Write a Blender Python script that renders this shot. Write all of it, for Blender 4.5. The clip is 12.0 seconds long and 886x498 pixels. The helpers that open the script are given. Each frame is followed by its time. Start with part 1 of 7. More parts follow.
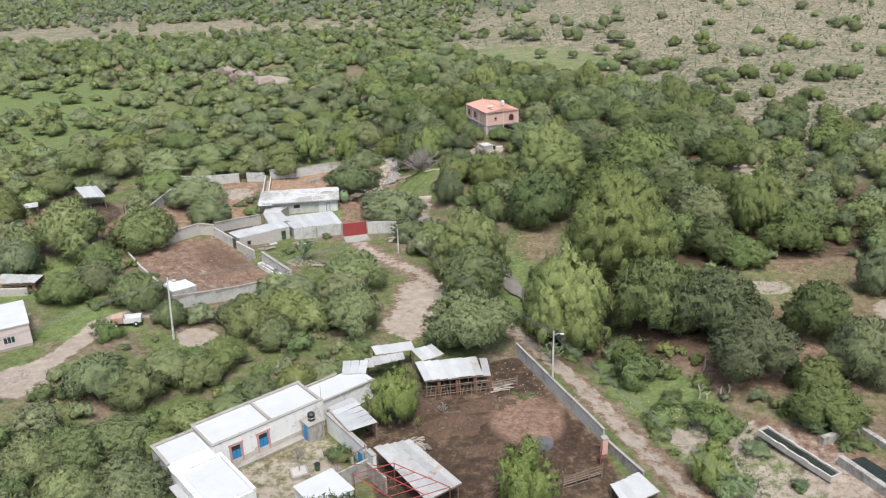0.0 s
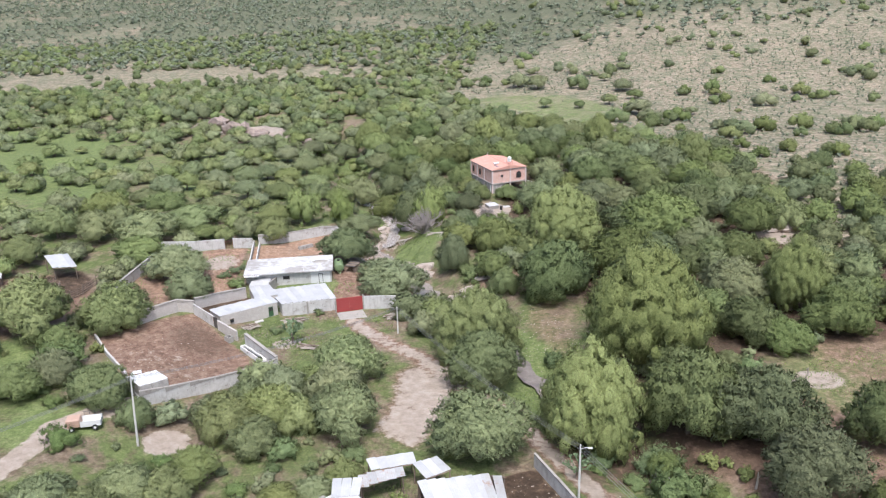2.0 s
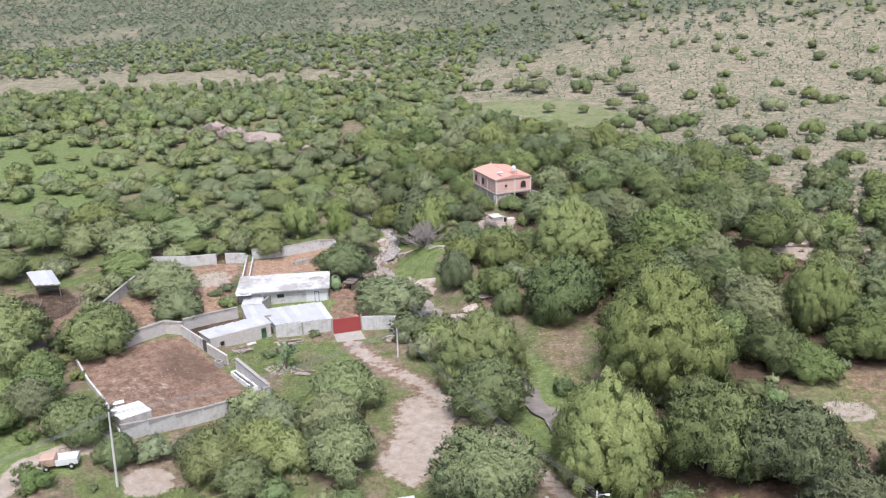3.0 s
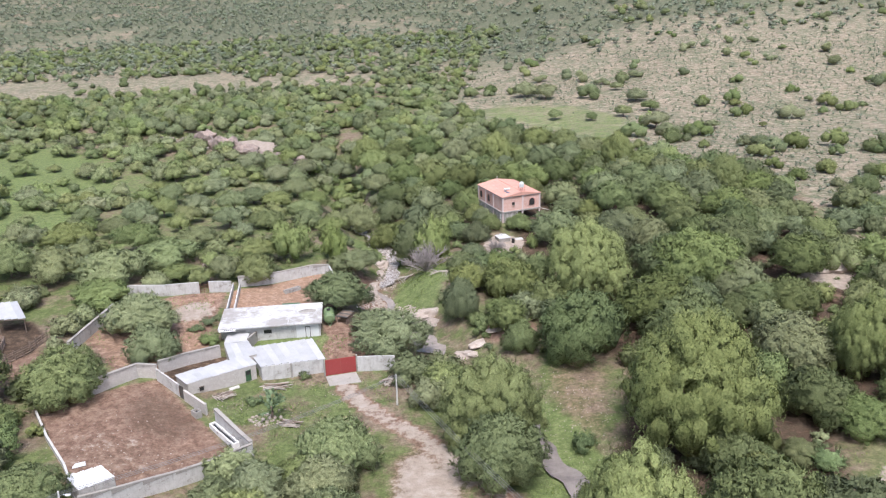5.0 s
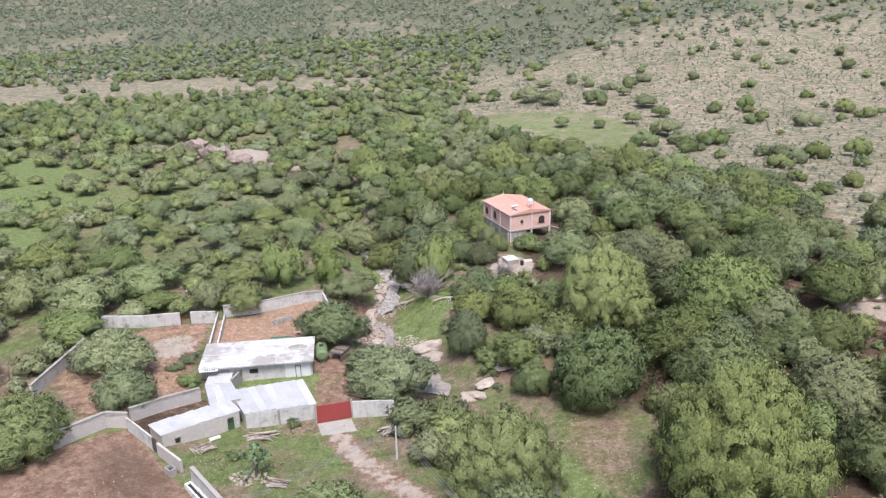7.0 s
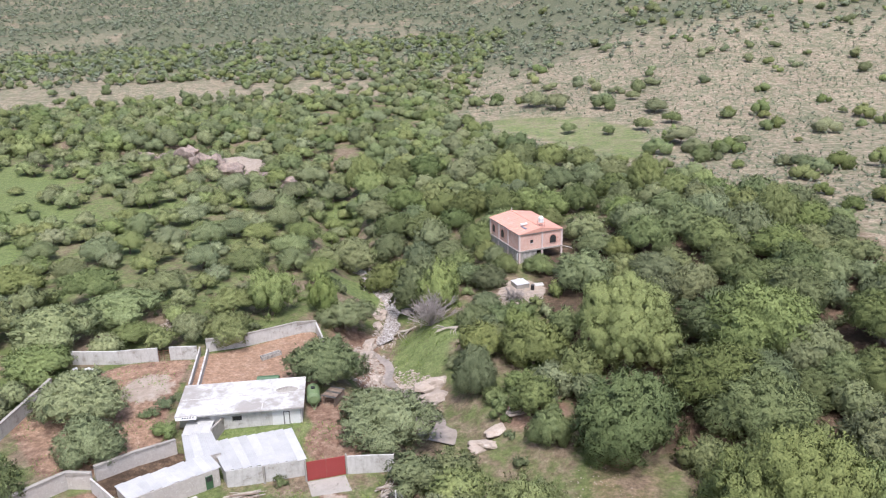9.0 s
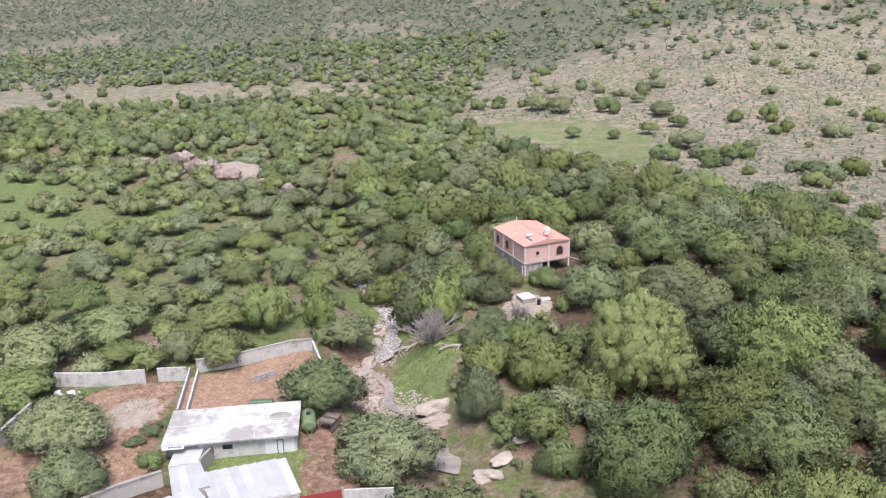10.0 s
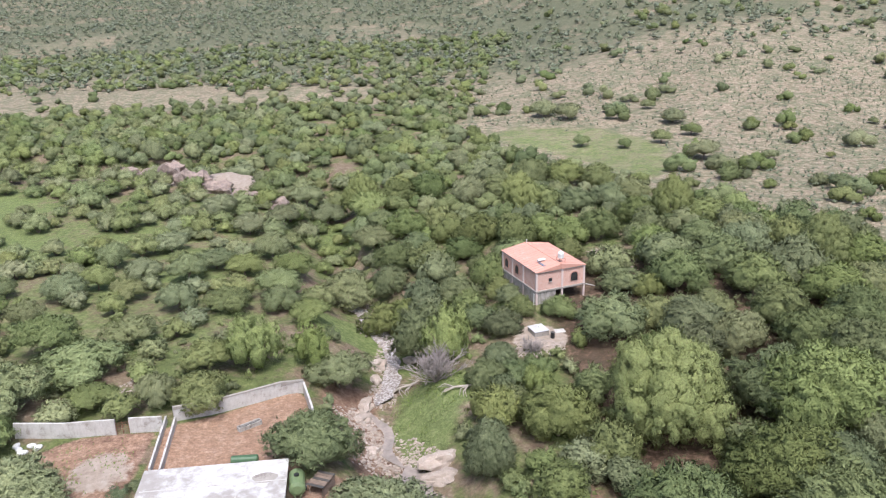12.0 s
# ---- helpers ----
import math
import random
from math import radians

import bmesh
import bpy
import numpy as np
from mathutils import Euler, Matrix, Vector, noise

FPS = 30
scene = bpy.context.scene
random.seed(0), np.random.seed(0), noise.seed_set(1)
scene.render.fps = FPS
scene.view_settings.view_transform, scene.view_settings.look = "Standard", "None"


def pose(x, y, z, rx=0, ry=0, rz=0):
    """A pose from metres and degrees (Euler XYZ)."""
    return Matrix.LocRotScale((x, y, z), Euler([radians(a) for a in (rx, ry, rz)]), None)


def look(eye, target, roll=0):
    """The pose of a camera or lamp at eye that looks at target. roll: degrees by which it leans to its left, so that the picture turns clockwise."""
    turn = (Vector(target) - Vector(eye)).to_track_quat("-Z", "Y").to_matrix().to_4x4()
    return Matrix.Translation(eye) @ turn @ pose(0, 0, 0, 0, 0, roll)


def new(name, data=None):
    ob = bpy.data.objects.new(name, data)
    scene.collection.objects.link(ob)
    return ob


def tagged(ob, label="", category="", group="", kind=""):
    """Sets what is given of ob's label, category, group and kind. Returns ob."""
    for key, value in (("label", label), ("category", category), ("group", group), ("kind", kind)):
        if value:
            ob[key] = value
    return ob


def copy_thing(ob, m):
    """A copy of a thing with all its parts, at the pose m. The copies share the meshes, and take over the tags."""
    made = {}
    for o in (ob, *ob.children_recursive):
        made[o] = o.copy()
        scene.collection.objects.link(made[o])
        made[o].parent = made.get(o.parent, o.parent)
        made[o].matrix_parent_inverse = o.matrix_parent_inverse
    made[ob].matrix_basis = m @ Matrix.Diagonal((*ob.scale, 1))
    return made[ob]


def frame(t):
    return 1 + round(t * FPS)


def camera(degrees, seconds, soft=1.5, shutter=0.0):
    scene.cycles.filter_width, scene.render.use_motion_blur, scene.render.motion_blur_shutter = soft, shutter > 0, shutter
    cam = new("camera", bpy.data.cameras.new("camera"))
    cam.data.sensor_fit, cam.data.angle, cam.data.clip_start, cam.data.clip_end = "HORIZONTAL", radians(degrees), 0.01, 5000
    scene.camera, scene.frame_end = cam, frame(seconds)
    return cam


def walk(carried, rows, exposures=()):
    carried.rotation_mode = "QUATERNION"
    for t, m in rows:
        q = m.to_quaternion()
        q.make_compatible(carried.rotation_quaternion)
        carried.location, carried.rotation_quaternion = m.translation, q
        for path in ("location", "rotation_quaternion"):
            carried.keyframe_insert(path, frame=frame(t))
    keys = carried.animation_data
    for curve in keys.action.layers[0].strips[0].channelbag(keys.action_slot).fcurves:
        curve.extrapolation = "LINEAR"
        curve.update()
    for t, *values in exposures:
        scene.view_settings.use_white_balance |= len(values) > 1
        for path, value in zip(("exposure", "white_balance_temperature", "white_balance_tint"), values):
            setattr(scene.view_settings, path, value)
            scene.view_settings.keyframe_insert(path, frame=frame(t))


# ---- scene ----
cam = camera(56.5, 12.0, soft=1.2)
METRES, EYE, TILT, LEAN, TURN = 80.0, 50.4, 0.0, 0.0, 0.0
ROWS = [
    (0.0, 0.0, 0.0, 0.0, -0.59, -22.15, 1.44),
    (0.5, -0.0019, 0.0479, 0.0012, -0.6, -20.66, 1.44),
    (1.0, -0.004, 0.0956, 0.0019, -0.6, -19.34, 1.43),
    (1.5, -0.006, 0.1439, 0.0027, -0.61, -19.33, 1.44),
    (2.0, -0.008, 0.1919, 0.0038, -0.63, -19.33, 1.43),
    (2.5, -0.0098, 0.2396, 0.0047, -0.62, -19.29, 1.43),
    (3.0, -0.0117, 0.286, 0.0059, -0.63, -19.27, 1.43),
    (5.0, -0.0177, 0.4545, 0.0076, -0.64, -19.24, 1.42),
    (5.5, -0.0191, 0.4941, 0.0075, -0.65, -19.2, 1.43),
    (6.0, -0.0207, 0.533, 0.0074, -0.65, -19.19, 1.42),
    (6.5, -0.0223, 0.5721, 0.007, -0.65, -19.18, 1.42),
    (7.0, -0.0239, 0.6112, 0.0065, -0.65, -19.18, 1.42),
    (9.0, -0.0308, 0.7674, 0.0063, -0.66, -19.23, 1.42),
    (9.5, -0.0324, 0.8062, 0.0063, -0.65, -19.22, 1.43),
    (10.0, -0.0339, 0.8449, 0.0064, -0.63, -19.21, 1.43),
    (10.5, -0.0356, 0.8836, 0.0063, -0.63, -19.2, 1.43),
    (11.0, -0.0372, 0.9219, 0.0066, -0.62, -19.19, 1.44),
    (11.5, -0.0385, 0.9605, 0.0069, -0.6, -19.18, 1.44),
    (12.0, -0.0399, 0.9991, 0.007, -0.6, -19.17, 1.44),
]
walk(cam, [(t, pose(0, 0, EYE, TILT, LEAN, TURN) @ pose(METRES * x, METRES * y, METRES * z, 90 + pitch, roll, yaw)) for t, x, y, z, yaw, pitch, roll in ROWS], [(0.0, 0.64, 6280, 6), (1.5, 0.84, 6010, 11), (12.0, 0.83, 6130, 14)])

# ---------------------------------------------------------------- light
world = bpy.data.worlds.new("sky")
scene.world = world
world.use_nodes = True
SUN_UP, SUN_ROUND = 64.0, 172.0
sky = world.node_tree.nodes.new("ShaderNodeTexSky")
sky.sky_type, sky.sun_disc = "NISHITA", False
sky.sun_elevation, sky.sun_rotation = radians(SUN_UP), radians(SUN_ROUND)
sky.air_density, sky.dust_density, sky.ozone_density = 1.0, 4.0, 1.0
back = world.node_tree.nodes["Background"]
back.inputs["Strength"].default_value = 0.118
world.node_tree.links.new(sky.outputs[0], back.inputs["Color"])
sun = new("sun", bpy.data.lights.new("sun", "SUN"))
sun.data.energy, sun.data.angle, sun.data.color = 2.5, radians(18), (1.0, 0.97, 0.93)
_a, _e = radians(SUN_ROUND), radians(SUN_UP)
sun.matrix_world = look((math.sin(_a) * math.cos(_e) * 200, math.cos(_a) * math.cos(_e) * 200, math.sin(_e) * 200), (0, 0, 0))

# ---------------------------------------------------------------- materials
def graph(name):
    m = bpy.data.materials.new(name)
    m.use_nodes = True
    return m, m.node_tree.nodes, m.node_tree.links, m.node_tree.nodes["Principled BSDF"]


def noise_node(n, l, scale, detail=4.0, rough=0.6, coord=None):
    t = n.new("ShaderNodeTexNoise")
    t.inputs["Scale"].default_value, t.inputs["Detail"].default_value, t.inputs["Roughness"].default_value = scale, detail, rough
    if coord is not None:
        l.new(coord, t.inputs["Vector"])
    return t.outputs["Fac"]


def ramp_node(n, l, fac, stops):
    r = n.new("ShaderNodeValToRGB")
    while len(r.color_ramp.elements) < len(stops):
        r.color_ramp.elements.new(0.5)
    for e, (p, c) in zip(r.color_ramp.elements, stops):
        e.position, e.color = p, (*c, 1.0)
    l.new(fac, r.inputs[0])
    return r.outputs[0]


def mix_node(n, l, fac, a, b, mode="MIX"):
    m = n.new("ShaderNodeMix")
    m.data_type, m.blend_type = "RGBA", mode
    for v, s in ((fac, m.inputs[0]), (a, m.inputs[6]), (b, m.inputs[7])):
        if hasattr(v, "is_linked"):
            l.new(v, s)
        elif isinstance(v, tuple):
            s.default_value = (*v, 1.0)
        else:
            s.default_value = v
    return m.outputs[2]


def math_node(n, l, op, a, b=0.0, clamp=False):
    m = n.new("ShaderNodeMath")
    m.operation, m.use_clamp = op, clamp
    for v, s in ((a, m.inputs[0]), (b, m.inputs[1])):
        if hasattr(v, "is_linked"):
            l.new(v, s)
        else:
            s.default_value = v
    return m.outputs[0]


def step_node(n, l, v, lo, hi):
    m = n.new("ShaderNodeMapRange")
    m.interpolation_type = "SMOOTHSTEP"
    m.inputs[1].default_value, m.inputs[2].default_value = lo, hi
    l.new(v, m.inputs[0])
    return m.outputs[0]


def bump_node(n, l, bsdf, h, strength, dist):
    b = n.new("ShaderNodeBump")
    b.inputs["Strength"].default_value, b.inputs["Distance"].default_value = strength, dist
    l.new(h, b.inputs["Height"])
    l.new(b.outputs[0], bsdf.inputs["Normal"])


def roof_coat():
    """White roof paint, worn grey in soft patches where water stands."""
    m, n, l, p = graph("stained_roof_coat")
    co = n.new("ShaderNodeTexCoord").outputs["Object"]
    a, b, f = noise_node(n, l, 0.22, 4, 0.6, co), noise_node(n, l, 1.1, 5, 0.7, co), noise_node(n, l, 9.0, 3, 0.7, co)
    c = mix_node(n, l, step_node(n, l, b, 0.35, 0.65), (0.52, 0.515, 0.51), (0.44, 0.43, 0.42))
    dirt = math_node(n, l, "ADD", math_node(n, l, "MULTIPLY", a, 0.75), math_node(n, l, "MULTIPLY", b, 0.25))
    c = mix_node(n, l, math_node(n, l, "MULTIPLY", step_node(n, l, dirt, 0.46, 0.62), 0.75), c, (0.24, 0.215, 0.19))
    l.new(c, p.inputs["Base Color"])
    p.inputs["Roughness"].default_value = 0.8
    bump_node(n, l, p, f, 0.4, 0.01)
    return m


def worn(name, base, other, rough=0.85, coarse=0.6, fine=9.0, spread=0.5, stain=None, metal=0.0, bump=0.02, vary=0.0, streak=0.0):
    """A surface of two tones at two scales, with optional stains, streaks where rain runs down and a little change from piece to piece."""
    m, n, l, p = graph(name)
    co = n.new("ShaderNodeTexCoord").outputs["Object"]
    if vary:
        shift = n.new("ShaderNodeVectorMath")
        shift.operation = "ADD"
        l.new(co, shift.inputs[0])
        l.new(math_node(n, l, "MULTIPLY", n.new("ShaderNodeObjectInfo").outputs["Random"], 61.0), shift.inputs[1])
        co = shift.outputs[0]
    a = noise_node(n, l, coarse, 5, 0.65, co)
    f = noise_node(n, l, fine, 4, 0.7, co)
    both = math_node(n, l, "ADD", math_node(n, l, "MULTIPLY", a, 0.65), math_node(n, l, "MULTIPLY", f, 0.35))
    c = mix_node(n, l, step_node(n, l, both, 0.5 - spread / 2, 0.5 + spread / 2), base, other)
    if stain:
        s2 = noise_node(n, l, coarse * 0.9 + 0.13, 6, 0.8, co)
        c = mix_node(n, l, step_node(n, l, s2, 0.53, 0.68), c, stain)
    if streak:
        run = n.new("ShaderNodeVectorMath")
        run.operation = "MULTIPLY"
        run.inputs[1].default_value = (1.9, 1.9, 0.45)
        l.new(co, run.inputs[0])
        drip = step_node(n, l, noise_node(n, l, 1.0, 5, 0.75, run.outputs[0]), 0.46, 0.66)
        c = mix_node(n, l, math_node(n, l, "MULTIPLY", drip, streak), c, stain)
    if vary:
        r = n.new("ShaderNodeObjectInfo").outputs["Random"]
        k = math_node(n, l, "ADD", math_node(n, l, "MULTIPLY", r, 2 * vary), 1.0 - vary)
        hsv = n.new("ShaderNodeHueSaturation")
        l.new(k, hsv.inputs["Value"])
        l.new(c, hsv.inputs["Color"])
        c = hsv.outputs[0]
    l.new(c, p.inputs["Base Color"])
    p.inputs["Roughness"].default_value, p.inputs["Metallic"].default_value = rough, metal
    bump_node(n, l, p, f, 0.5, bump)
    return m


def leafy(name, dark, light, tint=False, through_light=0.12, gaps=0.45, grain=9.0, change=1.0, contrast=0.62):
    """Foliage: changes from sprig to sprig, and from plant to plant."""
    m, n, l, p = graph(name)
    g = n.new("ShaderNodeNewGeometry").outputs["Random Per Island"]
    if tint:
        at = n.new("ShaderNodeAttribute")
        at.attribute_name = "tint"
        o = at.outputs["Fac"]
    else:
        o = n.new("ShaderNodeObjectInfo").outputs["Random"]
    cl = n.new("ShaderNodeAttribute")
    cl.attribute_name = "clump"
    parts = [math_node(n, l, "MULTIPLY", v, w) for v, w in ((g, 0.26), (cl.outputs["Fac"], 0.12), (o, 0.62))]
    c = mix_node(n, l, math_node(n, l, "ADD", math_node(n, l, "ADD", parts[0], parts[1]), parts[2]), dark, light)
    hsv = n.new("ShaderNodeHueSaturation")
    o2 = math_node(n, l, "FRACT", math_node(n, l, "MULTIPLY", o, 7.31))
    o3 = math_node(n, l, "FRACT", math_node(n, l, "MULTIPLY", o, 17.7))
    l.new(math_node(n, l, "ADD", math_node(n, l, "MULTIPLY", o3, 0.034 * change), 0.5 - 0.012 * change), hsv.inputs["Hue"])
    l.new(math_node(n, l, "ADD", math_node(n, l, "MULTIPLY", o2, 0.36 * change), 1.0 - 0.18 * change), hsv.inputs["Saturation"])
    co = n.new("ShaderNodeTexCoord").outputs["Object"]
    leaf = math_node(n, l, "MULTIPLY", step_node(n, l, noise_node(n, l, grain * 0.5, 4, 0.75, co), 0.32, 0.68), 0.86 * contrast)
    l.new(math_node(n, l, "ADD", leaf, 1.0 - 0.43 * contrast), hsv.inputs["Value"])
    l.new(c, hsv.inputs["Color"])
    l.new(hsv.outputs[0], p.inputs["Base Color"])
    p.inputs["Roughness"].default_value = 0.7
    p.inputs["Specular IOR Level"].default_value = 0.1
    bump_node(n, l, p, noise_node(n, l, grain * 0.4, 3, 0.7, co), 0.6, 0.16)
    tr = n.new("ShaderNodeBsdfTranslucent")
    l.new(hsv.outputs[0], tr.inputs["Color"])
    mx = n.new("ShaderNodeMixShader")
    mx.inputs[0].default_value = through_light
    l.new(p.outputs[0], mx.inputs[1])
    l.new(tr.outputs[0], mx.inputs[2])
    top = mx.outputs[0]
    if gaps:
        hole = step_node(n, l, noise_node(n, l, grain, 2, 0.6, co), gaps + 0.015, gaps - 0.015)
        clear = n.new("ShaderNodeBsdfTransparent")
        cut = n.new("ShaderNodeMixShader")
        l.new(hole, cut.inputs[0])
        l.new(top, cut.inputs[1])
        l.new(clear.outputs[0], cut.inputs[2])
        top = cut.outputs[0]
    l.new(top, n["Material Output"].inputs["Surface"])
    return m


def brick_courses():
    """Pink brick laid in courses with pale joints, uneven from brick to brick."""
    m, n, l, p = graph("brick_courses")
    co = n.new("ShaderNodeTexCoord").outputs["Object"]
    sep, put = n.new("ShaderNodeSeparateXYZ"), n.new("ShaderNodeCombineXYZ")
    l.new(co, sep.inputs[0])
    l.new(math_node(n, l, "ADD", sep.outputs[0], sep.outputs[1]), put.inputs[0])
    l.new(sep.outputs[2], put.inputs[1])
    t = n.new("ShaderNodeTexBrick")
    l.new(put.outputs[0], t.inputs["Vector"])
    for k, v in (("Color1", (0.60, 0.36, 0.29, 1)), ("Color2", (0.47, 0.265, 0.21, 1)), ("Mortar", (0.62, 0.47, 0.41, 1)), ("Scale", 1.0), ("Mortar Size", 0.012), ("Brick Width", 0.28), ("Row Height", 0.1), ("Bias", -0.1)):
        t.inputs[k].default_value = v
    a = noise_node(n, l, 0.5, 5, 0.65, co)
    c = mix_node(n, l, math_node(n, l, "MULTIPLY", step_node(n, l, a, 0.45, 0.7), 0.45), t.outputs["Color"], (0.62, 0.45, 0.385))
    l.new(c, p.inputs["Base Color"])
    p.inputs["Roughness"].default_value = 0.92
    bump_node(n, l, p, t.outputs["Fac"], 0.4, -0.01)
    return m


LEAF = leafy("mesquite_leaves", (0.087, 0.106, 0.047), (0.232, 0.26, 0.12))
LEAF_WOOD = leafy("woodland_leaves", (0.087, 0.106, 0.047), (0.232, 0.26, 0.12), tint=True, gaps=0.42, grain=5.0)
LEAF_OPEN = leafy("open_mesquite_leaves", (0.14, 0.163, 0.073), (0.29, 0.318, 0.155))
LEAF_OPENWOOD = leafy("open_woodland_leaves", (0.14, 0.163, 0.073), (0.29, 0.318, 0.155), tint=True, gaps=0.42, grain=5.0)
LEAF_PEPPER = leafy("pepper_leaves", (0.138, 0.163, 0.06), (0.25, 0.28, 0.118), change=0.25)
LEAF_YOUNG = leafy("young_pepper_leaves", (0.15, 0.185, 0.06), (0.285, 0.33, 0.125), change=0.3)
LEAF_SHRUB = leafy("shrub_leaves", (0.125, 0.145, 0.093), (0.225, 0.25, 0.17), tint=True, gaps=0.0, grain=3.0, contrast=0.5)
LEAF_BUSH = leafy("bush_leaves", (0.10, 0.13, 0.055), (0.215, 0.26, 0.12))
LEAF_DRY = worn("dry_twigs", (0.36, 0.32, 0.30), (0.22, 0.19, 0.175), 0.9, 2.0, 12.0)
GRASS = leafy("grass_blades", (0.15, 0.20, 0.065), (0.26, 0.31, 0.12), tint=True, through_light=0.5, gaps=0, contrast=0.4)
BARK = worn("bark", (0.11, 0.085, 0.06), (0.22, 0.18, 0.14), 0.9, 2.0, 18.0)
PLASTER = worn("white_plaster", (0.76, 0.75, 0.735), (0.63, 0.615, 0.59), 0.9, 0.6, 7.0, 0.5, stain=(0.33, 0.30, 0.27), streak=0.18)
BLOCK = worn("grey_block", (0.41, 0.39, 0.36), (0.28, 0.26, 0.235), 0.92, 1.1, 5.0, 0.35, stain=(0.15, 0.132, 0.115), streak=0.65)
PALE = worn("pale_render", (0.53, 0.52, 0.50), (0.40, 0.385, 0.36), 0.9, 0.9, 5.0, 0.4, stain=(0.27, 0.245, 0.22), streak=0.36)
RUBBLE = worn("rubble_masonry", (0.50, 0.465, 0.43), (0.36, 0.32, 0.285), 0.95, 1.2, 6.0, 0.4, stain=(0.55, 0.53, 0.50), bump=0.08)
STAINEDROOF = roof_coat()
ROOFWHITE = worn("white_roof_coat", (0.52, 0.52, 0.525), (0.42, 0.415, 0.41), 0.8, 0.5, 7.0, 0.7, bump=0.006)
CONCRETE = worn("concrete", (0.35, 0.325, 0.295), (0.25, 0.23, 0.205), 0.9, 0.6, 9.0, 0.5, stain=(0.16, 0.14, 0.12))
SHEET = worn("galvanised_sheet", (0.52, 0.515, 0.51), (0.39, 0.385, 0.38), 0.55, 0.5, 6.0, 0.5, metal=0.15, vary=0.1, bump=0.004)
RUSTSHEET = worn("rusty_sheet", (0.47, 0.48, 0.48), (0.36, 0.33, 0.30), 0.6, 0.55, 6.0, 0.5, stain=(0.33, 0.18, 0.105), metal=0.25, vary=0.15, bump=0.004)
GATERED = worn("red_gate_paint", (0.31, 0.05, 0.048), (0.26, 0.045, 0.042), 0.55, 0.6, 8.0, 0.5, bump=0.003)
BLUE = worn("blue_door_paint", (0.03, 0.24, 0.50), (0.03, 0.18, 0.40), 0.6, 1.0, 9.0)
PINKTRIM = worn("pink_trim", (0.52, 0.28, 0.26), (0.42, 0.22, 0.20), 0.85, 1.0, 9.0)
PINKWALL = worn("pale_pink_wall", (0.62, 0.52, 0.49), (0.54, 0.44, 0.415), 0.9, 0.5, 8.0)
BRICKWALL = worn("pink_brick", (0.55, 0.36, 0.30), (0.45, 0.28, 0.23), 0.9, 0.7, 10.0, 0.5, vary=0.14)
TERRACOTTA = worn("terracotta_roof", (0.55, 0.30, 0.235), (0.47, 0.245, 0.19), 0.8, 0.5, 8.0, 0.5, stain=(0.58, 0.385, 0.325), vary=0.08)
BRICKCOURSES = brick_courses()
# near-black, mostly for solid panels that stand for the unlit inside of openings
DARK = worn("dark_opening", (0.02, 0.02, 0.022), (0.03, 0.03, 0.03), 0.5, 1.0, 8.0)
IRON = worn("dark_iron", (0.05, 0.05, 0.05), (0.09, 0.08, 0.07), 0.6, 1.0, 9.0)
RUST = worn("rusty_iron", (0.22, 0.09, 0.05), (0.14, 0.06, 0.04), 0.85, 1.5, 12.0)
GALV = worn("galvanised_pole", (0.62, 0.63, 0.63), (0.5, 0.5, 0.5), 0.5, 1.0, 9.0, metal=0.4)
POLECON = worn("concrete_pole", (0.60, 0.58, 0.54), (0.48, 0.46, 0.43), 0.85, 0.8, 9.0)
WIRE = worn("wire", (0.16, 0.16, 0.16), (0.22, 0.22, 0.22), 0.6, 1.0, 9.0)
WOOD = worn("weathered_wood", (0.24, 0.18, 0.14), (0.12, 0.09, 0.07), 0.9, 1.5, 14.0, vary=0.25)
BRANCH = worn("bleached_branch", (0.42, 0.38, 0.33), (0.28, 0.24, 0.20), 0.9, 2.0, 14.0)
ROCK = worn("pale_rock", (0.42, 0.36, 0.31), (0.27, 0.22, 0.18), 0.9, 0.9, 5.0, 0.45, stain=(0.48, 0.43, 0.385), bump=0.06, vary=0.12)
CLIFFROCK = worn("pink_rock", (0.34, 0.265, 0.225), (0.17, 0.135, 0.115), 0.95, 0.5, 2.0, 0.35, bump=0.3)
GREENTANK = worn("green_tank", (0.06, 0.13, 0.06), (0.04, 0.09, 0.045), 0.5, 1.0, 8.0, bump=0.003)
BLACKTANK = worn("black_plastic", (0.015, 0.015, 0.017), (0.03, 0.03, 0.03), 0.45, 1.0, 8.0, bump=0.002)
WHITEMETAL = worn("white_metal", (0.66, 0.66, 0.65), (0.55, 0.55, 0.54), 0.5, 1.0, 8.0, bump=0.002)
ORANGE = worn("faded_orange_paint", (0.46, 0.31, 0.24), (0.38, 0.25, 0.19), 0.6, 1.0, 8.0, bump=0.003)
SOLAR = worn("solar_glass", (0.10, 0.13, 0.18), (0.16, 0.19, 0.24), 0.15, 1.0, 8.0, bump=0.001)
OLIVE = worn("olive_tank", (0.17, 0.23, 0.11), (0.12, 0.17, 0.08), 0.5, 1.0, 8.0, bump=0.003)
CACTUS = worn("cactus_skin", (0.085, 0.13, 0.06), (0.14, 0.19, 0.095), 0.7, 1.0, 8.0, vary=0.2)


def water_material(name, tone):
    m, n, l, p = graph(name)
    co = n.new("ShaderNodeTexCoord").outputs["Object"]
    c = mix_node(n, l, step_node(n, l, noise_node(n, l, 0.35, 5, 0.7, co), 0.35, 0.7), tone, tuple(0.6 * v for v in tone))
    l.new(c, p.inputs["Base Color"])
    p.inputs["Roughness"].default_value = 0.15
    bump_node(n, l, p, noise_node(n, l, 3.5, 3, 0.6, co), 0.5, 0.12)
    return m


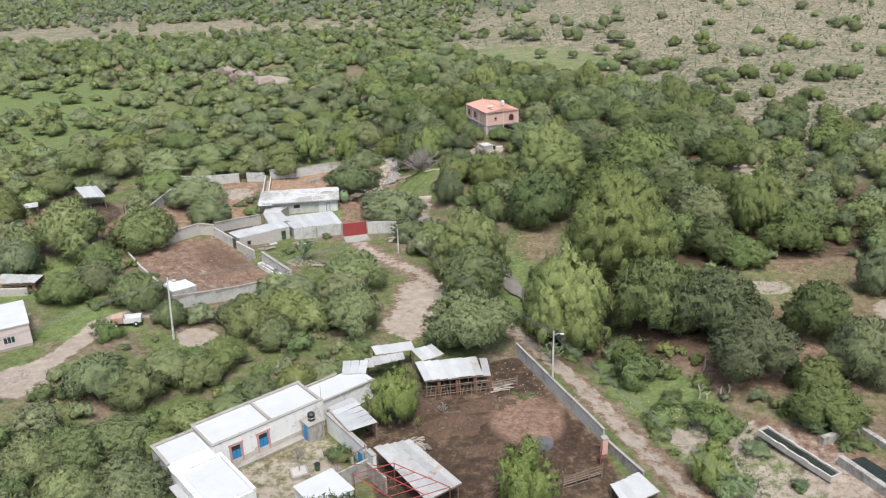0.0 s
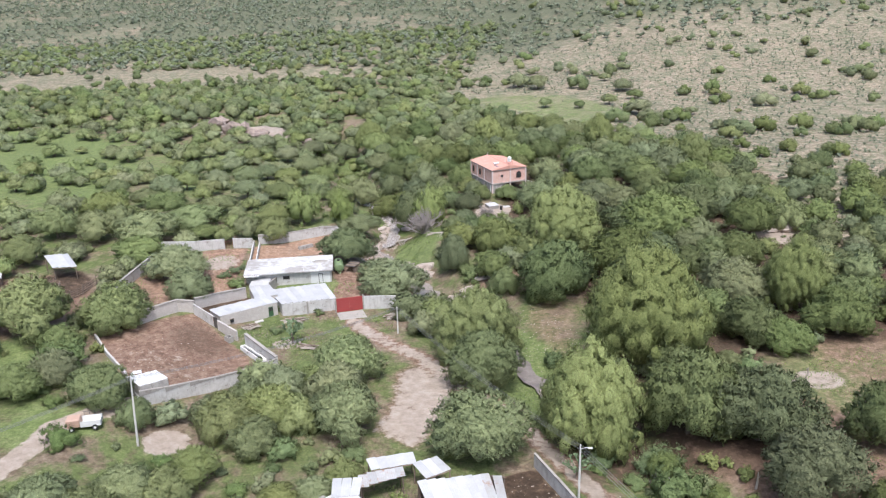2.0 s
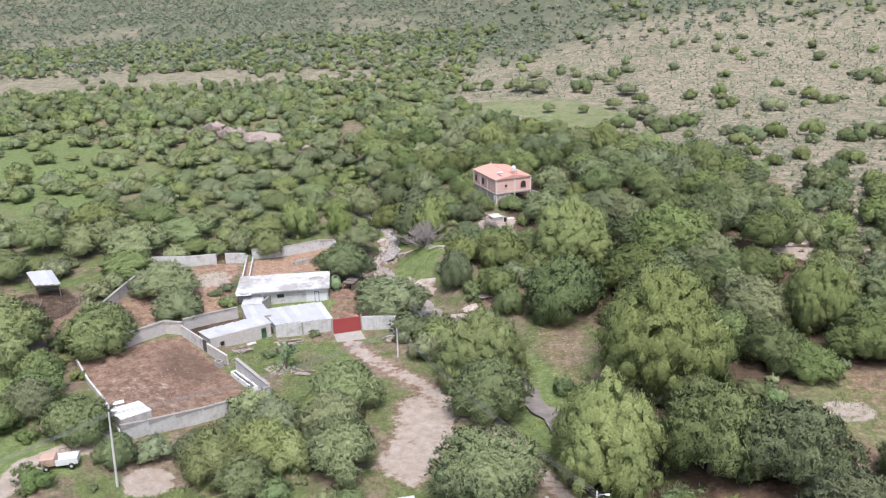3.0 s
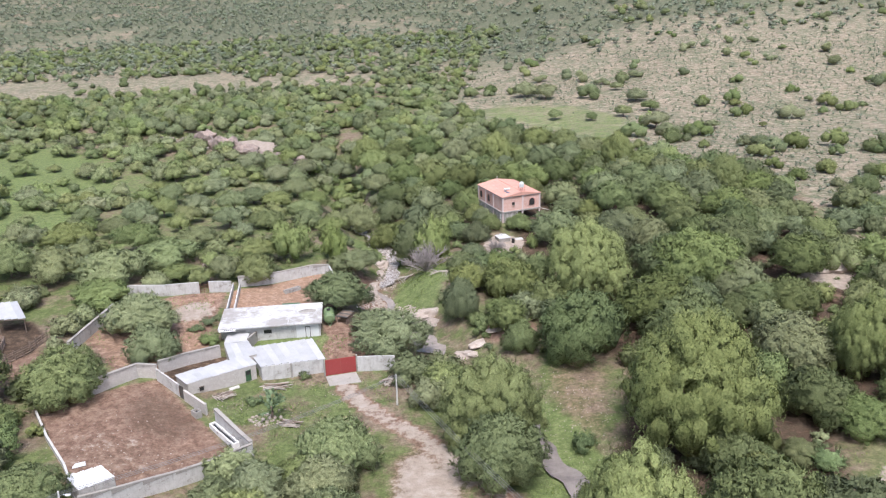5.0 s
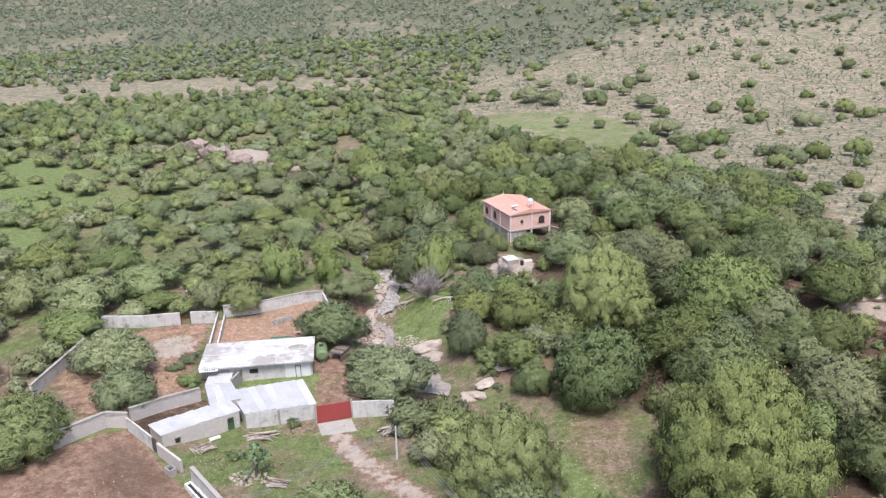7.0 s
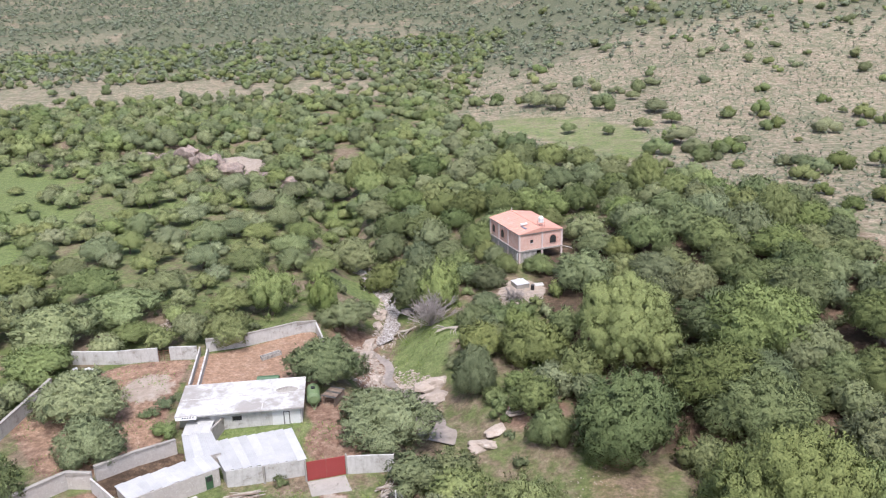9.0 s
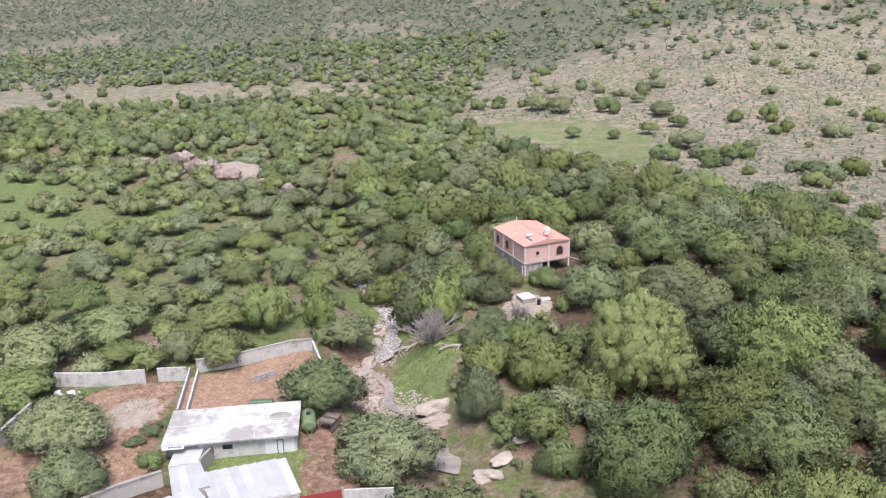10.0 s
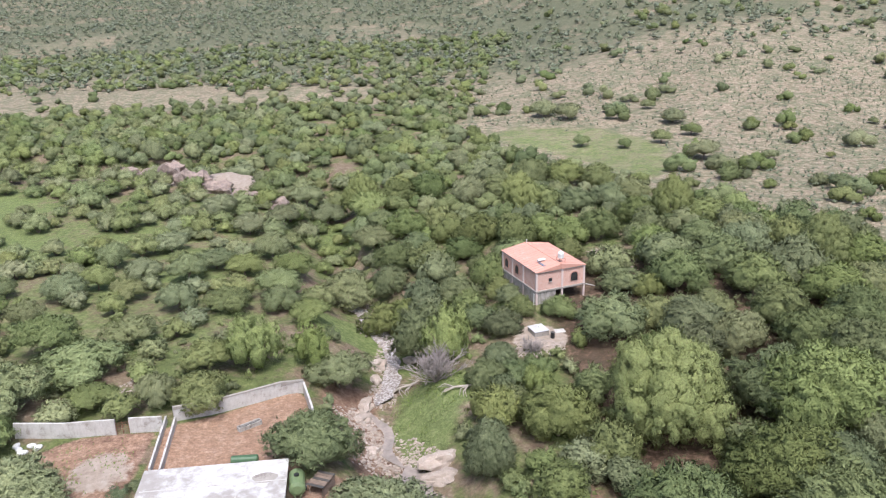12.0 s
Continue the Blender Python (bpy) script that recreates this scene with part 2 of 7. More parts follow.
def stream_material():
    """Shallow water that breaks over stones; its pale streaks are foam and painted shimmer."""
    m, n, l, p = graph("stream")
    co = n.new("ShaderNodeTexCoord").outputs["Object"]
    f = noise_node(n, l, 2.4, 6, 0.8, co)
    c = ramp_node(n, l, f, [(0.36, (0.13, 0.105, 0.085)), (0.48, (0.30, 0.26, 0.235)), (0.62, (0.58, 0.56, 0.55))])
    l.new(c, p.inputs["Base Color"])
    p.inputs["Roughness"].default_value = 0.2
    bump_node(n, l, p, f, 0.7, 0.2)
    return m


STREAM = stream_material()
WATER = water_material("muddy_water", (0.33, 0.28, 0.24))
CREEKWATER = water_material("brown_creek_water", (0.25, 0.215, 0.19))
PUDDLE = water_material("puddle_water", (0.13, 0.125, 0.12))
POND = water_material("dark_water", (0.03, 0.035, 0.025))


def ground_material():
    m, n, l, p = graph("ground")
    co = n.new("ShaderNodeTexCoord").outputs["Object"]
    za, zb = n.new("ShaderNodeAttribute"), n.new("ShaderNodeAttribute")
    za.attribute_name, zb.attribute_name = "zones", "zones_more"
    sa, sb = n.new("ShaderNodeSeparateColor"), n.new("ShaderNodeSeparateColor")
    l.new(za.outputs["Color"], sa.inputs[0])
    l.new(zb.outputs["Color"], sb.inputs[0])
    pale, grass, soil = sa.outputs[0], sa.outputs[1], sa.outputs[2]
    dung_and_shade, hill, orange, green = sb.outputs[0], sb.outputs[1], sb.outputs[2], zb.outputs["Alpha"]
    big, mid, small, fine = (noise_node(n, l, s, 6, 0.7, co) for s in (0.035, 0.16, 0.9, 5.0))
    edge = math_node(n, l, "ADD", math_node(n, l, "MULTIPLY", mid, 0.5), math_node(n, l, "MULTIPLY", small, 0.5))

    def zone(z, soft=0.16):
        v = math_node(n, l, "ADD", math_node(n, l, "SUBTRACT", z, 0.5), math_node(n, l, "SUBTRACT", edge, 0.5))
        return step_node(n, l, v, -soft, soft)

    earth = ramp_node(n, l, small, [(0.3, (0.125, 0.09, 0.06)), (0.5, (0.20, 0.15, 0.106)), (0.72, (0.31, 0.25, 0.185))])
    turf = ramp_node(n, l, small, [(0.3, (0.07, 0.094, 0.032)), (0.5, (0.115, 0.148, 0.05)), (0.72, (0.18, 0.205, 0.082))])
    c = mix_node(n, l, step_node(n, l, mid, 0.40, 0.58), earth, turf)
    scrub = ramp_node(n, l, small, [(0.28, (0.085, 0.10, 0.055)), (0.5, (0.142, 0.155, 0.092)), (0.72, (0.225, 0.228, 0.15))])
    dry = ramp_node(n, l, small, [(0.3, (0.175, 0.142, 0.095)), (0.5, (0.285, 0.234, 0.168)), (0.66, (0.43, 0.36, 0.275))])
    heath = ramp_node(n, l, small, [(0.28, (0.068, 0.08, 0.046)), (0.5, (0.105, 0.12, 0.072)), (0.72, (0.18, 0.185, 0.122))])
    patch = math_node(n, l, "ADD", math_node(n, l, "MULTIPLY", mid, 0.45), math_node(n, l, "MULTIPLY", noise_node(n, l, 0.42, 4, 0.7, co), 0.55))
    slope = mix_node(n, l, math_node(n, l, "MULTIPLY", step_node(n, l, patch, 0.45, 0.57), 0.9), dry, scrub)
    heath = mix_node(n, l, math_node(n, l, "MULTIPLY", step_node(n, l, big, 0.52, 0.66), 0.8), heath, mix_node(n, l, 0.35, dry, (0.20, 0.12, 0.085)))
    slope = mix_node(n, l, math_node(n, l, "MULTIPLY", zone(green, 0.3), 0.9), slope, heath)
    c = mix_node(n, l, zone(hill, 0.3), c, slope)
    lush = ramp_node(n, l, small, [(0.28, (0.088, 0.122, 0.042)), (0.5, (0.147, 0.19, 0.066)), (0.72, (0.225, 0.255, 0.11))])
    c = mix_node(n, l, zone(grass), c, lush)
    red = ramp_node(n, l, small, [(0.3, (0.115, 0.066, 0.047)), (0.48, (0.21, 0.13, 0.094)), (0.7, (0.34, 0.24, 0.182))])
    c = mix_node(n, l, zone(soil), c, red)
    clod = math_node(n, l, "ADD", math_node(n, l, "MULTIPLY", small, 0.6), math_node(n, l, "MULTIPLY", mid, 0.4))
    # dark tones for trodden dung and for the shade painted under trees
    muck_and_shade = ramp_node(n, l, clod, [(0.36, (0.03, 0.019, 0.014)), (0.5, (0.072, 0.045, 0.031)), (0.62, (0.20, 0.135, 0.095))])
    c = mix_node(n, l, zone(dung_and_shade), c, muck_and_shade)
    clay = ramp_node(n, l, small, [(0.28, (0.23, 0.14, 0.095)), (0.5, (0.32, 0.205, 0.14)), (0.72, (0.42, 0.295, 0.22))])
    c = mix_node(n, l, zone(orange), c, clay)
    grit = noise_node(n, l, 2.6, 5, 0.75, co)
    rough = n.new("ShaderNodeHueSaturation")
    l.new(math_node(n, l, "ADD", math_node(n, l, "MULTIPLY", step_node(n, l, grit, 0.30, 0.70), 0.55), 0.73), rough.inputs["Value"])
    l.new(c, rough.inputs["Color"])
    c = rough.outputs[0]
    dust = ramp_node(n, l, small, [(0.28, (0.28, 0.225, 0.178)), (0.5, (0.375, 0.31, 0.255)), (0.72, (0.47, 0.405, 0.345))])
    c = mix_node(n, l, zone(pale, 0.07), c, dust)
    speck = step_node(n, l, fine, 0.66, 0.76)
    c = mix_node(n, l, math_node(n, l, "MULTIPLY", speck, 0.45), c, (0.45, 0.40, 0.34))
    c = mix_node(n, l, step_node(n, l, big, 0.25, 0.75), mix_node(n, l, 0.25, c, (0.10, 0.09, 0.06)), c)
    l.new(c, p.inputs["Base Color"])
    p.inputs["Roughness"].default_value = 0.95
    p.inputs["Specular IOR Level"].default_value = 0.15
    bump_node(n, l, p, math_node(n, l, "ADD", math_node(n, l, "ADD", small, grit), math_node(n, l, "MULTIPLY", fine, 0.4)), 0.7, 0.3)
    return m


GROUND = ground_material()

# ---------------------------------------------------------------- the lie of the land
CREEK = [(46, 20), (32, 62), (26, 84), (18, 104), (11, 120), (4, 138), (-2.5, 152), (-6.3, 161.6), (-10.2, 169.5), (-13.2, 179), (-11.1, 189),
         (-11.5, 196), (-14.4, 204.6), (-20, 222), (-26, 245), (-29, 268), (-34, 300), (-60, 318), (-90, 312), (-150, 330)]
TRACK = [(36, 40), (25, 64), (20.5, 76), (16, 89), (11.5, 98), (6.5, 108), (1.5, 117.5), (-5, 124.5), (-9.5, 129), (-13, 133.5), (-15, 137)]
LANE = [(-75, 70), (-57, 84), (-50, 92), (-48, 97.7), (-47.5, 101.6), (-45.3, 103.6), (-41.2, 107.1)]


def smooth(a, b, v):
    t = np.clip((np.asarray(v, float) - a) / (b - a), 0, 1)
    return t * t * (3 - 2 * t)


def away(x, y, line):
    """Distance from a line through the plan."""
    best = np.full(np.shape(x), 1e9)
    for (ax, ay), (bx, by) in zip(line, line[1:]):
        dx, dy = bx - ax, by - ay
        u = np.clip(((x - ax) * dx + (y - ay) * dy) / (dx * dx + dy * dy), 0, 1)
        best = np.minimum(best, np.hypot(x - ax - u * dx, y - ay - u * dy))
    return best


def inside(x, y, ring, soft=1.0):
    """1 well inside the ring, 0 well outside."""
    d = away(x, y, ring + ring[:1])
    odd = np.zeros(np.shape(x), bool)
    for (ax, ay), (bx, by) in zip(ring, ring[1:] + ring[:1]):
        hit = ((ay > y) != (by > y)) & (x < (bx - ax) * (y - ay) / (by - ay + 1e-9) + ax)
        odd ^= hit
    return smooth(-soft, soft, np.where(odd, d, -d))


def ripple(x, y, s, k):
    return np.sin(x / s + k + 1.7 * np.sin(y / (1.9 * s) + 2 * k)) * np.sin(y / (1.13 * s) - k + 1.3 * np.sin(x / (1.6 * s) + k))


def ground_z(x, y):
    x, y = np.asarray(x, float), np.asarray(y, float)
    z = -3.4 + 2.6 * smooth(-30, -45, x) * smooth(250, 180, y) + 1.6 * smooth(15, 60, x)
    z = z + (1.4 + 1.0 * smooth(190, 204, y)) * smooth(2, 10, x) * smooth(165, 190, y) * smooth(300, 230, y)
    z = z - 0.5 * smooth(100, 120, y) * smooth(150, 140, y) * smooth(-32, -24, x)
    z = z + 1.7 * smooth(137, 156, y) * smooth(230, 185, y) * smooth(-8, -18, x) * smooth(-48, -34, x)
    d = away(x, y, CREEK)
    z = z - (1.5 + 3.0 * smooth(125, 185, y)) * smooth(11, 1.5, d)
    z = z + 0.10 * np.maximum(0, y - 330) * smooth(20, 140, x) + 0.02 * np.maximum(0, y - 380) * smooth(-300, 0, x) + 0.09 * np.maximum(0, y - 620)
    far = smooth(230, 420, y)
    z = z + far * (0.8 * ripple(x, y, 17, 0.3) + 2.2 * smooth(450, 700, y) * ripple(x, y, 55, 1.1) + 7 * smooth(600, 900, y) * ripple(x, y, 150, 2.0))
    open_land = smooth(40, 25, np.hypot((x + 25) / 1.4, (y - 140) / 1.3)) + smooth(30, 20, np.hypot(x + 5, y - 78))
    z = z + 0.12 * (1 - np.clip(open_land, 0, 1)) * ripple(x, y, 4.3, 0.7) + 0.03 * ripple(x, y, 1.6, 2.2)
    return z


def gz(x, y):
    return float(ground_z(x, y))


PEN = [(-52.5, 127), (-44, 115), (-39.5, 108), (-34.5, 111.5), (-26, 119.5), (-30.5, 126), (-35, 131), (-40, 136.3), (-46.5, 131.6)]
CORRAL = [(-9, 86), (-2, 87.5), (5.5, 93), (9.3, 94.3), (16.8, 74.6), (18, 58), (-4, 58), (-9.5, 73)]
CLAYYARD = [(-36.5, 158), (-36.8, 166.5), (-29, 172.5), (-21.8, 176.6), (-18.3, 165), (-20, 156.5), (-35, 155.5)]
SIDEYARD = [(-55, 148), (-54.5, 157), (-47.5, 164), (-37.5, 165.3), (-36.5, 150), (-34, 145), (-41, 138.5), (-47, 138)]
DUSTPATCH = [(-10.5, 103), (-8.5, 112), (-8.5, 120), (-4, 123), (1, 117), (1.5, 111), (-1, 104), (-4, 97)]
COURT = [(-24, 71), (-14, 79.4), (-9.5, 73.5), (-16, 62), (-19, 65)]
GATEYARD = [(-26, 121), (-31, 128), (-34, 131), (-27, 137.5), (-18, 139.5), (-9, 140.5), (-8, 131), (-12, 122), (-18, 119)]
INNERYARD = [(-30, 146), (-30, 151), (-19, 152), (-19, 158), (-12, 158), (-9, 141), (-18, 140), (-20, 145)]
SOUTHEAST = [(22, 79), (29, 83), (36, 79), (44, 70), (48, 52), (28, 50), (26, 62)]
FARFIELD = [(10, 352), (24, 364), (50, 350), (66, 330), (64, 296), (52, 276), (44, 284), (34, 306), (16, 334)]
WESTFIELD = [(-190, 325), (-132, 311), (-100, 284), (-81, 248), (-75, 222), (-76, 200), (-96, 200), (-130, 205), (-190, 250)]
CREEKMEADOW = [(-8.5, 168), (-11, 176), (-10.5, 186), (-4, 187), (3, 183), (1, 176), (-2.5, 170), (-3, 167)]
EASTFLAT = [(46.3, 122.7), (55.2, 119.8), (63.7, 120.8), (72, 118), (72, 100), (57.9, 99.9), (54, 88), (48, 88.5), (43, 89.4), (45.1, 96.6), (43.5, 102.6), (42.8, 109.6)]
UNDERTREES = [(9, 124), (12, 142), (18, 150), (24, 140), (19, 122), (14, 116)]
PINKYARD = [(23, 226), (26.5, 229), (30.5, 223), (32, 214), (28.5, 212.5), (26, 218)]
BARECUT = [(-104, 302), (-94, 324), (-60, 312), (-46, 304), (-48, 286), (-66, 286), (-80, 292)]
BAREBAND = [(-235, 402), (-150, 408), (-90, 424), (-96, 468), (-160, 476), (-230, 470)]
PASSAGE = [(-40.4, 136.6), (-40.4, 138.2), (-37.4, 141.6), (-33.6, 144.8), (-31.0, 142.2), (-37.6, 135.6)]
STOCKPEN = [(-75, 141), (-73, 152), (-66, 156), (-61, 150), (-60.5, 144), (-64, 139)]
NORTHGLADE = [(-31, 250), (-30, 270), (-21, 270), (-18, 252), (-23, 236)]


def wood_edge(y):
    """How far east the woods of the valley reach."""
    return np.interp(y, (100, 135, 160, 175, 200, 219, 232, 238, 246, 280, 300, 313, 330, 345, 400, 440, 600, 900), (80, 78, 70, 72, 76, 76, 70, 57, 45, 44, 36, 22, 10, 0, 5, 12, 40, 80))


def slope_at(x, y):
    """1 on the dry hillside east and north of the woods."""
    return smooth(-6, 9, np.asarray(x, float) - wood_edge(y)) * smooth(150, 172, y)


def zones_at(x, y):
    west_bank = smooth(2.0, -0.5, x - np.interp(y, (150, 162, 170, 179, 189), (-2, -6.3, -10.2, -13.2, -11.1)))
    track = smooth(2.5, 1.1, away(x, y, TRACK))
    lane = smooth(3.2, 1.2, away(x, y, LANE))
    pale = np.maximum.reduce([0.57 * track, 0.64 * lane, 0.62 * inside(x, y, DUSTPATCH, 3.5), 0.52 * inside(x, y, COURT, 1.0),
                              0.55 * inside(x, y, SOUTHEAST, 4), 0.25 * inside(x, y, SIDEYARD, 3), 0.6 * inside(x, y, PINKYARD, 2), 0.58 * smooth(7, 3, np.hypot((x + 41) / 0.8, y - 157)),
                              0.5 * west_bank * smooth(6, 2.5, away(x, y, CREEK)) * smooth(148, 156, y) * smooth(186, 176, y),
                              0.6 * inside(x, y, BARECUT, 6), 0.7 * smooth(9, 4, np.hypot(x - 65, y - 100)), 0.56 * smooth(5, 2, np.hypot((x - 48.5) / 1.3, y - 111)), 0.42 * inside(x, y, PEN, 1) * smooth(11, 5, np.hypot(x + 41, y - 117)),
                              0.8 * smooth(4, 2, np.hypot(x + 34, y - 101)), 0.75 * smooth(6, 3, np.hypot(x + 52, y - 87)), 0.9 * smooth(12, 5, np.hypot(x - 68, y - 170)), 0.7 * smooth(6, 3, np.hypot(x - 11, y - 191))])
    verge = smooth(7.5, 4, away(x, y, CREEK)) * smooth(2.2, 3.5, away(x, y, TRACK)) * smooth(145, 130, y)
    grass = np.maximum.reduce([0.52 * smooth(-22, -34, x) * smooth(176, 190, y) * smooth(310, 270, y), 0.70 * inside(x, y, WESTFIELD, 12), 0.54 * inside(x, y, FARFIELD, 6), 0.68 * inside(x, y, CREEKMEADOW, 2),
                               0.95 * verge, 0.40 * inside(x, y, GATEYARD, 2), 0.5 * inside(x, y, COURT, 1), 0.55 * inside(x, y, INNERYARD, 1), 0.8 * inside(x, y, NORTHGLADE, 3),
                               0.62 * inside(x, y, EASTFLAT, 4), 0.6 * smooth(10, 5, np.hypot(x + 48, y - 103)), 0.65 * smooth(14, 6, np.hypot(x + 65, y - 118)),
                               0.7 * smooth(5, 2, np.hypot(x - 14, y - 126)), 0.75 * smooth(6, 3, np.hypot(x + 24, y - 150)),
                               0.85 * smooth(9, 5, np.hypot(x + 18, y - 202))])
    soil = (1 - 0.8 * verge) * np.maximum.reduce([0.8 * track, 0.7 * inside(x, y, DUSTPATCH, 2) - 0.1, 0.75 * west_bank * smooth(10, 5, away(x, y, CREEK)) * smooth(148, 156, y) * smooth(192, 180, y), 0.95 * inside(x, y, PEN, 1), 0.95 * inside(x, y, CORRAL, 0.8), 0.85 * inside(x, y, SIDEYARD, 1), 0.48 * inside(x, y, UNDERTREES, 4), 0.75 * inside(x, y, SOUTHEAST, 2),
                              0.6 * smooth(22, 10, np.hypot(x - 38, y - 95)), 0.55 * smooth(14, 60, x) * smooth(260, 200, y) * (1 - slope_at(x, y)), 0.7 * smooth(7, 3, np.hypot(x - 9, y - 154)),
                              0.85 * smooth(6, 3, np.hypot(x + 15, y - 147)), 0.95 * smooth(5.5, 3.5, np.hypot(x + 15.5, y - 153)), 0.6 * inside(x, y, BARECUT, 6), 0.7 * smooth(20, 10, np.hypot(x + 72, y - 140))])
    # Dung and leaf litter; tree shade is painted into corral and east woods.
    dung_and_shade = np.maximum.reduce([1.15 * inside(x, y, PASSAGE, 0.5), 1.0 * inside(x, y, CORRAL, 0.8) * (1 - 0.62 * smooth(8, 4, np.hypot((x - 9) / 0.8, y - 80))), 0.5 * inside(x, y, PEN, 1) * smooth(12, 4, np.hypot(x + 36, y - 129)),
                              0.9 * inside(x, y, STOCKPEN, 1.5), 0.62 * (1 - slope_at(x, y)) * smooth(8, 16, x) * smooth(84, 96, y) * smooth(240, 215, y) * (1 - inside(x, y, UNDERTREES, 2)) * (1 - inside(x, y, SOUTHEAST, 3)) * (1 - inside(x, y, EASTFLAT, 3))])
    hill = np.maximum.reduce([slope_at(x, y), smooth(395, 425, y), inside(x, y, BAREBAND, 10)])
    green = smooth(400, 520, y + 0.25 * np.minimum(x, 0)) * (1 - 0.9 * inside(x, y, BAREBAND, 12)) * (1 - 0.75 * smooth(20, 110, x) * smooth(560, 470, y)) * (0.75 + 0.3 * ripple(x, y, 40, 0.8))
    orange = np.maximum(0.95 * inside(x, y, CLAYYARD, 0.8), 0.56 * inside(x, y, SIDEYARD, 2))
    return np.stack([pale, grass, soil, np.ones_like(x)], -1), np.stack([dung_and_shade, hill, orange, green], -1)


def build_ground():
    def lines(lo, hi, step, reach, grow):
        v, s = list(np.arange(lo, hi + 0.01, step)), step
        while v[-1] < reach[1]:
            s *= grow
            v.append(v[-1] + s)
        s = step
        while v[0] > reach[0]:
            s *= grow
            v.insert(0, v[0] - s)
        return np.array(v)
    xs, ys = lines(-72, 60, 1.1, (-2600, 2600), 1.055), lines(55, 215, 1.1, (-500, 3400), 1.04)
    X, Y = np.meshgrid(xs, ys)
    Z = ground_z(X, Y)
    nx, ny = len(xs), len(ys)
    verts = np.stack([X.ravel(), Y.ravel(), Z.ravel()], -1)
    i = np.arange(nx * ny).reshape(ny, nx)
    quads = np.stack([i[:-1, :-1].ravel(), i[:-1, 1:].ravel(), i[1:, 1:].ravel(), i[1:, :-1].ravel()], -1)
    me = mesh_of("ground", verts, quads)
    a, b = zones_at(X.ravel(), Y.ravel())
    for name, v in (("zones", a), ("zones_more", b)):
        at = me.attributes.new(name, "FLOAT_COLOR", "POINT")
        at.data.foreach_set("color", v.astype(np.float32).ravel())
    me.polygons.foreach_set("use_smooth", np.ones(len(quads), bool))
    me.materials.append(GROUND)
    return tagged(new("ground", me), "dry earth with grass, dirt tracks and scrub slopes", "ground", kind="structure")


def mesh_of(name, verts, faces):
    """A mesh of equal-sided faces from arrays."""
    me = bpy.data.meshes.new(name)
    k = faces.shape[1]
    me.vertices.add(len(verts))
    me.vertices.foreach_set("co", np.asarray(verts, np.float32).ravel())
    me.loops.add(faces.size)
    me.loops.foreach_set("vertex_index", faces.astype(np.int32).ravel())
    me.polygons.add(len(faces))
    me.polygons.foreach_set("loop_start", np.arange(0, faces.size, k, dtype=np.int32))
    me.update(calc_edges=True)
    return me


build_ground()


def ribbon(line, half, lift, name, material, label, category):
    """A strip of water along a line through the plan."""
    bm = bmesh.new()
    rows = []
    pts = [Vector((*p, 0)) for p in line]
    fine = []
    for a, b in zip(pts, pts[1:]):
        k = max(2, int((b - a).length / 0.8))
        fine += [a.lerp(b, i / k) for i in range(k)]
    fine.append(pts[-1])
    for i, p in enumerate(fine):
        d = (fine[min(i + 1, len(fine) - 1)] - fine[max(i - 1, 0)]).normalized()
        s = Vector((-d.y, d.x, 0))
        end = min(1.0, (i + 0.3) / 4, (len(fine) - 0.7 - i) / 4)
        left, right = (half * end * (0.9 + 0.22 * math.sin(i * 0.25 + u) + 0.2 * math.sin(i * 0.83 + 2 * u) + 0.06 * math.sin(i * 1.9 + 3 * u)) for u in (0.0, 1.9))
        p = p + s * (0.35 * half * math.sin(i * 0.18) + (0.45 * math.sin(i * 0.5) if half < 1 else 0.0))
        z = gz(p.x, p.y) + lift
        rows.append([bm.verts.new((p.x + s.x * w, p.y + s.y * w, z)) for w in (-left, -0.3 * left, 0.3 * right, right)])
    for a, b in zip(rows, rows[1:]):
        for j in range(3):
            bm.faces.new((a[j], a[j + 1], b[j + 1], b[j]))
    me = bpy.data.meshes.new(name)
    bm.to_mesh(me)
    bm.free()
    me.materials.append(material)
    return tagged(new(name, me), label, category, kind="structure")


ribbon([(16, 109), (11.3, 120), (8.5, 128), (4, 138)], 1.7, 0.35, "water", CREEKWATER, "murky brown creek water over mud", "water")
ribbon([(-1.5, 150), (-4.2, 156), (-6.3, 161.6), (-8.4, 166.2)], 2.2, 0.3, "water", WATER, "murky brown creek pool between pale rocks", "water")
ribbon([(-8.2, 165.8), (-10.2, 169.1), (-10.6, 172.2), (-12.2, 176.6), (-13.4, 179.4)], 0.75, 0.2, "water", WATER, "thin brown creek water between grass and stones", "water")
ribbon([(-12.9, 181), (-11.4, 186), (-10.9, 190), (-11.2, 194), (-12.5, 200.2), (-14.4, 204.6), (-16.5, 211), (-18.5, 217), (-22.2, 224)], 1.6, 0.22, "water", STREAM, "shallow rippling creek water over stones", "water")
# ---------------------------------------------------------------- building helpers
def thing(name, x, y, z=None, rz=0.0, label="", category="", group="", kind=""):
    ob = new(name)
    ob.empty_display_size = 0.3
    ob.matrix_basis = pose(x, y, gz(x, y) if z is None else z, 0, 0, rz)
    return tagged(ob, label, category, group, kind)


def part(name, bm, material, parent, label=""):
    me = bpy.data.meshes.new(name)
    bm.to_mesh(me)
    bm.free()
    me.materials.append(material)
    ob = new(name, me)
    ob.parent = parent
    return tagged(ob, label)


def solid(name, bm, material, label="", category="", group="", kind="", m=None):
    """A thing of one mesh."""
    me = bpy.data.meshes.new(name)
    bm.to_mesh(me)
    bm.free()
    me.materials.append(material)
    ob = new(name, me)
    if m is not None:
        ob.matrix_basis = m
    return tagged(ob, label, category, group, kind)


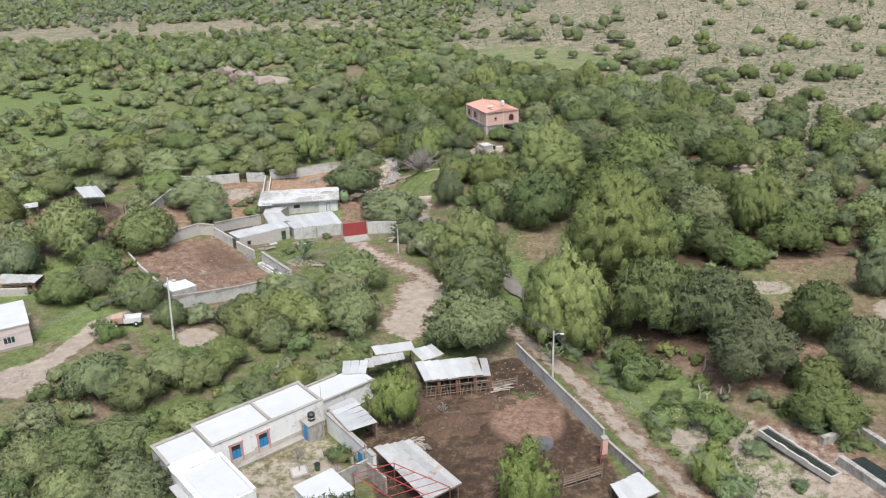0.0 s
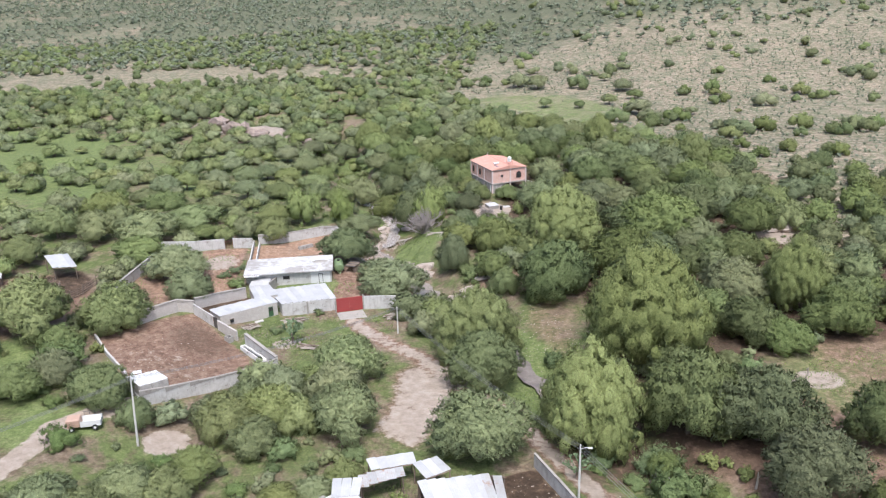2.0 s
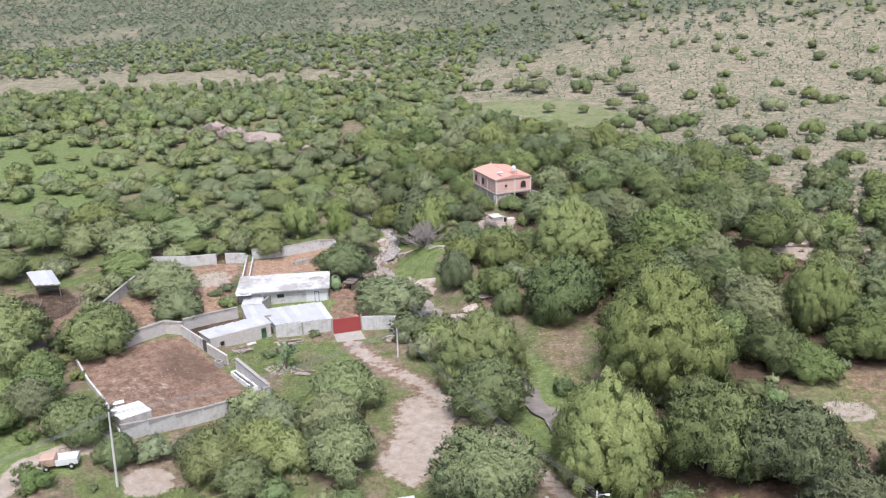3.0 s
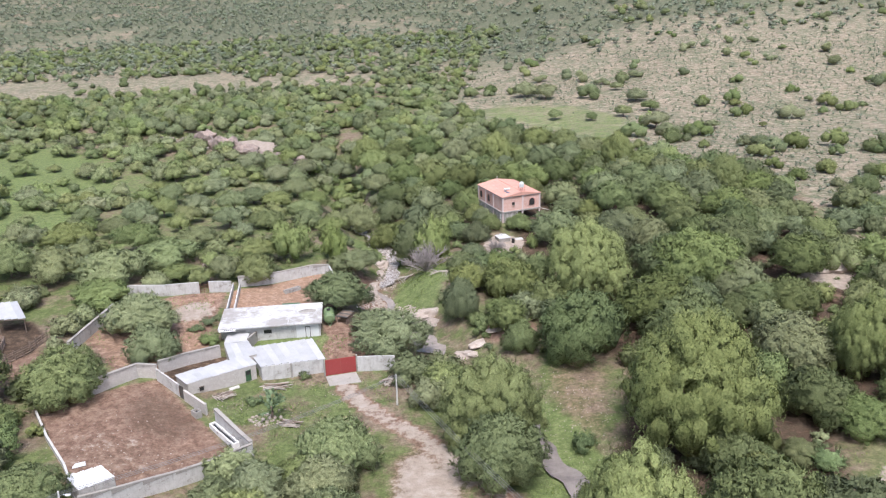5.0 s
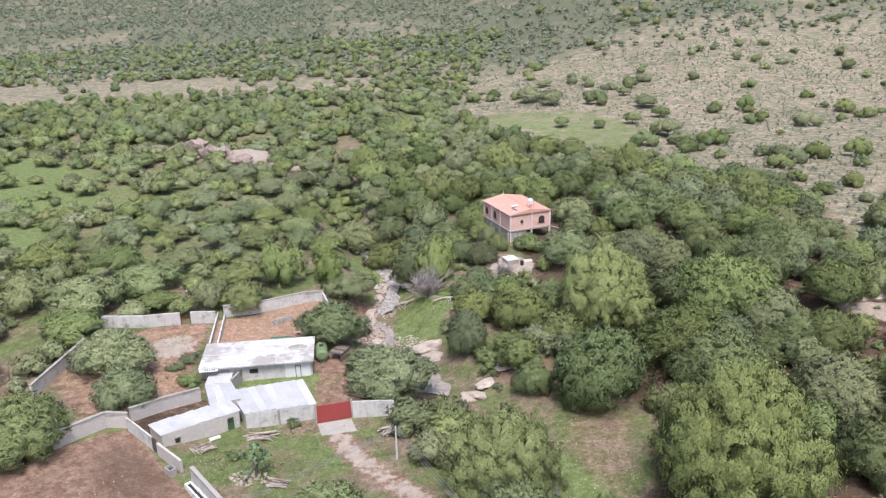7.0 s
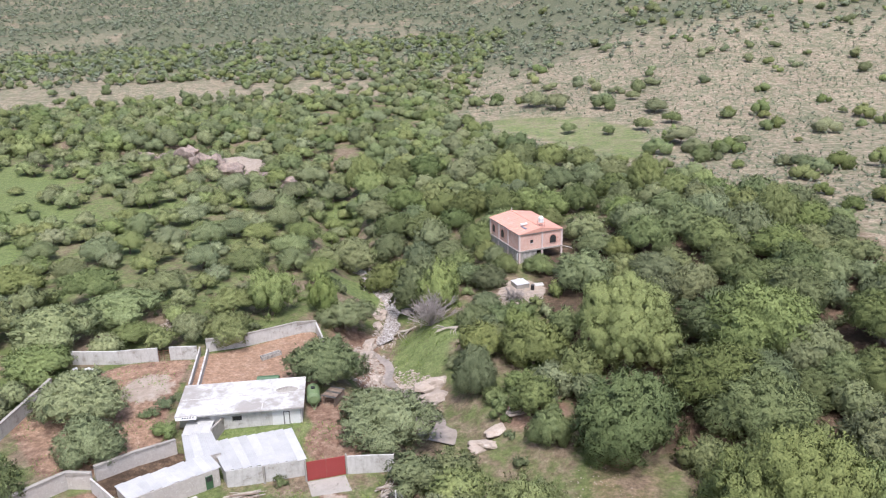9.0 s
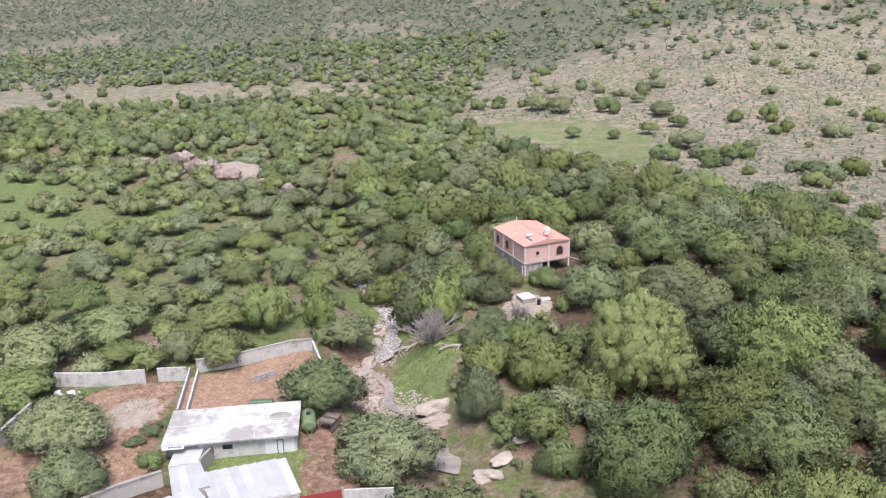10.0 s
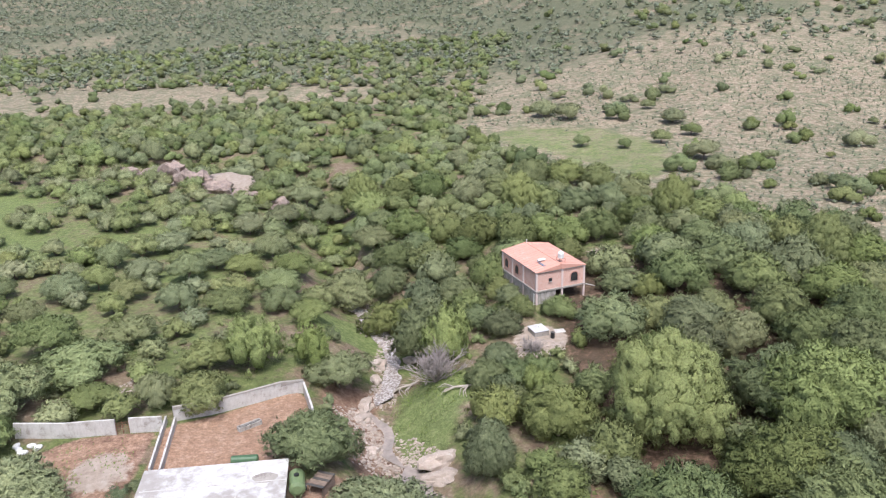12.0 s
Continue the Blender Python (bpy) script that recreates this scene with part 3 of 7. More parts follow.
def box(x0, x1, y0, y1, z0, z1, bevel=0.0, bm=None):
    bm = bm or bmesh.new()
    v = [bm.verts.new((x, y, z)) for z in (z0, z1) for y in (y0, y1) for x in (x0, x1)]
    f = [bm.faces.new([v[i] for i in q]) for q in ((0, 2, 3, 1), (4, 5, 7, 6), (0, 1, 5, 4), (2, 6, 7, 3), (0, 4, 6, 2), (1, 3, 7, 5))]
    if bevel:
        bmesh.ops.bevel(bm, geom=list({e for q in f for e in q.edges}), offset=bevel, segments=1, affect="EDGES")
    return bm


def prism(ring, z0, z1, bm=None, tops=None):
    """A block over a ring in plan; tops: the height at each corner."""
    bm = bm or bmesh.new()
    k = len(ring)
    tops = tops or [z1] * k
    a = [bm.verts.new((x, y, z0)) for x, y in ring]
    b = [bm.verts.new((x, y, z)) for (x, y), z in zip(ring, tops)]
    bm.faces.new(list(reversed(a)))
    bm.faces.new(b)
    for i in range(k):
        j = (i + 1) % k
        bm.faces.new((a[i], a[j], b[j], b[i]))
    bmesh.ops.recalc_face_normals(bm, faces=bm.faces[:])
    return bm


def tube(points, radii, sides=6, bm=None):
    bm = bm or bmesh.new()
    pts = [Vector(p) for p in points]
    rings = []
    for i, p in enumerate(pts):
        d = (pts[min(i + 1, len(pts) - 1)] - pts[max(i - 1, 0)]).normalized()
        u = d.cross(Vector((0.31, 0.87, 0.38)))
        u = u.normalized() if u.length > 1e-4 else Vector((1, 0, 0))
        w = d.cross(u)
        rings.append([bm.verts.new(p + radii[i] * (u * math.cos(2 * math.pi * k / sides) + w * math.sin(2 * math.pi * k / sides))) for k in range(sides)])
    for a, b in zip(rings, rings[1:]):
        for k in range(sides):
            bm.faces.new((a[k], a[(k + 1) % sides], b[(k + 1) % sides], b[k]))
    bm.faces.new(list(reversed(rings[0])))
    bm.faces.new(rings[-1])
    return bm


def sheet(length, width, wave=0.012, pitch=0.2, thick=0.006):
    """A corrugated sheet: x along its width, y along its length."""
    bm = bmesh.new()
    k = max(4, int(width / pitch * 2))
    rows = []
    for y in (0, length):
        for dz in (0, -thick):
            rows.append([bm.verts.new((width * i / k, y, dz + wave * (1 if i % 2 else -1) * 0.5)) for i in range(k + 1)])
    a, b, c, d = rows
    for i in range(k):
        bm.faces.new((a[i], a[i + 1], c[i + 1], c[i]))
        bm.faces.new((b[i + 1], b[i], d[i], d[i + 1]))
        bm.faces.new((a[i + 1], a[i], b[i], b[i + 1]))
        bm.faces.new((c[i], c[i + 1], d[i + 1], d[i]))
    bm.faces.new((a[0], c[0], d[0], b[0]))
    bm.faces.new((c[k], a[k], b[k], d[k]))
    return bm


def roof_sheets(parent, corners, material, width=0.95, seed=0, overhang=0.0):
    """Corrugated sheets side by side over a four-cornered roof: corners in order along the eave, then back along the other; in the parent's own axes."""
    rng = random.Random(seed)
    a, b, c, d = [Vector(p) for p in corners]
    k = max(1, round((b - a).length / width))
    for i in range(k):
        p, q = a.lerp(b, i / k), a.lerp(b, (i + 1.06) / k)
        r, s = d.lerp(c, i / k), d.lerp(c, (i + 1.06) / k)
        across, along = q - p, r - p
        ob = part("roof_sheet", sheet(along.length, across.length), material, parent)
        y = along.normalized()
        z = across.cross(y).normalized()
        if z.z < 0:
            z = -z
        x = y.cross(z)
        m = Matrix((x, y, z)).transposed().to_4x4()
        lift = 0.012 * (i % 2) + rng.uniform(0, 0.015)
        ob.matrix_basis = Matrix.Translation(p + z * lift + y * rng.uniform(-0.08, 0.08)) @ m @ pose(0, 0, 0, 0, 0, rng.uniform(-0.4, 0.4))


def wall_run(name, line, height, thick, material, label, cap=True, sink=0.4, group="", base=None, category="wall"):
    """A garden wall along a line in plan, in bays with a coping and posts, that follows the ground."""
    x0, y0 = line[0]
    ob = thing(name, x0, y0, 0.0, 0, label, category, group, "structure")
    for (ax, ay), (bx, by) in zip(line, line[1:]):
        L = math.hypot(bx - ax, by - ay)
        k = max(1, round(L / 3.0))
        for i in range(k):
            px, py, qx, qy = (ax + (bx - ax) * i / k, ay + (by - ay) * i / k, ax + (bx - ax) * (i + 1) / k, ay + (by - ay) * (i + 1) / k)
            nx, ny = -(by - ay) / L * thick / 2, (bx - ax) / L * thick / 2
            za, zb = (gz(px, py), gz(qx, qy)) if base is None else (base, base)
            lo = min(za, zb) - sink
            ring = [(px - nx - x0, py - ny - y0), (qx - nx - x0, qy - ny - y0), (qx + nx - x0, qy + ny - y0), (px + nx - x0, py + ny - y0)]
            part("wall_bay", prism(ring, lo, 0, tops=[za + height, zb + height, zb + height, za + height]), material, ob)
            if cap:
                e = 1.35
                ring = [(cx + s * nx * (e - 1), cy + s * ny * (e - 1)) for (cx, cy), s in zip(ring, (-1, -1, 1, 1))]
                part("coping", prism(ring, min(za, zb) + height - 0.02, 0, tops=[za + height + 0.1, zb + height + 0.1, zb + height + 0.1, za + height + 0.1]), CONCRETE, ob)
    return ob


# ---------------------------------------------------------------- plants
def cap_mesh(cuts):
    """A ball of 18 points and 32 triangles, or without cuts of 6 and 8."""
    bm = bmesh.new()
    v = [bm.verts.new(p) for p in ((1, 0, 0), (0, 1, 0), (-1, 0, 0), (0, -1, 0), (0, 0, 1), (0, 0, -1))]
    for i in range(4):
        bm.faces.new((v[i], v[(i + 1) % 4], v[4]))
        bm.faces.new((v[(i + 1) % 4], v[i], v[5]))
    if cuts:
        bmesh.ops.subdivide_edges(bm, edges=bm.edges[:], cuts=cuts, use_grid_fill=True)
    bmesh.ops.triangulate(bm, faces=bm.faces[:])
    bm.verts.index_update()
    p = np.array([q.co.normalized()[:] for q in bm.verts])
    f = np.array([[q.index for q in g.verts] for g in bm.faces])
    bm.free()
    return p, f


CAPS = cap_mesh(1), cap_mesh(0)


def crown_arrays(seed, R, base, height, lobes, clumps, leaves, size, droop=0.0, core=0.03, wide=0.2, fuzz=0.26, rise=False, flat=0.75, lump=0.17, ragged=0.06, coarse=True, skin=0.6, fill=0.84):
    """A crown: a dome of overlapping lobes, clothed in small clumps of foliage, each a cushion of close leaves fringed with sprigs, over a sparse core.
    R: radius; base: height of the crown's underside. Gives vertices, triangles, normals and a number for each clump."""
    rng = np.random.default_rng(seed)

    def unit(v):
        return v / (np.linalg.norm(v, axis=1, keepdims=True) + 1e-9)

    az = np.arange(lobes) * 2.4 + rng.uniform(0, 0.9, lobes)
    rr = R * 0.62 * np.sqrt(np.arange(lobes) / max(lobes - 1, 1)) * rng.uniform(0.85, 1.1, lobes)
    lr = R * rng.uniform(0.36, 0.5, lobes) * (8 / max(lobes, 6)) ** 0.35
    top = base + height * (1 - 0.42 * (rr / (0.7 * R)) ** 2 + rng.uniform(-0.14, 0.06, lobes))
    lz = np.minimum(height * rng.uniform(0.36, 0.5, lobes), (top - base * 0.6) * 0.62)
    c = np.stack([rr * np.cos(az), rr * np.sin(az), top - lz], 1)
    shape = np.stack([lr, lr, lz], 1)
    # cushions on the outer skin of the lobes, kept apart from one another
    k = clumps * 14
    j = rng.choice(lobes, k, p=lr ** 2 / np.sum(lr ** 2))
    d = unit(rng.normal(size=(k, 3)) + np.array([0, 0, 0.3]))
    d[:, 2] = np.where(d[:, 2] < -0.45, -d[:, 2], d[:, 2])
    p = c[j] + d * shape[j] * (0.93 + ragged * rng.normal(size=(k, 1)))
    free = p[:, 2] > base * 0.55
    for i in range(lobes):
        free &= (np.linalg.norm((p - c[i]) / shape[i], axis=1) > 0.9) | (j == i)
    p, d = p[free], unit(d[free] / shape[j[free]])
    gap, kept = lump * R * 0.7, []
    for i in range(len(p)):
        if len(kept) >= clumps:
            break
        if not kept or np.min(np.sum((p[kept] - p[i]) ** 2, 1)) > gap * gap:
            kept.append(i)
    q, nc = p[kept], d[kept]
    m = len(q)
    rc = lump * R * rng.uniform(0.7, 1.35, m)
    # sprigs on the cushions
    i = np.repeat(np.arange(m), leaves)
    k = len(i)
    e = unit(unit(rng.normal(size=(k, 3))) + 0.75 * nc[i] + np.array([0, 0, 0.35]))
    p = q[i] + e * rc[i][:, None] * (0.85 + fuzz * rng.normal(size=(k, 1)) + 0.14 * rng.exponential(1.0, (k, 1))) * np.array([1, 1, 1.35 if droop else flat])
    if droop:
        p[:, 2] -= droop * rng.uniform(0, 1, k) ** 2 * rc[i] * 1.5
    s = size * rng.uniform(0.6, 1.4, k)
    middle, spread = np.array([0, 0, base + 0.25 * height]), np.array([R, R, 0.8 * height])
    whole = 0.15 if droop else 0.6
    soft = unit(0.24 * e + (1.0 - 0.7 * whole) * nc[i] + whole * unit((p - middle) / spread) + 0.14 * rng.normal(size=(k, 3)))
    mark = rng.random(m)[i]
    # the core, which stops the light
    h = int(core * k)
    j = rng.integers(0, lobes, h)
    g = unit(rng.normal(size=(h, 3)))
    p = np.concatenate([p, c[j] + g * shape[j] * rng.uniform(0.45, 0.82, (h, 1))])
    e, soft = np.concatenate([e, g]), np.concatenate([soft, g])
    s = np.concatenate([s, size * rng.uniform(1.8, 3.0, h)])
    mark = np.concatenate([mark, rng.random(h)])
    ok = p[:, 2] > 0.05
    p, e, s, soft, mark = p[ok], e[ok], s[ok], soft[ok], mark[ok]
    k = len(p)
    n = unit(e * 0.6 + rng.normal(size=(k, 3)) * 0.7 + np.array([0, 0, 0.3]))
    t = rng.normal(size=(k, 3)) * 0.5 + e * (0.5 if rise else 0.7) + np.array([0, 0, 0.8 if rise else 0.25])
    if droop:
        t = rng.normal(size=(k, 3)) * 0.35 + np.array([0, 0, -1.0])
        n = unit(n * np.array([1, 1, 0.5]))
    t = unit(t - n * np.sum(t * n, 1, keepdims=True))
    b = np.cross(n, t)
    s = s[:, None]
    v = np.stack([p - t * s * 0.5 - b * s * wide, p - t * s * 0.4 + b * s * wide, p + t * s * 0.65], 1)
    flip = np.sum(np.cross(v[:, 1] - v[:, 0], v[:, 2] - v[:, 0]) * soft, 1) < 0
    v[flip] = v[flip][:, ::-1]
    v, soft, mark = v.reshape(-1, 3), np.repeat(soft, 3, 0), np.repeat(mark, 3)
    # the skin of each lobe and of each cushion: lumpy caps, open below or behind
    vs, ns, fs, ms, at = [v], [soft], [np.arange(len(v)).reshape(-1, 3)], [mark], len(v)
    for centre, size3, facing, (cap, capfaces), depth, own in ((c, shape * fill, np.tile([[0.0, 0.0, 1.0]], (lobes, 1)), CAPS[0 if lobes > 1 else 1], 0.07, 1.0), (q, rc[:, None] * skin * np.array([[1, 1, 1.7 if droop else flat]]), nc, CAPS[1 if coarse else 0], 0.15, 0.55)):
        k = len(centre)
        if droop:
            centre = centre - np.array([0, 0, 0.3 * droop]) * size3[:, 2:] * (own < 1)
        w = centre[:, None] + cap[None] * size3[:, None] * (1 + depth * rng.normal(size=(k, len(cap), 1)))
        vs.append(w.reshape(-1, 3))
        ns.append(unit((own * cap[None] + (1 - own) * 1.2 * facing[:, None]).reshape(-1, 3) * (1 - 0.4 * whole) + whole * unit((w.reshape(-1, 3) - middle) / spread)))
        seen = np.einsum("fk,mk->mf", cap[capfaces].mean(1), unit(facing + np.array([0, 0, 0.35]))) > (-0.5 if own == 1 else -0.2)
        fs.append((capfaces[None] + (np.arange(k) * len(cap))[:, None, None])[seen] + at)
        ms.append(np.repeat(rng.random(k), len(cap)))
        at += k * len(cap)
    return np.concatenate(vs), np.concatenate(fs), np.concatenate(ns), np.concatenate(ms)


def leaf_mesh(name, v, f, nn, mark):
    """Sprigs shaded by the turn of the bough that they grow on."""
    me = mesh_of(name, v, f)
    me.polygons.foreach_set("use_smooth", np.ones(len(f), bool))
    me.normals_split_custom_set_from_vertices(nn.astype(np.float32))
    at = me.attributes.new("clump", "FLOAT", "POINT")
    at.data.foreach_set("value", mark.astype(np.float32))
    return me


def trunk_bmesh(seed, R, base, top, stems=3, girth=0.17):
    rng = random.Random(seed)
    bm = bmesh.new()
    lean = [(0, 0, -0.4), (rng.uniform(-.15, .15), rng.uniform(-.15, .15), base * 0.45), (rng.uniform(-.3, .3), rng.uniform(-.3, .3), base * 0.8)]
    tube(lean, [girth * 1.5, girth, girth * 0.8], 6, bm)
    for i in range(stems):
        a = 2 * math.pi * i / stems + rng.uniform(-.4, .4)
        r = R * rng.uniform(0.4, 0.65)
        mid = (lean[2][0] + math.cos(a) * r * 0.45, lean[2][1] + math.sin(a) * r * 0.45, base + (top - base) * 0.18)
        tip = (math.cos(a) * r, math.sin(a) * r, base + (top - base) * 0.55)
        tube([lean[2], mid, tip], [girth * 0.75, girth * 0.5, girth * 0.15], 5, bm)
    return bm


KINDS = {}


def plant_kind(name, seeds, R, bases, height, lobes, clumps, leaves, size, leaf, label, category, stems=3, girth=0.17, **kw):
    KINDS[name] = []
    for i, s in enumerate(seeds):
        base = bases[i % len(bases)]
        me = leaf_mesh("crown", *crown_arrays(s, R, base, height, lobes, clumps, leaves, size, **kw))
        me.materials.append(leaf)
        bm = trunk_bmesh(s, R, max(base, 0.6), base + height, stems, girth)
        tm = bpy.data.meshes.new("trunk")
        bm.to_mesh(tm)
        bm.free()
        tm.materials.append(BARK)
        KINDS[name].append((R, me, tm, label, category))


plant_kind("mesquite_tree", (11, 12, 13, 14, 15, 16), 4.5, (0.5, 1.0, 0.4, 0.8), 5.0, 10, 220, 19, 0.36, LEAF, "spreading mesquite with a fine grey-green crown", "tree", girth=0.2, stems=4, lump=0.092)
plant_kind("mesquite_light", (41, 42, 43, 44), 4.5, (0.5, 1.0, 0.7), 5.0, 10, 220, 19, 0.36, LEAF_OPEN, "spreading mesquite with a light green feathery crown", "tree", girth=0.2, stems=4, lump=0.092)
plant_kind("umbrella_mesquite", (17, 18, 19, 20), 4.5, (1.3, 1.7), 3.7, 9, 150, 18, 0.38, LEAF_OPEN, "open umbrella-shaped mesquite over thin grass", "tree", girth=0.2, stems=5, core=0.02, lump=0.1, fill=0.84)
plant_kind("mesquite_far", (11, 12, 13, 14), 4.5, (0.4, 0.9, 0.4), 4.8, 9, 130, 12, 0.46, LEAF, "spreading mesquite with a fine grey-green crown", "tree", girth=0.2, lump=0.115)
plant_kind("pepper_tree", (21, 22, 23), 6.5, (0.9,), 11.0, 14, 240, 56, 0.32, LEAF_PEPPER, "tall pepper tree with drooping yellow-green foliage", "tree", droop=0.9, girth=0.34, stems=4, wide=0.15, lump=0.12, ragged=0.12, skin=0.62, core=0.05, coarse=False, fill=0.72)
plant_kind("young_pepper", (24, 25), 3.4, (0.6,), 6.2, 8, 90, 40, 0.28, LEAF_YOUNG, "young pepper tree with bright green hanging foliage", "tree", droop=0.9, girth=0.16, wide=0.15, lump=0.15, ragged=0.15, skin=0.6, core=0.05, fill=0.7)
plant_kind("bush", (31, 32, 33), 2.6, (0.0,), 2.5, 6, 34, 24, 0.28, LEAF_BUSH, "loose green bush growing in dry earth", "bush", stems=4, girth=0.05, wide=0.2, rise=True, lump=0.19, ragged=0.15, fill=0.75)


def twig_bush(seed, R, stems, label, base=0.0, girth=0.045, thin=0.012):
    """A leafless plant: arching stems that fork twice into thin twigs."""
    rng = random.Random(seed)
    bm = bmesh.new()
    def grow(p, d, length, g, depth):
        bend = Vector((rng.uniform(-1, 1), rng.uniform(-1, 1), rng.uniform(-0.5, 0.6)))
        mid = p + d * length * 0.5 + bend * length * 0.08
        tip = p + d * length + bend * length * 0.14
        g = max(g, thin)
        tube([p, mid, tip], [g, g * 0.8, g * 0.5], 3, bm)
        if depth < 3:
            for i in range(4 if depth < 2 else 3):
                q = mid.lerp(tip, rng.uniform(-0.5, 1.0))
                e = (d + Vector((rng.uniform(-1, 1), rng.uniform(-1, 1), rng.uniform(-0.45, 0.75))) * 0.75).normalized()
                grow(q, e, length * rng.uniform(0.42, 0.62), g * 0.6, depth + 1)
    if base:
        tube([(0, 0, -0.3), (0.05, 0, base * 0.5), (0, 0.05, base)], [girth * 2.2, girth * 1.8, girth * 1.6], 6, bm)
    for i in range(stems):
        a = 2 * math.pi * i / stems + rng.uniform(-0.4, 0.4)
        up = rng.choice((0.5, 0.9, 1.4, 2.2, 4.0))
        grow(Vector((0, 0, base)), Vector((math.cos(a), math.sin(a), up)).normalized(), R * rng.uniform(0.45, 0.62), girth, 0)
    return bm


def bare_bush(x, y, r, seed, label, category="bush", stems=12, base=0.0, name="bare_bush", z=None, girth=0.045):
    bm = twig_bush(seed, r, stems, label, base, girth, 0.03 if r > 2.5 else 0.012)
    solid(name, bm, LEAF_DRY, label, category, m=pose(x, y, gz(x, y) if z is None else z))


MADE = {}


def plant(name, x, y, r, k, tall=1.0):
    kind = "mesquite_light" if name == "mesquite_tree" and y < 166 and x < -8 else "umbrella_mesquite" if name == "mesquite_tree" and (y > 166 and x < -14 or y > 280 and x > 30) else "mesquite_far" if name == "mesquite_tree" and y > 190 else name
    R, me, tm, label, category = KINDS[kind][k % len(KINDS[kind])]
    s = r / R
    m = pose(x, y, gz(x, y) - 0.05, 0, 0, (k * 137.5) % 360) @ Matrix.Diagonal((s, s, s * tall, 1))
    key = (kind, k % len(KINDS[kind]))
    if key not in MADE:
        ob = new(name)
        ob.matrix_basis = m
        tagged(ob, label, category, group=name.replace("_", " ") + (" trees of the valley" if "young" in name else "s of the valley"))
        for n, d in (("trunk", tm), ("crown", me)):
            new(n, d).parent = ob
        MADE[key] = ob
    else:
        made = copy_thing(MADE[key], Matrix.Identity(4))
        made.matrix_basis = m


PEPPER = [(7.0, 64.8, 3.4), (26.4, 69.1, 2.5), (-5.6, 79.8, 3.5), (16.6, 100.5, 7.0), (27.8, 120.5, 9.6, 0.88), (4.0, 124.0, 7.0, 0.85), (53.9, 133.5, 5.5), (23.2, 166.5, 8.4, 0.8), (8.7, 175.9, 2.2), (16.4, 188.0, 1.5), (-21.6, 184.0, 3.1), (-29.6, 182.6, 4.3), (-2.8, 188.5, 4.1), (60.9, 210.0, 5.2), (43.7, 240.1, 4.7), (14.2, 254.1, 5.6), (-21.9, 270.7, 4.8)]
SOUTH_WEST = [(-36.6, 64.9, 3.7), (-32.0, 67.0, 4.6), (-41.6, 68.7, 3.5), (-38.8, 71.3, 3.9), (-31.6, 74.5, 2.6), (-35.6, 74.8, 4.0), (-29.2, 79.1, 3.0), (-25.4, 81.7, 2.9), (-41.0, 84.1, 4.0), (-37.0, 84.3, 3.9), (-22.4, 84.6, 2.9), (-18.5, 87.4, 2.7), (-34.5, 89.0, 3.7), (-15.0, 89.5, 2.5), (-31.0, 89.8, 3.7), (3.2, 97.0, 6.2), (-12.1, 92.3, 2.6), (-28.5, 93.8, 3.4), (-23.4, 99.6, 3.5), (-12.9, 102.6, 5.0), (-38.4, 103.6, 2.6), (-21.8, 111.2, 3.8), (-25.8, 109.0, 3.3), (-17.6, 113.8, 3.2), (-30.4, 107.0, 2.8), (-27.1, 102.9, 4.2), (-18.7, 104.4, 3.6), (-22.0, 105.5, 4.1), (-55.4, 109.1, 3.7), (-44.2, 107.1, 4.3), (-13.8, 117.2, 5.1), (-14.5, 110.5, 4.2), (-52.1, 113.2, 3.6), (4.2, 115.0, 5.5), (-66.4, 118.6, 4.6), (-55.0, 122.0, 3.2)]
EAST_A = [(47.1, 120.6, 4.6), (43.7, 123.9, 5.1), (6.2, 128.0, 3.6), (60.2, 128.8, 5.5), (18.7, 144.3, 7.4, 1.15), (46.9, 137.4, 6.5), (34.8, 146.4, 6.8), (31.8, 152.3, 7.0), (1.4, 161.0, 3.3, 1.6), (10.3, 166.5, 5.0, 1.15), (40.9, 163.9, 7.9), (36.9, 168.3, 7.4), (49.7, 173.7, 6.4), (46.6, 179.5, 5.8), (2.4, 180.0, 3.1), (30.5, 180.4, 4.9), (37.8, 184.2, 4.8), (54.2, 184.4, 5.3), (21.4, 190.2, 5.8, 1.0), (26.7, 205.3, 4.4, 0.75), (30.1, 202.7, 2.9, 1.1), (4.6, 185.1, 3.2, 0.8), (45.3, 189.4, 5.3), (36.8, 193.1, 4.4), (55.8, 194.8, 6.1), (14.9, 197.6, 3.2, 0.9), (5.7, 194.2, 3.4, 1.0), (2.4, 198.2, 3.4), (62.3, 197.3, 4.9), (45.9, 200.0, 5.7), (52.9, 202.2, 6.3), (34.7, 203.7, 5.2), (-0.6, 209.2, 4.3), (44.1, 210.5, 6.0)]
EAST_B = [(7.6, 203.5, 2.6), (6.2, 207.5, 2.8), (9.0, 198.4, 2.4, 1.2), (5.4, 213.5, 3.9), (35.5, 213.9, 6.0)]
SOUTH_EAST = [(41.5, 75.9, 4.2), (49.0, 84.0, 4.6, 1.3), (37.3, 87.1, 5.9, 1.0), (48.6, 95.2, 4.9, 1.15), (35.4, 97.8, 6.8, 1.2), (28.2, 100.7, 6.6, 1.4), (63.4, 107.4, 4.3, 1.4), (43.0, 82.0, 3.6)]
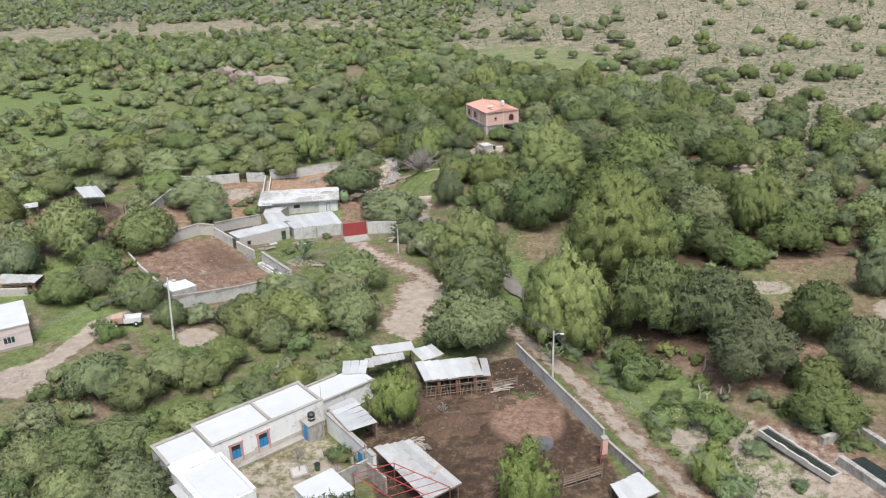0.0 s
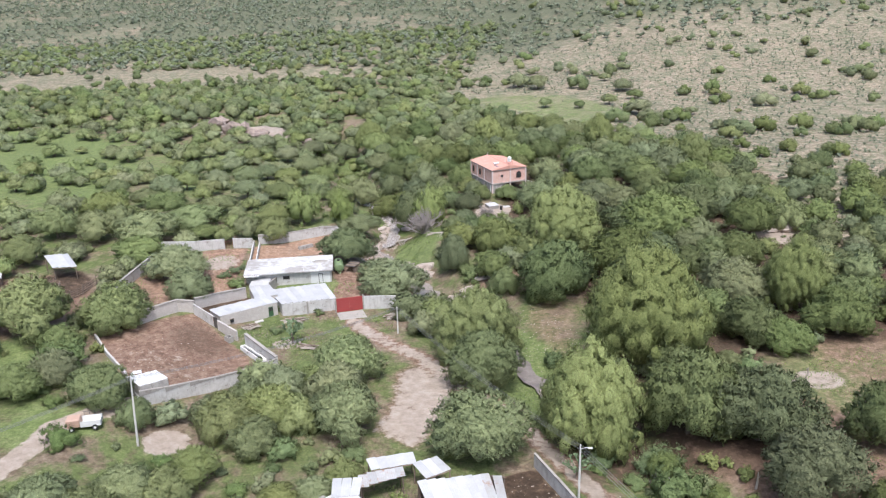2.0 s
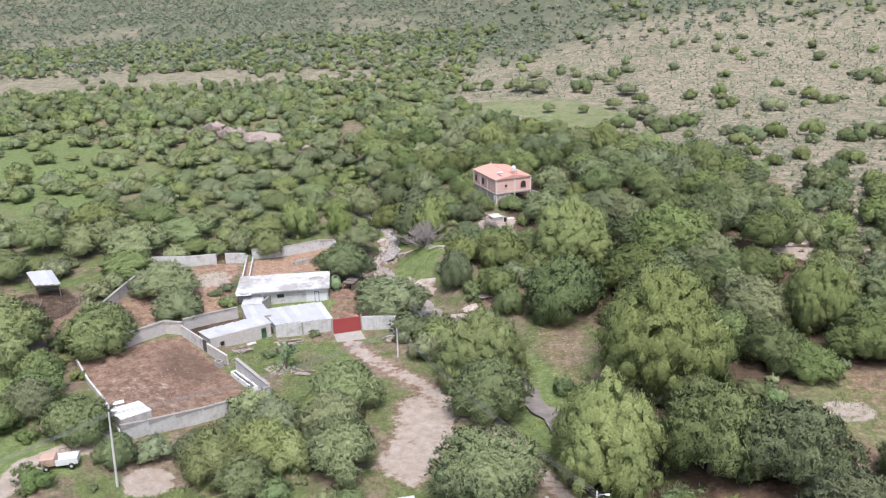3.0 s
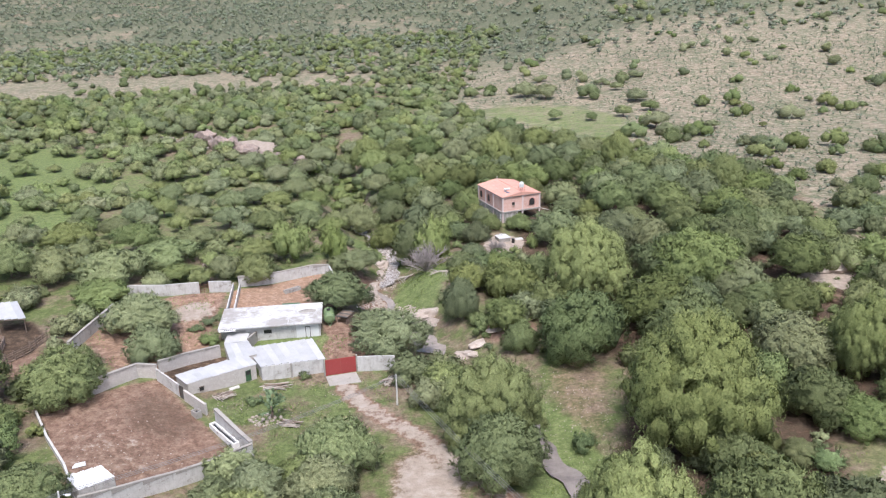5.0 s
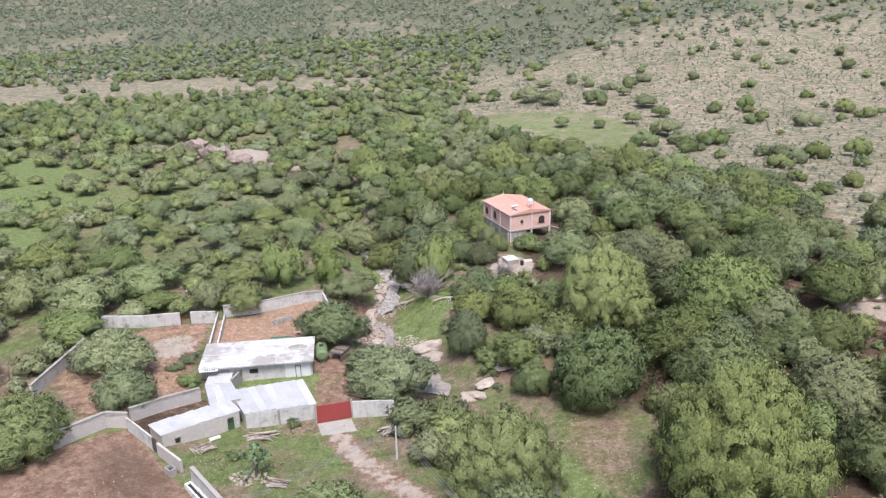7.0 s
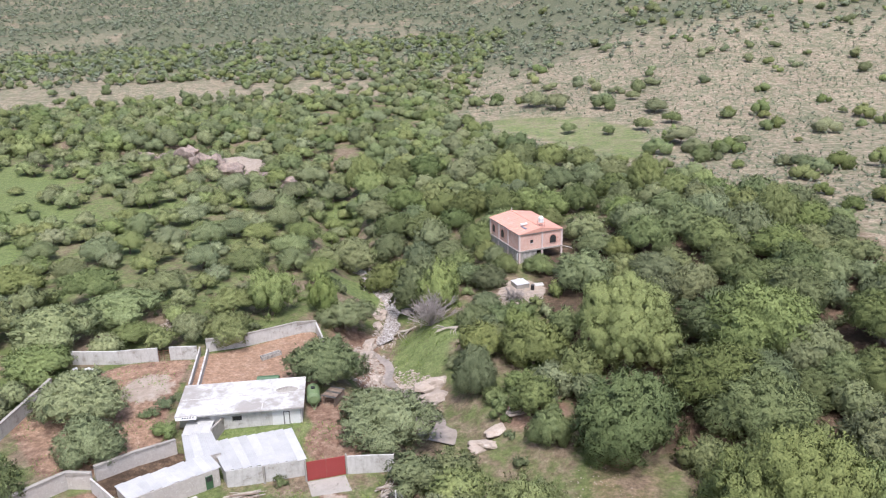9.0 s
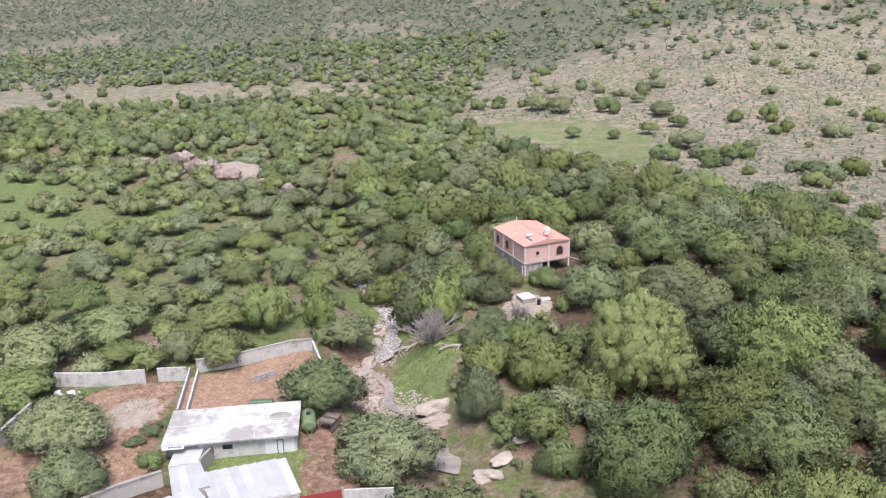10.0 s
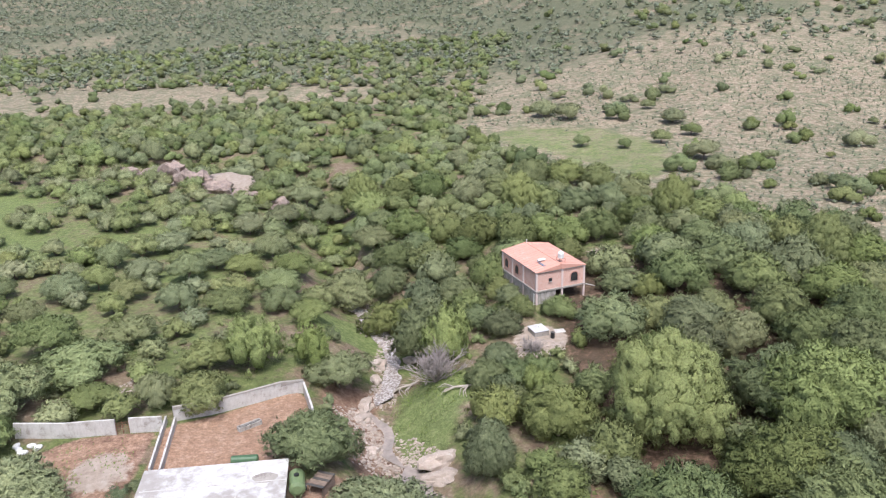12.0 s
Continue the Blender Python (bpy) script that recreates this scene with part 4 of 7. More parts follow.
WEST_A = [(-58.5, 169.9, 7.0, 0.8), (-57.2, 161.6, 5.6, 0.6), (-51.9, 179.6, 6.4, 0.65), (-47.6, 171.6, 3.6, 0.7), (-34.0, 171.7, 4.4, 0.93), (-39.2, 171.2, 2.9, 1.4), (-46.9, 150.3, 6.0, 0.75), (-42.3, 141.5, 4.2, 1.0), (-17.9, 159.3, 5.4, 0.85), (-9.8, 149.5, 6.8, 0.7), (-18.1, 182.3, 5.2, 0.8), (-56.4, 209.6, 3.6, 0.85), (-46.2, 203.9, 3.6, 1.15), (-35.7, 181.9, 4.2, 0.8), (-48.8, 190.0, 4.6, 0.75), (-24.3, 199.2, 3.7, 0.8), (-79.8, 212.7, 3.3, 1.0), (-74.9, 192.4, 5.4, 0.8), (-59.2, 186.6, 5.4, 0.95), (-31.1, 212.6, 4.5, 0.85), (-37.8, 203.2, 4.3, 0.8), (-61.8, 128.0, 6.8, 1.0), (-50.4, 130.6, 5.8, 0.95), (-69.0, 172.3, 4.8), (-78.6, 175.5, 5.2), (-5.3, 194.1, 5.6), (-80.5, 143.5, 5.0), (-78.3, 160.6, 4.7)]
WEST_B = [(-20.4, 217.5, 5.8, 1.0), (-5.7, 198.1, 5.1), (-68.4, 198.6, 3.4), (-9.1, 205.5, 4.2), (-12.6, 205.8, 4.7), (-6.3, 207.8, 4.2), (-29.9, 205.0, 3.6), (-67.3, 210.3, 4.2)]
BUSH = [(-21.0, 140.0, 1.0), (-26.9, 133.1, 1.2), (-36.0, 147.3, 1.8), (-42.5, 66.0, 2.2), (28.4, 67.1, 3.0), (39.8, 75.8, 2.3), (43.6, 76.0, 2.1), (30.3, 77.8, 3.1), (24.1, 79.9, 2.2), (-47.0, 83.1, 1.8), (24.0, 89.9, 3.5), (23.7, 95.8, 3.0), (17.4, 97.8, 2.7), (-44.9, 98.0, 2.3), (-19.6, 98.2, 2.3), (40.3, 114.0, 2.5), (-53.0, 117.1, 4.0), (15.2, 122.5, 1.8), (3.9, 158.2, 1.8), (6.9, 179.7, 3.1), (10.2, 181.2, 2.4), (72.7, 230.6, 4.3), (65.9, 235.0, 4.4), (57.4, 236.2, 4.2), (-31.8, 261.2, 2.9)]
NORTH_A = [(34.5, 220.5, 4.5), (-63.7, 215.4, 3.4), (50.4, 217.3, 5.3), (-12.6, 219.0, 4.1), (-49.1, 219.7, 3.8), (20.0, 221.5, 3.1), (-57.6, 220.9, 3.7), (-5.4, 223.0, 4.7), (-39.7, 223.1, 3.8), (44.3, 223.2, 4.9), (-30.5, 223.6, 4.2), (-45.7, 226.3, 4.0), (-11.9, 227.5, 4.8), (-65.8, 229.0, 3.7), (10.8, 229.9, 4.9), (1.0, 230.0, 4.3), (21.6, 230.1, 4.4), (27.4, 232.3, 4.5), (-36.5, 233.5, 4.1), (16.6, 233.7, 4.7), (4.7, 237.1, 5.1), (49.8, 237.5, 4.7), (-58.0, 238.9, 4.1), (37.1, 241.1, 4.7), (-17.2, 241.7, 4.7), (-10.2, 244.1, 4.9), (-3.2, 246.3, 5.3), (-44.3, 249.6, 4.2), (-37.7, 253.2, 4.3), (26.6, 253.8, 4.8), (19.2, 254.6, 5.0), (34.5, 256.3, 4.9)]
NORTH_B = [(40.0, 258.6, 5.2), (-19.7, 260.7, 5.2), (-53.6, 262.8, 4.6), (3.7, 269.0, 5.4), (-30.2, 270.3, 4.9), (11.8, 270.3, 5.7), (-13.7, 270.9, 5.4), (-5.7, 275.2, 5.5), (36.1, 278.1, 5.4), (-36.6, 278.6, 5.1), (28.2, 280.9, 5.4), (20.0, 283.1, 5.5)]

EAST_C = [(22.1, 115.2, 2.4), (18.1, 117.3, 1.6), (26.9, 115.2, 2.0), (32.9, 114.5, 2.7), (38.0, 115.4, 2.4), (33.2, 120.9, 2.3), (35.7, 117.8, 1.7), (43.7, 128.7, 2.3), (48.8, 128.7, 2.4), (29.7, 113.5, 3.8), (31.5, 107.9, 4.4)]
EAST_D = [(34.8, 103.3, 4.3), (37.4, 98.9, 4.2), (23.8, 94.4, 2.5), (56.9, 124.6, 5.9), (10.1, 147.0, 2.9, 1.3), (37.2, 151.7, 4.8), (43.2, 152.2, 3.7), (32.8, 188.1, 5.6), (46.5, 160.1, 5.2), (48.6, 154.4, 3.8), (52.6, 153.0, 4.8), (59.5, 184.6, 5.0), (59.2, 166.5, 5.6), (28.9, 193.3, 4.4), (67.4, 209.0, 5.0), (62.6, 190.3, 4.6)]
PLACED = []
for name, rows in (("mesquite_tree", SOUTH_WEST + SOUTH_EAST + WEST_A + WEST_B + EAST_A + EAST_B + EAST_C + EAST_D + NORTH_A + NORTH_B), ("pepper_tree", [p for p in PEPPER if p[2] > 4.6]), ("young_pepper", [p for p in PEPPER if p[2] <= 4.6]), ("bush", BUSH)):
    for i, (x, y, r, *tall) in enumerate(rows):
        h = abs(math.sin(x * 12.9898 + y * 78.233) * 43758.5) % 1
        plant(name, x, y, r, i * 3 + int(h * 7), tall[0] if tall else 0.85 + 0.3 * h)
        PLACED.append((x, y, r))
bare_bush(-4.4, 183.0, 6.0, 5, "leafless grey bush of bare twigs by a creek", stems=34, girth=0.07)
bare_bush(9.3, 186.2, 2.8, 6, "dead grey bush of bare twigs on rubble", stems=18, girth=0.06)
bare_bush(49.0, 101.5, 2.2, 7, "small dead tree with dark bare branches", "tree", 5, 0.9, "dead_tree")
bare_bush(22.5, 92.5, 2.0, 8, "dead grey bush at the edge of a track", stems=6)


# woods that nobody could count: many low plants joined into one sheet of growth
def joined(name, protos, rows, leaf, label, stem=None):
    vs, fs, ts, ns, ms, at = [], [], [], [], [], 0
    for x, y, r, k, turn, tall in rows:
        v, f, nn, mark, R = protos[k % len(protos)]
        s, a = r / R, turn * 6.283
        w = np.stack([(v[:, 0] * math.cos(a) - v[:, 1] * math.sin(a)) * s + x, (v[:, 0] * math.sin(a) + v[:, 1] * math.cos(a)) * s + y, v[:, 2] * s * tall], 1)
        w[:, 2] += gz(x, y) - 0.05
        vs.append(w)
        ns.append(np.stack([nn[:, 0] * math.cos(a) - nn[:, 1] * math.sin(a), nn[:, 0] * math.sin(a) + nn[:, 1] * math.cos(a), nn[:, 2]], 1))
        fs.append(f + at)
        ms.append(mark)
        ts.append(np.full(len(w), (x * 0.37 + y * 0.73 + turn * 3.1) % 1.0))
        at += len(w)
    me = leaf_mesh(name, np.concatenate(vs), np.concatenate(fs), np.concatenate(ns), np.concatenate(ms))
    t = me.attributes.new("tint", "FLOAT", "POINT")
    t.data.foreach_set("value", np.concatenate(ts).astype(np.float32))
    me.materials.append(leaf)
    if stem:
        bm = bmesh.new()
        for x, y, r, k, turn, tall in rows:
            z, a = gz(x, y), turn * 6.283
            for j in range(3):
                b = a + j * 2.1
                tube([(x, y, z - 0.2), (x + 0.2 * r * math.cos(b), y + 0.2 * r * math.sin(b), z + 0.3 * r), (x + 0.5 * r * math.cos(b), y + 0.5 * r * math.sin(b), z + 0.75 * r)], [0.05 * r, 0.04 * r, 0.015 * r], 3, bm)
        solid(name + "_stems", bm, BARK, "thin dark trunks below open tree crowns", "trunks", kind="stuff")
    return tagged(new(name, me), label, "woods" if "wood" in name else "undergrowth" if "under" in name else "shrubs", kind="stuff")


def protos(seeds, R, *args, **kw):
    return [(*crown_arrays(s, R, *args, **kw), R) for s in seeds]


CLEAR = [(PEN, 3.5), (CORRAL, 4), (CLAYYARD, 3), (SIDEYARD, 2.5), (DUSTPATCH, 3), (COURT, 5), (GATEYARD, 3), (INNERYARD, 3), (SOUTHEAST, 3), (UNDERTREES, 2), (PINKYARD, 3), (NORTHGLADE, 2), (EASTFLAT, 2)]
HOUSES = [(-27, 152, 12), (-26, 139, 8), (14, 207, 8.5), (-20, 76, 11), (-5, 90, 9), (-60, 100, 9), (-50, 99, 5), (11, 191, 5.5), (-2, 68, 9), (42, 70, 8), (-66, 141, 7), (-68, 150, 8), (-44, 101, 4.5), (-34, 101, 3)]


def is_open(x, y, r):
    if any(math.hypot(x - a, y - b) < c + r * 0.5 for a, b, c in HOUSES):
        return True
    if any(float(inside(x, y, ring, 0.1)) > 0.5 or float(away(x, y, ring + ring[:1])) < r * 0.55 for ring, _ in CLEAR):
        return True
    if float(away(x, y, TRACK)) < 3.2 + r * 0.6 or float(away(x, y, LANE)) < 3 + r * 0.5:
        return True
    return float(away(x, y, CREEK)) < (3.5 + r * 0.8 if 145 < y < 232 else 1.5 + r * 0.45) and 60 < y < 250


def scatter(seed, xr, yr, cell, size, chance, gap=0.75, near=()):
    """Jittered grid of plants; chance(x, y) in 0..1."""
    rng = random.Random(seed)
    out = []
    y = yr[0]
    while y < yr[1]:
        x = xr[0]
        while x < xr[1]:
            px, py = x + rng.uniform(-.48, .48) * cell, y + rng.uniform(-.48, .48) * cell
            r = rng.uniform(*size) * (0.8 if px < -22 and 150 < py < 310 else 1.0)
            u, k, turn, tall = rng.random(), rng.randrange(100), rng.random(), rng.uniform(0.8, 1.2)
            if u < chance(px, py) and not any(abs(px - a) < c + r and math.hypot(px - a, py - b) < gap * (c + r) for a, b, c in near):
                out.append((px, py, r, k, turn, tall))
            x += cell
        y += cell
    return out


def in_view(x, y):
    """The wedge of land that the flight looks over."""
    return abs(x + 2) < 0.62 * y + 26 + (12 if y > 150 else 0)


def wood_chance(x, y):
    if not in_view(x, y) or is_open(x, y, 3.5):
        return 0
    d = 0.72 if x < -14 else 0.95
    if y < 112 and -62 < x < -6:
        d = 0.75
    d -= 0.33 * float(inside(x, y, WESTFIELD, 8)) + float(inside(x, y, FARFIELD, 3)) + 0.5 * float(inside(x, y, EASTFLAT, 3)) + 1.0 * float(inside(x, y, CREEKMEADOW, 1))
    return d * (1 - (0.45 if y < 200 else 0.88) * float(smooth(-3, 3, x - wood_edge(y))))


MID = protos((51, 52, 53, 54, 55), 3.6, 0.4, 4.2, 8, 85, 9, 0.42, lump=0.12)
mid_rows = scatter(5, (-150, 110), (60, 232), 5.2, (2.4, 4.6), wood_chance, 0.74, PLACED)


def under_chance(x, y):
    """Low growth in the gaps of the woods."""
    if not in_view(x, y) or is_open(x, y, 1.5) or float(inside(x, y, EASTFLAT, 3)) > 0.3 or float(inside(x, y, CREEKMEADOW, 1)) > 0.3:
        return 0
    return 0.4 if x > 8 else 0.25


low_rows = scatter(15, (-80, 75), (76, 200), 3.0, (0.6, 2.0), under_chance, 0.62, PLACED + [r[:3] for r in mid_rows])
LOW = protos((56, 57, 58), 2.6, 0.0, 2.6, 4, 12, 11, 0.36, wide=0.2, rise=True, lump=0.24, ragged=0.15, fill=0.8)
joined("undergrowth", LOW, low_rows, LEAF_WOOD, "low weeds and saplings between the trees")
OPEN = protos((91, 92, 93, 94), 3.4, 0.9, 2.9, 7, 60, 8, 0.44, core=0.02, lump=0.13, fill=0.82)
open_rows = [r for r in mid_rows if r[0] < -14]
mid_rows = [r for r in mid_rows if r[0] >= -14]
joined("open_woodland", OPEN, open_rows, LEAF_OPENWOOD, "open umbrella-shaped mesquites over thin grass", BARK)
joined("woodland", MID, mid_rows, LEAF_WOOD, "close-grown mesquite woods along the valley floor")


def far_chance(x, y):
    if not in_view(x, y):
        return 0
    d = 0.95 - 0.3 * float(smooth(-35, -70, x) * smooth(325, 290, y)) - 0.28 * float(inside(x, y, WESTFIELD, 8))
    d *= 1 - 0.95 * float(smooth(-4, 6, x - wood_edge(y)))
    d = d * (1 - 0.5 * float(smooth(398, 425, y))) + 0.035 * float(slope_at(x, y))
    d *= 1 - 0.95 * float(inside(x, y, FARFIELD, 3))
    d *= 1 - 0.6 * float(inside(x, y, BARECUT, 5))
    d *= 1 - 0.95 * float(inside(x, y, BAREBAND, 6))
    return d * (0.85 + 0.3 * float(ripple(np.float64(x), np.float64(y), 21, 0.4)))


FAR = protos((61, 62, 63, 64, 65), 3.4, 0.5, 3.2, 4, 18, 3, 0.5, core=0, lump=0.2, fill=0.95)
FARTHER = protos((66, 67, 68, 69), 3.4, 0.5, 3.0, 2, 8, 3, 0.7, core=0, lump=0.28, fill=1.0)
far_rows = scatter(6, (-420, 330), (232, 640), 5.1, (2.2, 4.7), far_chance, 0.6, [p for p in PLACED if p[1] > 215])
west_rows = [r for r in far_rows if r[0] < -24 and r[1] < 318]
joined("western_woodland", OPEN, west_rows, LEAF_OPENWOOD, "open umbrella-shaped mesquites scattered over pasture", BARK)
joined("far_woodland", FAR, [r for r in far_rows if r[1] < 390 and not (r[0] < -24 and r[1] < 318)], LEAF_WOOD, "distant mesquite woods with rounded crowns")
joined("farther_woodland", FARTHER, [r for r in far_rows if r[1] >= 390], LEAF_WOOD, "far mesquite woods below the hills")


def shrub_chance(x, y):
    if not in_view(x, y) or y < 160:
        return 0
    d = 0.62 * float(slope_at(x, y)) if y < 460 else 0.6 + 0.3 * float(smooth(80, -60, x - 0.2 * (y - 460)))
    return d * (1 - 0.97 * float(inside(x, y, FARFIELD, 3))) * (1 - 0.8 * float(inside(x, y, BAREBAND, 8))) * (0.8 + 0.3 * float(ripple(np.float64(x), np.float64(y), 33, 1.4)) + 0.3 * float(ripple(np.float64(x), np.float64(y), 12, 0.4)))


SHRUB = protos((71, 72, 73), 1.6, 0.05, 1.4, 1, 3, 4, 0.5, lump=0.4, core=0)
shrub_rows = scatter(7, (-330, 330), (160, 460), 2.0, (0.3, 1.15), shrub_chance, 0.5, [p for p in PLACED if p[1] > 215])
joined("hill_shrubs", SHRUB, shrub_rows, LEAF_SHRUB, "scattered low grey-green shrubs on a dry slope")
SPECK = protos((81, 82, 83, 84), 2.4, 0.1, 1.7, 1, 3, 3, 0.9, lump=0.4, core=0)
speck_rows = scatter(8, (-640, 620), (460, 1000), 5.8, (1.4, 4.2), shrub_chance, 0.5)
joined("distant_shrubs", SPECK, speck_rows, LEAF_SHRUB, "distant scrub covering the far hillside")
SLOPE = [(34.6, 372.9, 7.0), (41.5, 363.9, 6.4), (74.0, 349.7, 6.0), (75.2, 332.8, 4.3), (69.0, 300.5, 6.1), (68.2, 277.4, 4.9), (87.0, 299.2, 3.3), (86.4, 267.4, 3.5), (99.3, 267.4, 3.2), (118.3, 280.4, 2.3), (94.5, 336.1, 3.3), (106.5, 334.7, 3.1), (60.9, 366.2, 3.3), (114.7, 253.1, 4.1), (122.9, 324.5, 2.6), (71.6, 374.1, 3.8), (57.3, 371.1, 3.3), (72.5, 277.9, 2.5), (21.2, 385.7, 4.4), (135.3, 339.8, 2.3), (103.4, 299.2, 2.0), (73.7, 265.5, 2.4), (76.0, 234.9, 2.4), (88.8, 217.0, 2.3), (101.2, 226.3, 3.0)]
for x, y, r in [(39.9, 325.5, 4.0), (51.8, 320.0, 3.3), (63.7, 324.2, 4.6), (8, 345, 4.5)] + SLOPE:
    plant("mesquite_tree", x, y, 0.78 * r, int(x), 0.95)

# ---------------------------------------------------------------- the walled farm by the creek
def wall_with_holes(parent, length, z0, z1, thick, holes, material, y=0.0, name="wall", label=""):
    """A wall along x at y, its outer face towards -y, with holes (x0, x1, z0, z1) cut through."""
    bm = bmesh.new()
    xs = sorted({0.0, length, *[h[0] for h in holes], *[h[1] for h in holes]})
    for a, b in zip(xs, xs[1:]):
        cuts = sorted((h[2], h[3]) for h in holes if h[0] < (a + b) / 2 < h[1])
        at = z0
        for lo, hi in cuts:
            if lo > at:
                box(a, b, y, y + thick, at, lo, 0, bm)
            at = hi
        if z1 > at:
            box(a, b, y, y + thick, at, z1, 0, bm)
    bmesh.ops.remove_doubles(bm, verts=bm.verts[:], dist=0.001)
    return part(name, bm, material, parent, label)


def white_house():
    """Long flat-roofed house with a broad overhanging slab."""
    a = math.degrees(math.atan2(149.65 - 148.0, -19.6 + 34.8))
    h = thing("farmhouse", -34.8, 148.0, -2.2, a, "long low grey-walled house with a stained white flat roof", "house")
    W, D, T = 15.3, 7.9, 2.35
    ob = wall_with_holes(h, 11.0, -0.5, T, 0.2, [(2.6, 3.75, 1.05, 1.7)], PALE, 0, "wall", "pale grey rendered front wall")
    ob.location = (4.0, 0.6, 0)
    part("wall", box(4.0, 4.2, 0.8, D - 0.3, -0.5, T), PALE, h)
    part("wall", box(14.8, 15.0, 0.8, D - 0.3, -0.5, T), PALE, h)
    part("wall", box(0.3, 15.0, D - 0.3, D - 0.1, -0.5, T), PALE, h)
    part("wall", box(0.3, 0.5, 0.9, D - 0.3, -0.5, T), PALE, h)
    part("wall", box(0.5, 4.0, 1.0, 1.2, -0.5, T), PALE, h)
    panel = part("white_panel", box(11.4, 14.75, 0.55, 0.6, 0.0, T - 0.25), WHITEMETAL, h, "white painted panel round the door")
    door = part("door", box(12.85, 13.4, 0.5, 0.547, 0.03, 1.75, 0.01), WHITEMETAL, h, "white door outlined by dark joints")
    for x0, x1, z0, z1 in ((12.75, 12.84, 0.03, 1.85), (13.41, 13.5, 0.03, 1.85), (12.75, 13.5, 1.76, 1.85)):
        part("door_frame", box(x0, x1, 0.49, 0.548, z0, z1), IRON, door)
    w = part("window", box(6.62, 7.73, 0.70, 0.74, 1.07, 1.68), DARK, h, "dark barred window")
    for i in range(5):
        part("bar", box(6.7 + i * 0.24, 6.725 + i * 0.24, 0.62, 0.645, 1.05, 1.7), IRON, w)
    for x0, x1, z0, z1 in ((6.55, 7.8, 1.70, 1.76), (6.55, 7.8, 0.98, 1.04)):
        part("window_frame", box(x0, x1, 0.57, 0.60, z0, z1), CONCRETE, w)
    roof = part("roof_slab", box(0, W, 0, D, T, T + 0.22, 0.02), STAINEDROOF, h, "white coated roof with grey water stains")
    part("roof_seam", box(0.3, W - 0.2, 3.9, 4.05, T + 0.222, T + 0.25), PALE, roof)
    for x in (5.0, 10.2):
        part("roof_seam", box(x, x + 0.12, 0.2, 3.88, T + 0.222, T + 0.25), PALE, roof)
    bm = bmesh.new()
    bmesh.ops.create_circle(bm, cap_ends=True, segments=16, radius=1.0)
    for v in bm.verts:
        v.co.x *= 1.35 * (1 + 0.12 * math.sin(5 * math.atan2(v.co.y, v.co.x)))
        v.co.y *= 0.95
        v.co += Vector((13.0, 4.6, T + 0.226))
    part("puddle_stain", bm, CONCRETE, roof, "dark dried puddle stain")
    part("ledge", box(0.2, 2.6, -0.5, -0.03, T - 0.05, T + 0.12), PLASTER, h)
    for i in range(5):
        part("vent_slot", box(0.9 + i * 0.3, 1.1 + i * 0.3, -0.45, -0.15, T + 0.121, T + 0.14), DARK, h)


white_house()


def sheet_house(name, ring, zs, floor, wall_mat, label, holes=(), sheets=SHEET, seed=1, walls=(0, 1, 2, 3), category="shed", rim=True):
    """A low building over a four-cornered plan with a corrugated roof; zs: roof height at each corner; sheets run from side 0 to side 2."""
    x0, y0 = ring[0]
    h = thing(name, x0, y0, floor, 0, label, category)
    loc = [(x - x0, y - y0) for x, y in ring]
    cx, cy = sum(p[0] for p in loc) / 4, sum(p[1] for p in loc) / 4
    ins = [(x + (cx - x) * 0.05, y + (cy - y) * 0.05) for x, y in loc]
    for i in walls:
        (ax, ay), (bx, by) = ins[i], ins[(i + 1) % 4]
        L = math.hypot(bx - ax, by - ay)
        top = [zs[i] - floor - 0.06, zs[(i + 1) % 4] - floor - 0.06]
        nx, ny = -(by - ay) / L * 0.1, (bx - ax) / L * 0.1
        part("wall", prism([(ax - nx, ay - ny), (bx - nx, by - ny), (bx + nx, by + ny), (ax + nx, ay + ny)], -0.6, 0, tops=[top[0], top[1], top[1], top[0]]), wall_mat, h)
    cs = [(x, y, z - floor) for (x, y), z in zip(loc, zs)]
    roof_sheets(h, [cs[0], cs[1], cs[2], cs[3]], sheets, 0.95, seed)
    return h, ins


h, ins = sheet_house("shed", [(-26.9, 139.3), (-18.2, 141.3), (-20.8, 147.6), (-30.0, 144.8)], [-1.55, -1.55, -1.25, -1.25], -3.75, PALE,
                     "grey block shed with a bright galvanised sheet roof", seed=3)
for x in (3.95,):
    part("pilaster", box(x, x + 0.22, 0.75, 1.0, -0.3, 2.2), CONCRETE, h)
h, ins = sheet_house("old_stable", [(-35.6, 133.9), (-27.5, 139.9), (-29.4, 142.2), (-37.8, 136.1)], [-1.0, -1.35, -1.0, -0.75], -3.3, RUBBLE,
                     "old rubble-walled stable with a long tin roof", seed=4, category="stable")
d = math.degrees(math.atan2(6.0, 8.1))
s = thing("stable_door", -28.9, 138.62, -3.35, d, "dark green iron door in a rubble wall", "door")
part("door_leaf", box(0, 0.8, -0.02, 0.05, 0, 1.6, 0.01), GREENTANK, s)
part("grille", box(0.08, 0.72, -0.05, -0.025, 0.95, 1.5), DARK, s)
for i in range(4):
    part("bar", box(0.12 + i * 0.17, 0.15 + i * 0.17, -0.08, -0.055, 0.9, 1.55), IRON, s)
s = thing("stable_window", -34.2, 134.75, -2.55, d, "small square dark opening in a rubble wall", "window")
part("hole", box(0, 0.55, -0.02, 0.05, 0, 0.5), DARK, s)
part("lintel", box(-0.1, 0.65, -0.05, 0.04, 0.52, 0.62), WOOD, s)
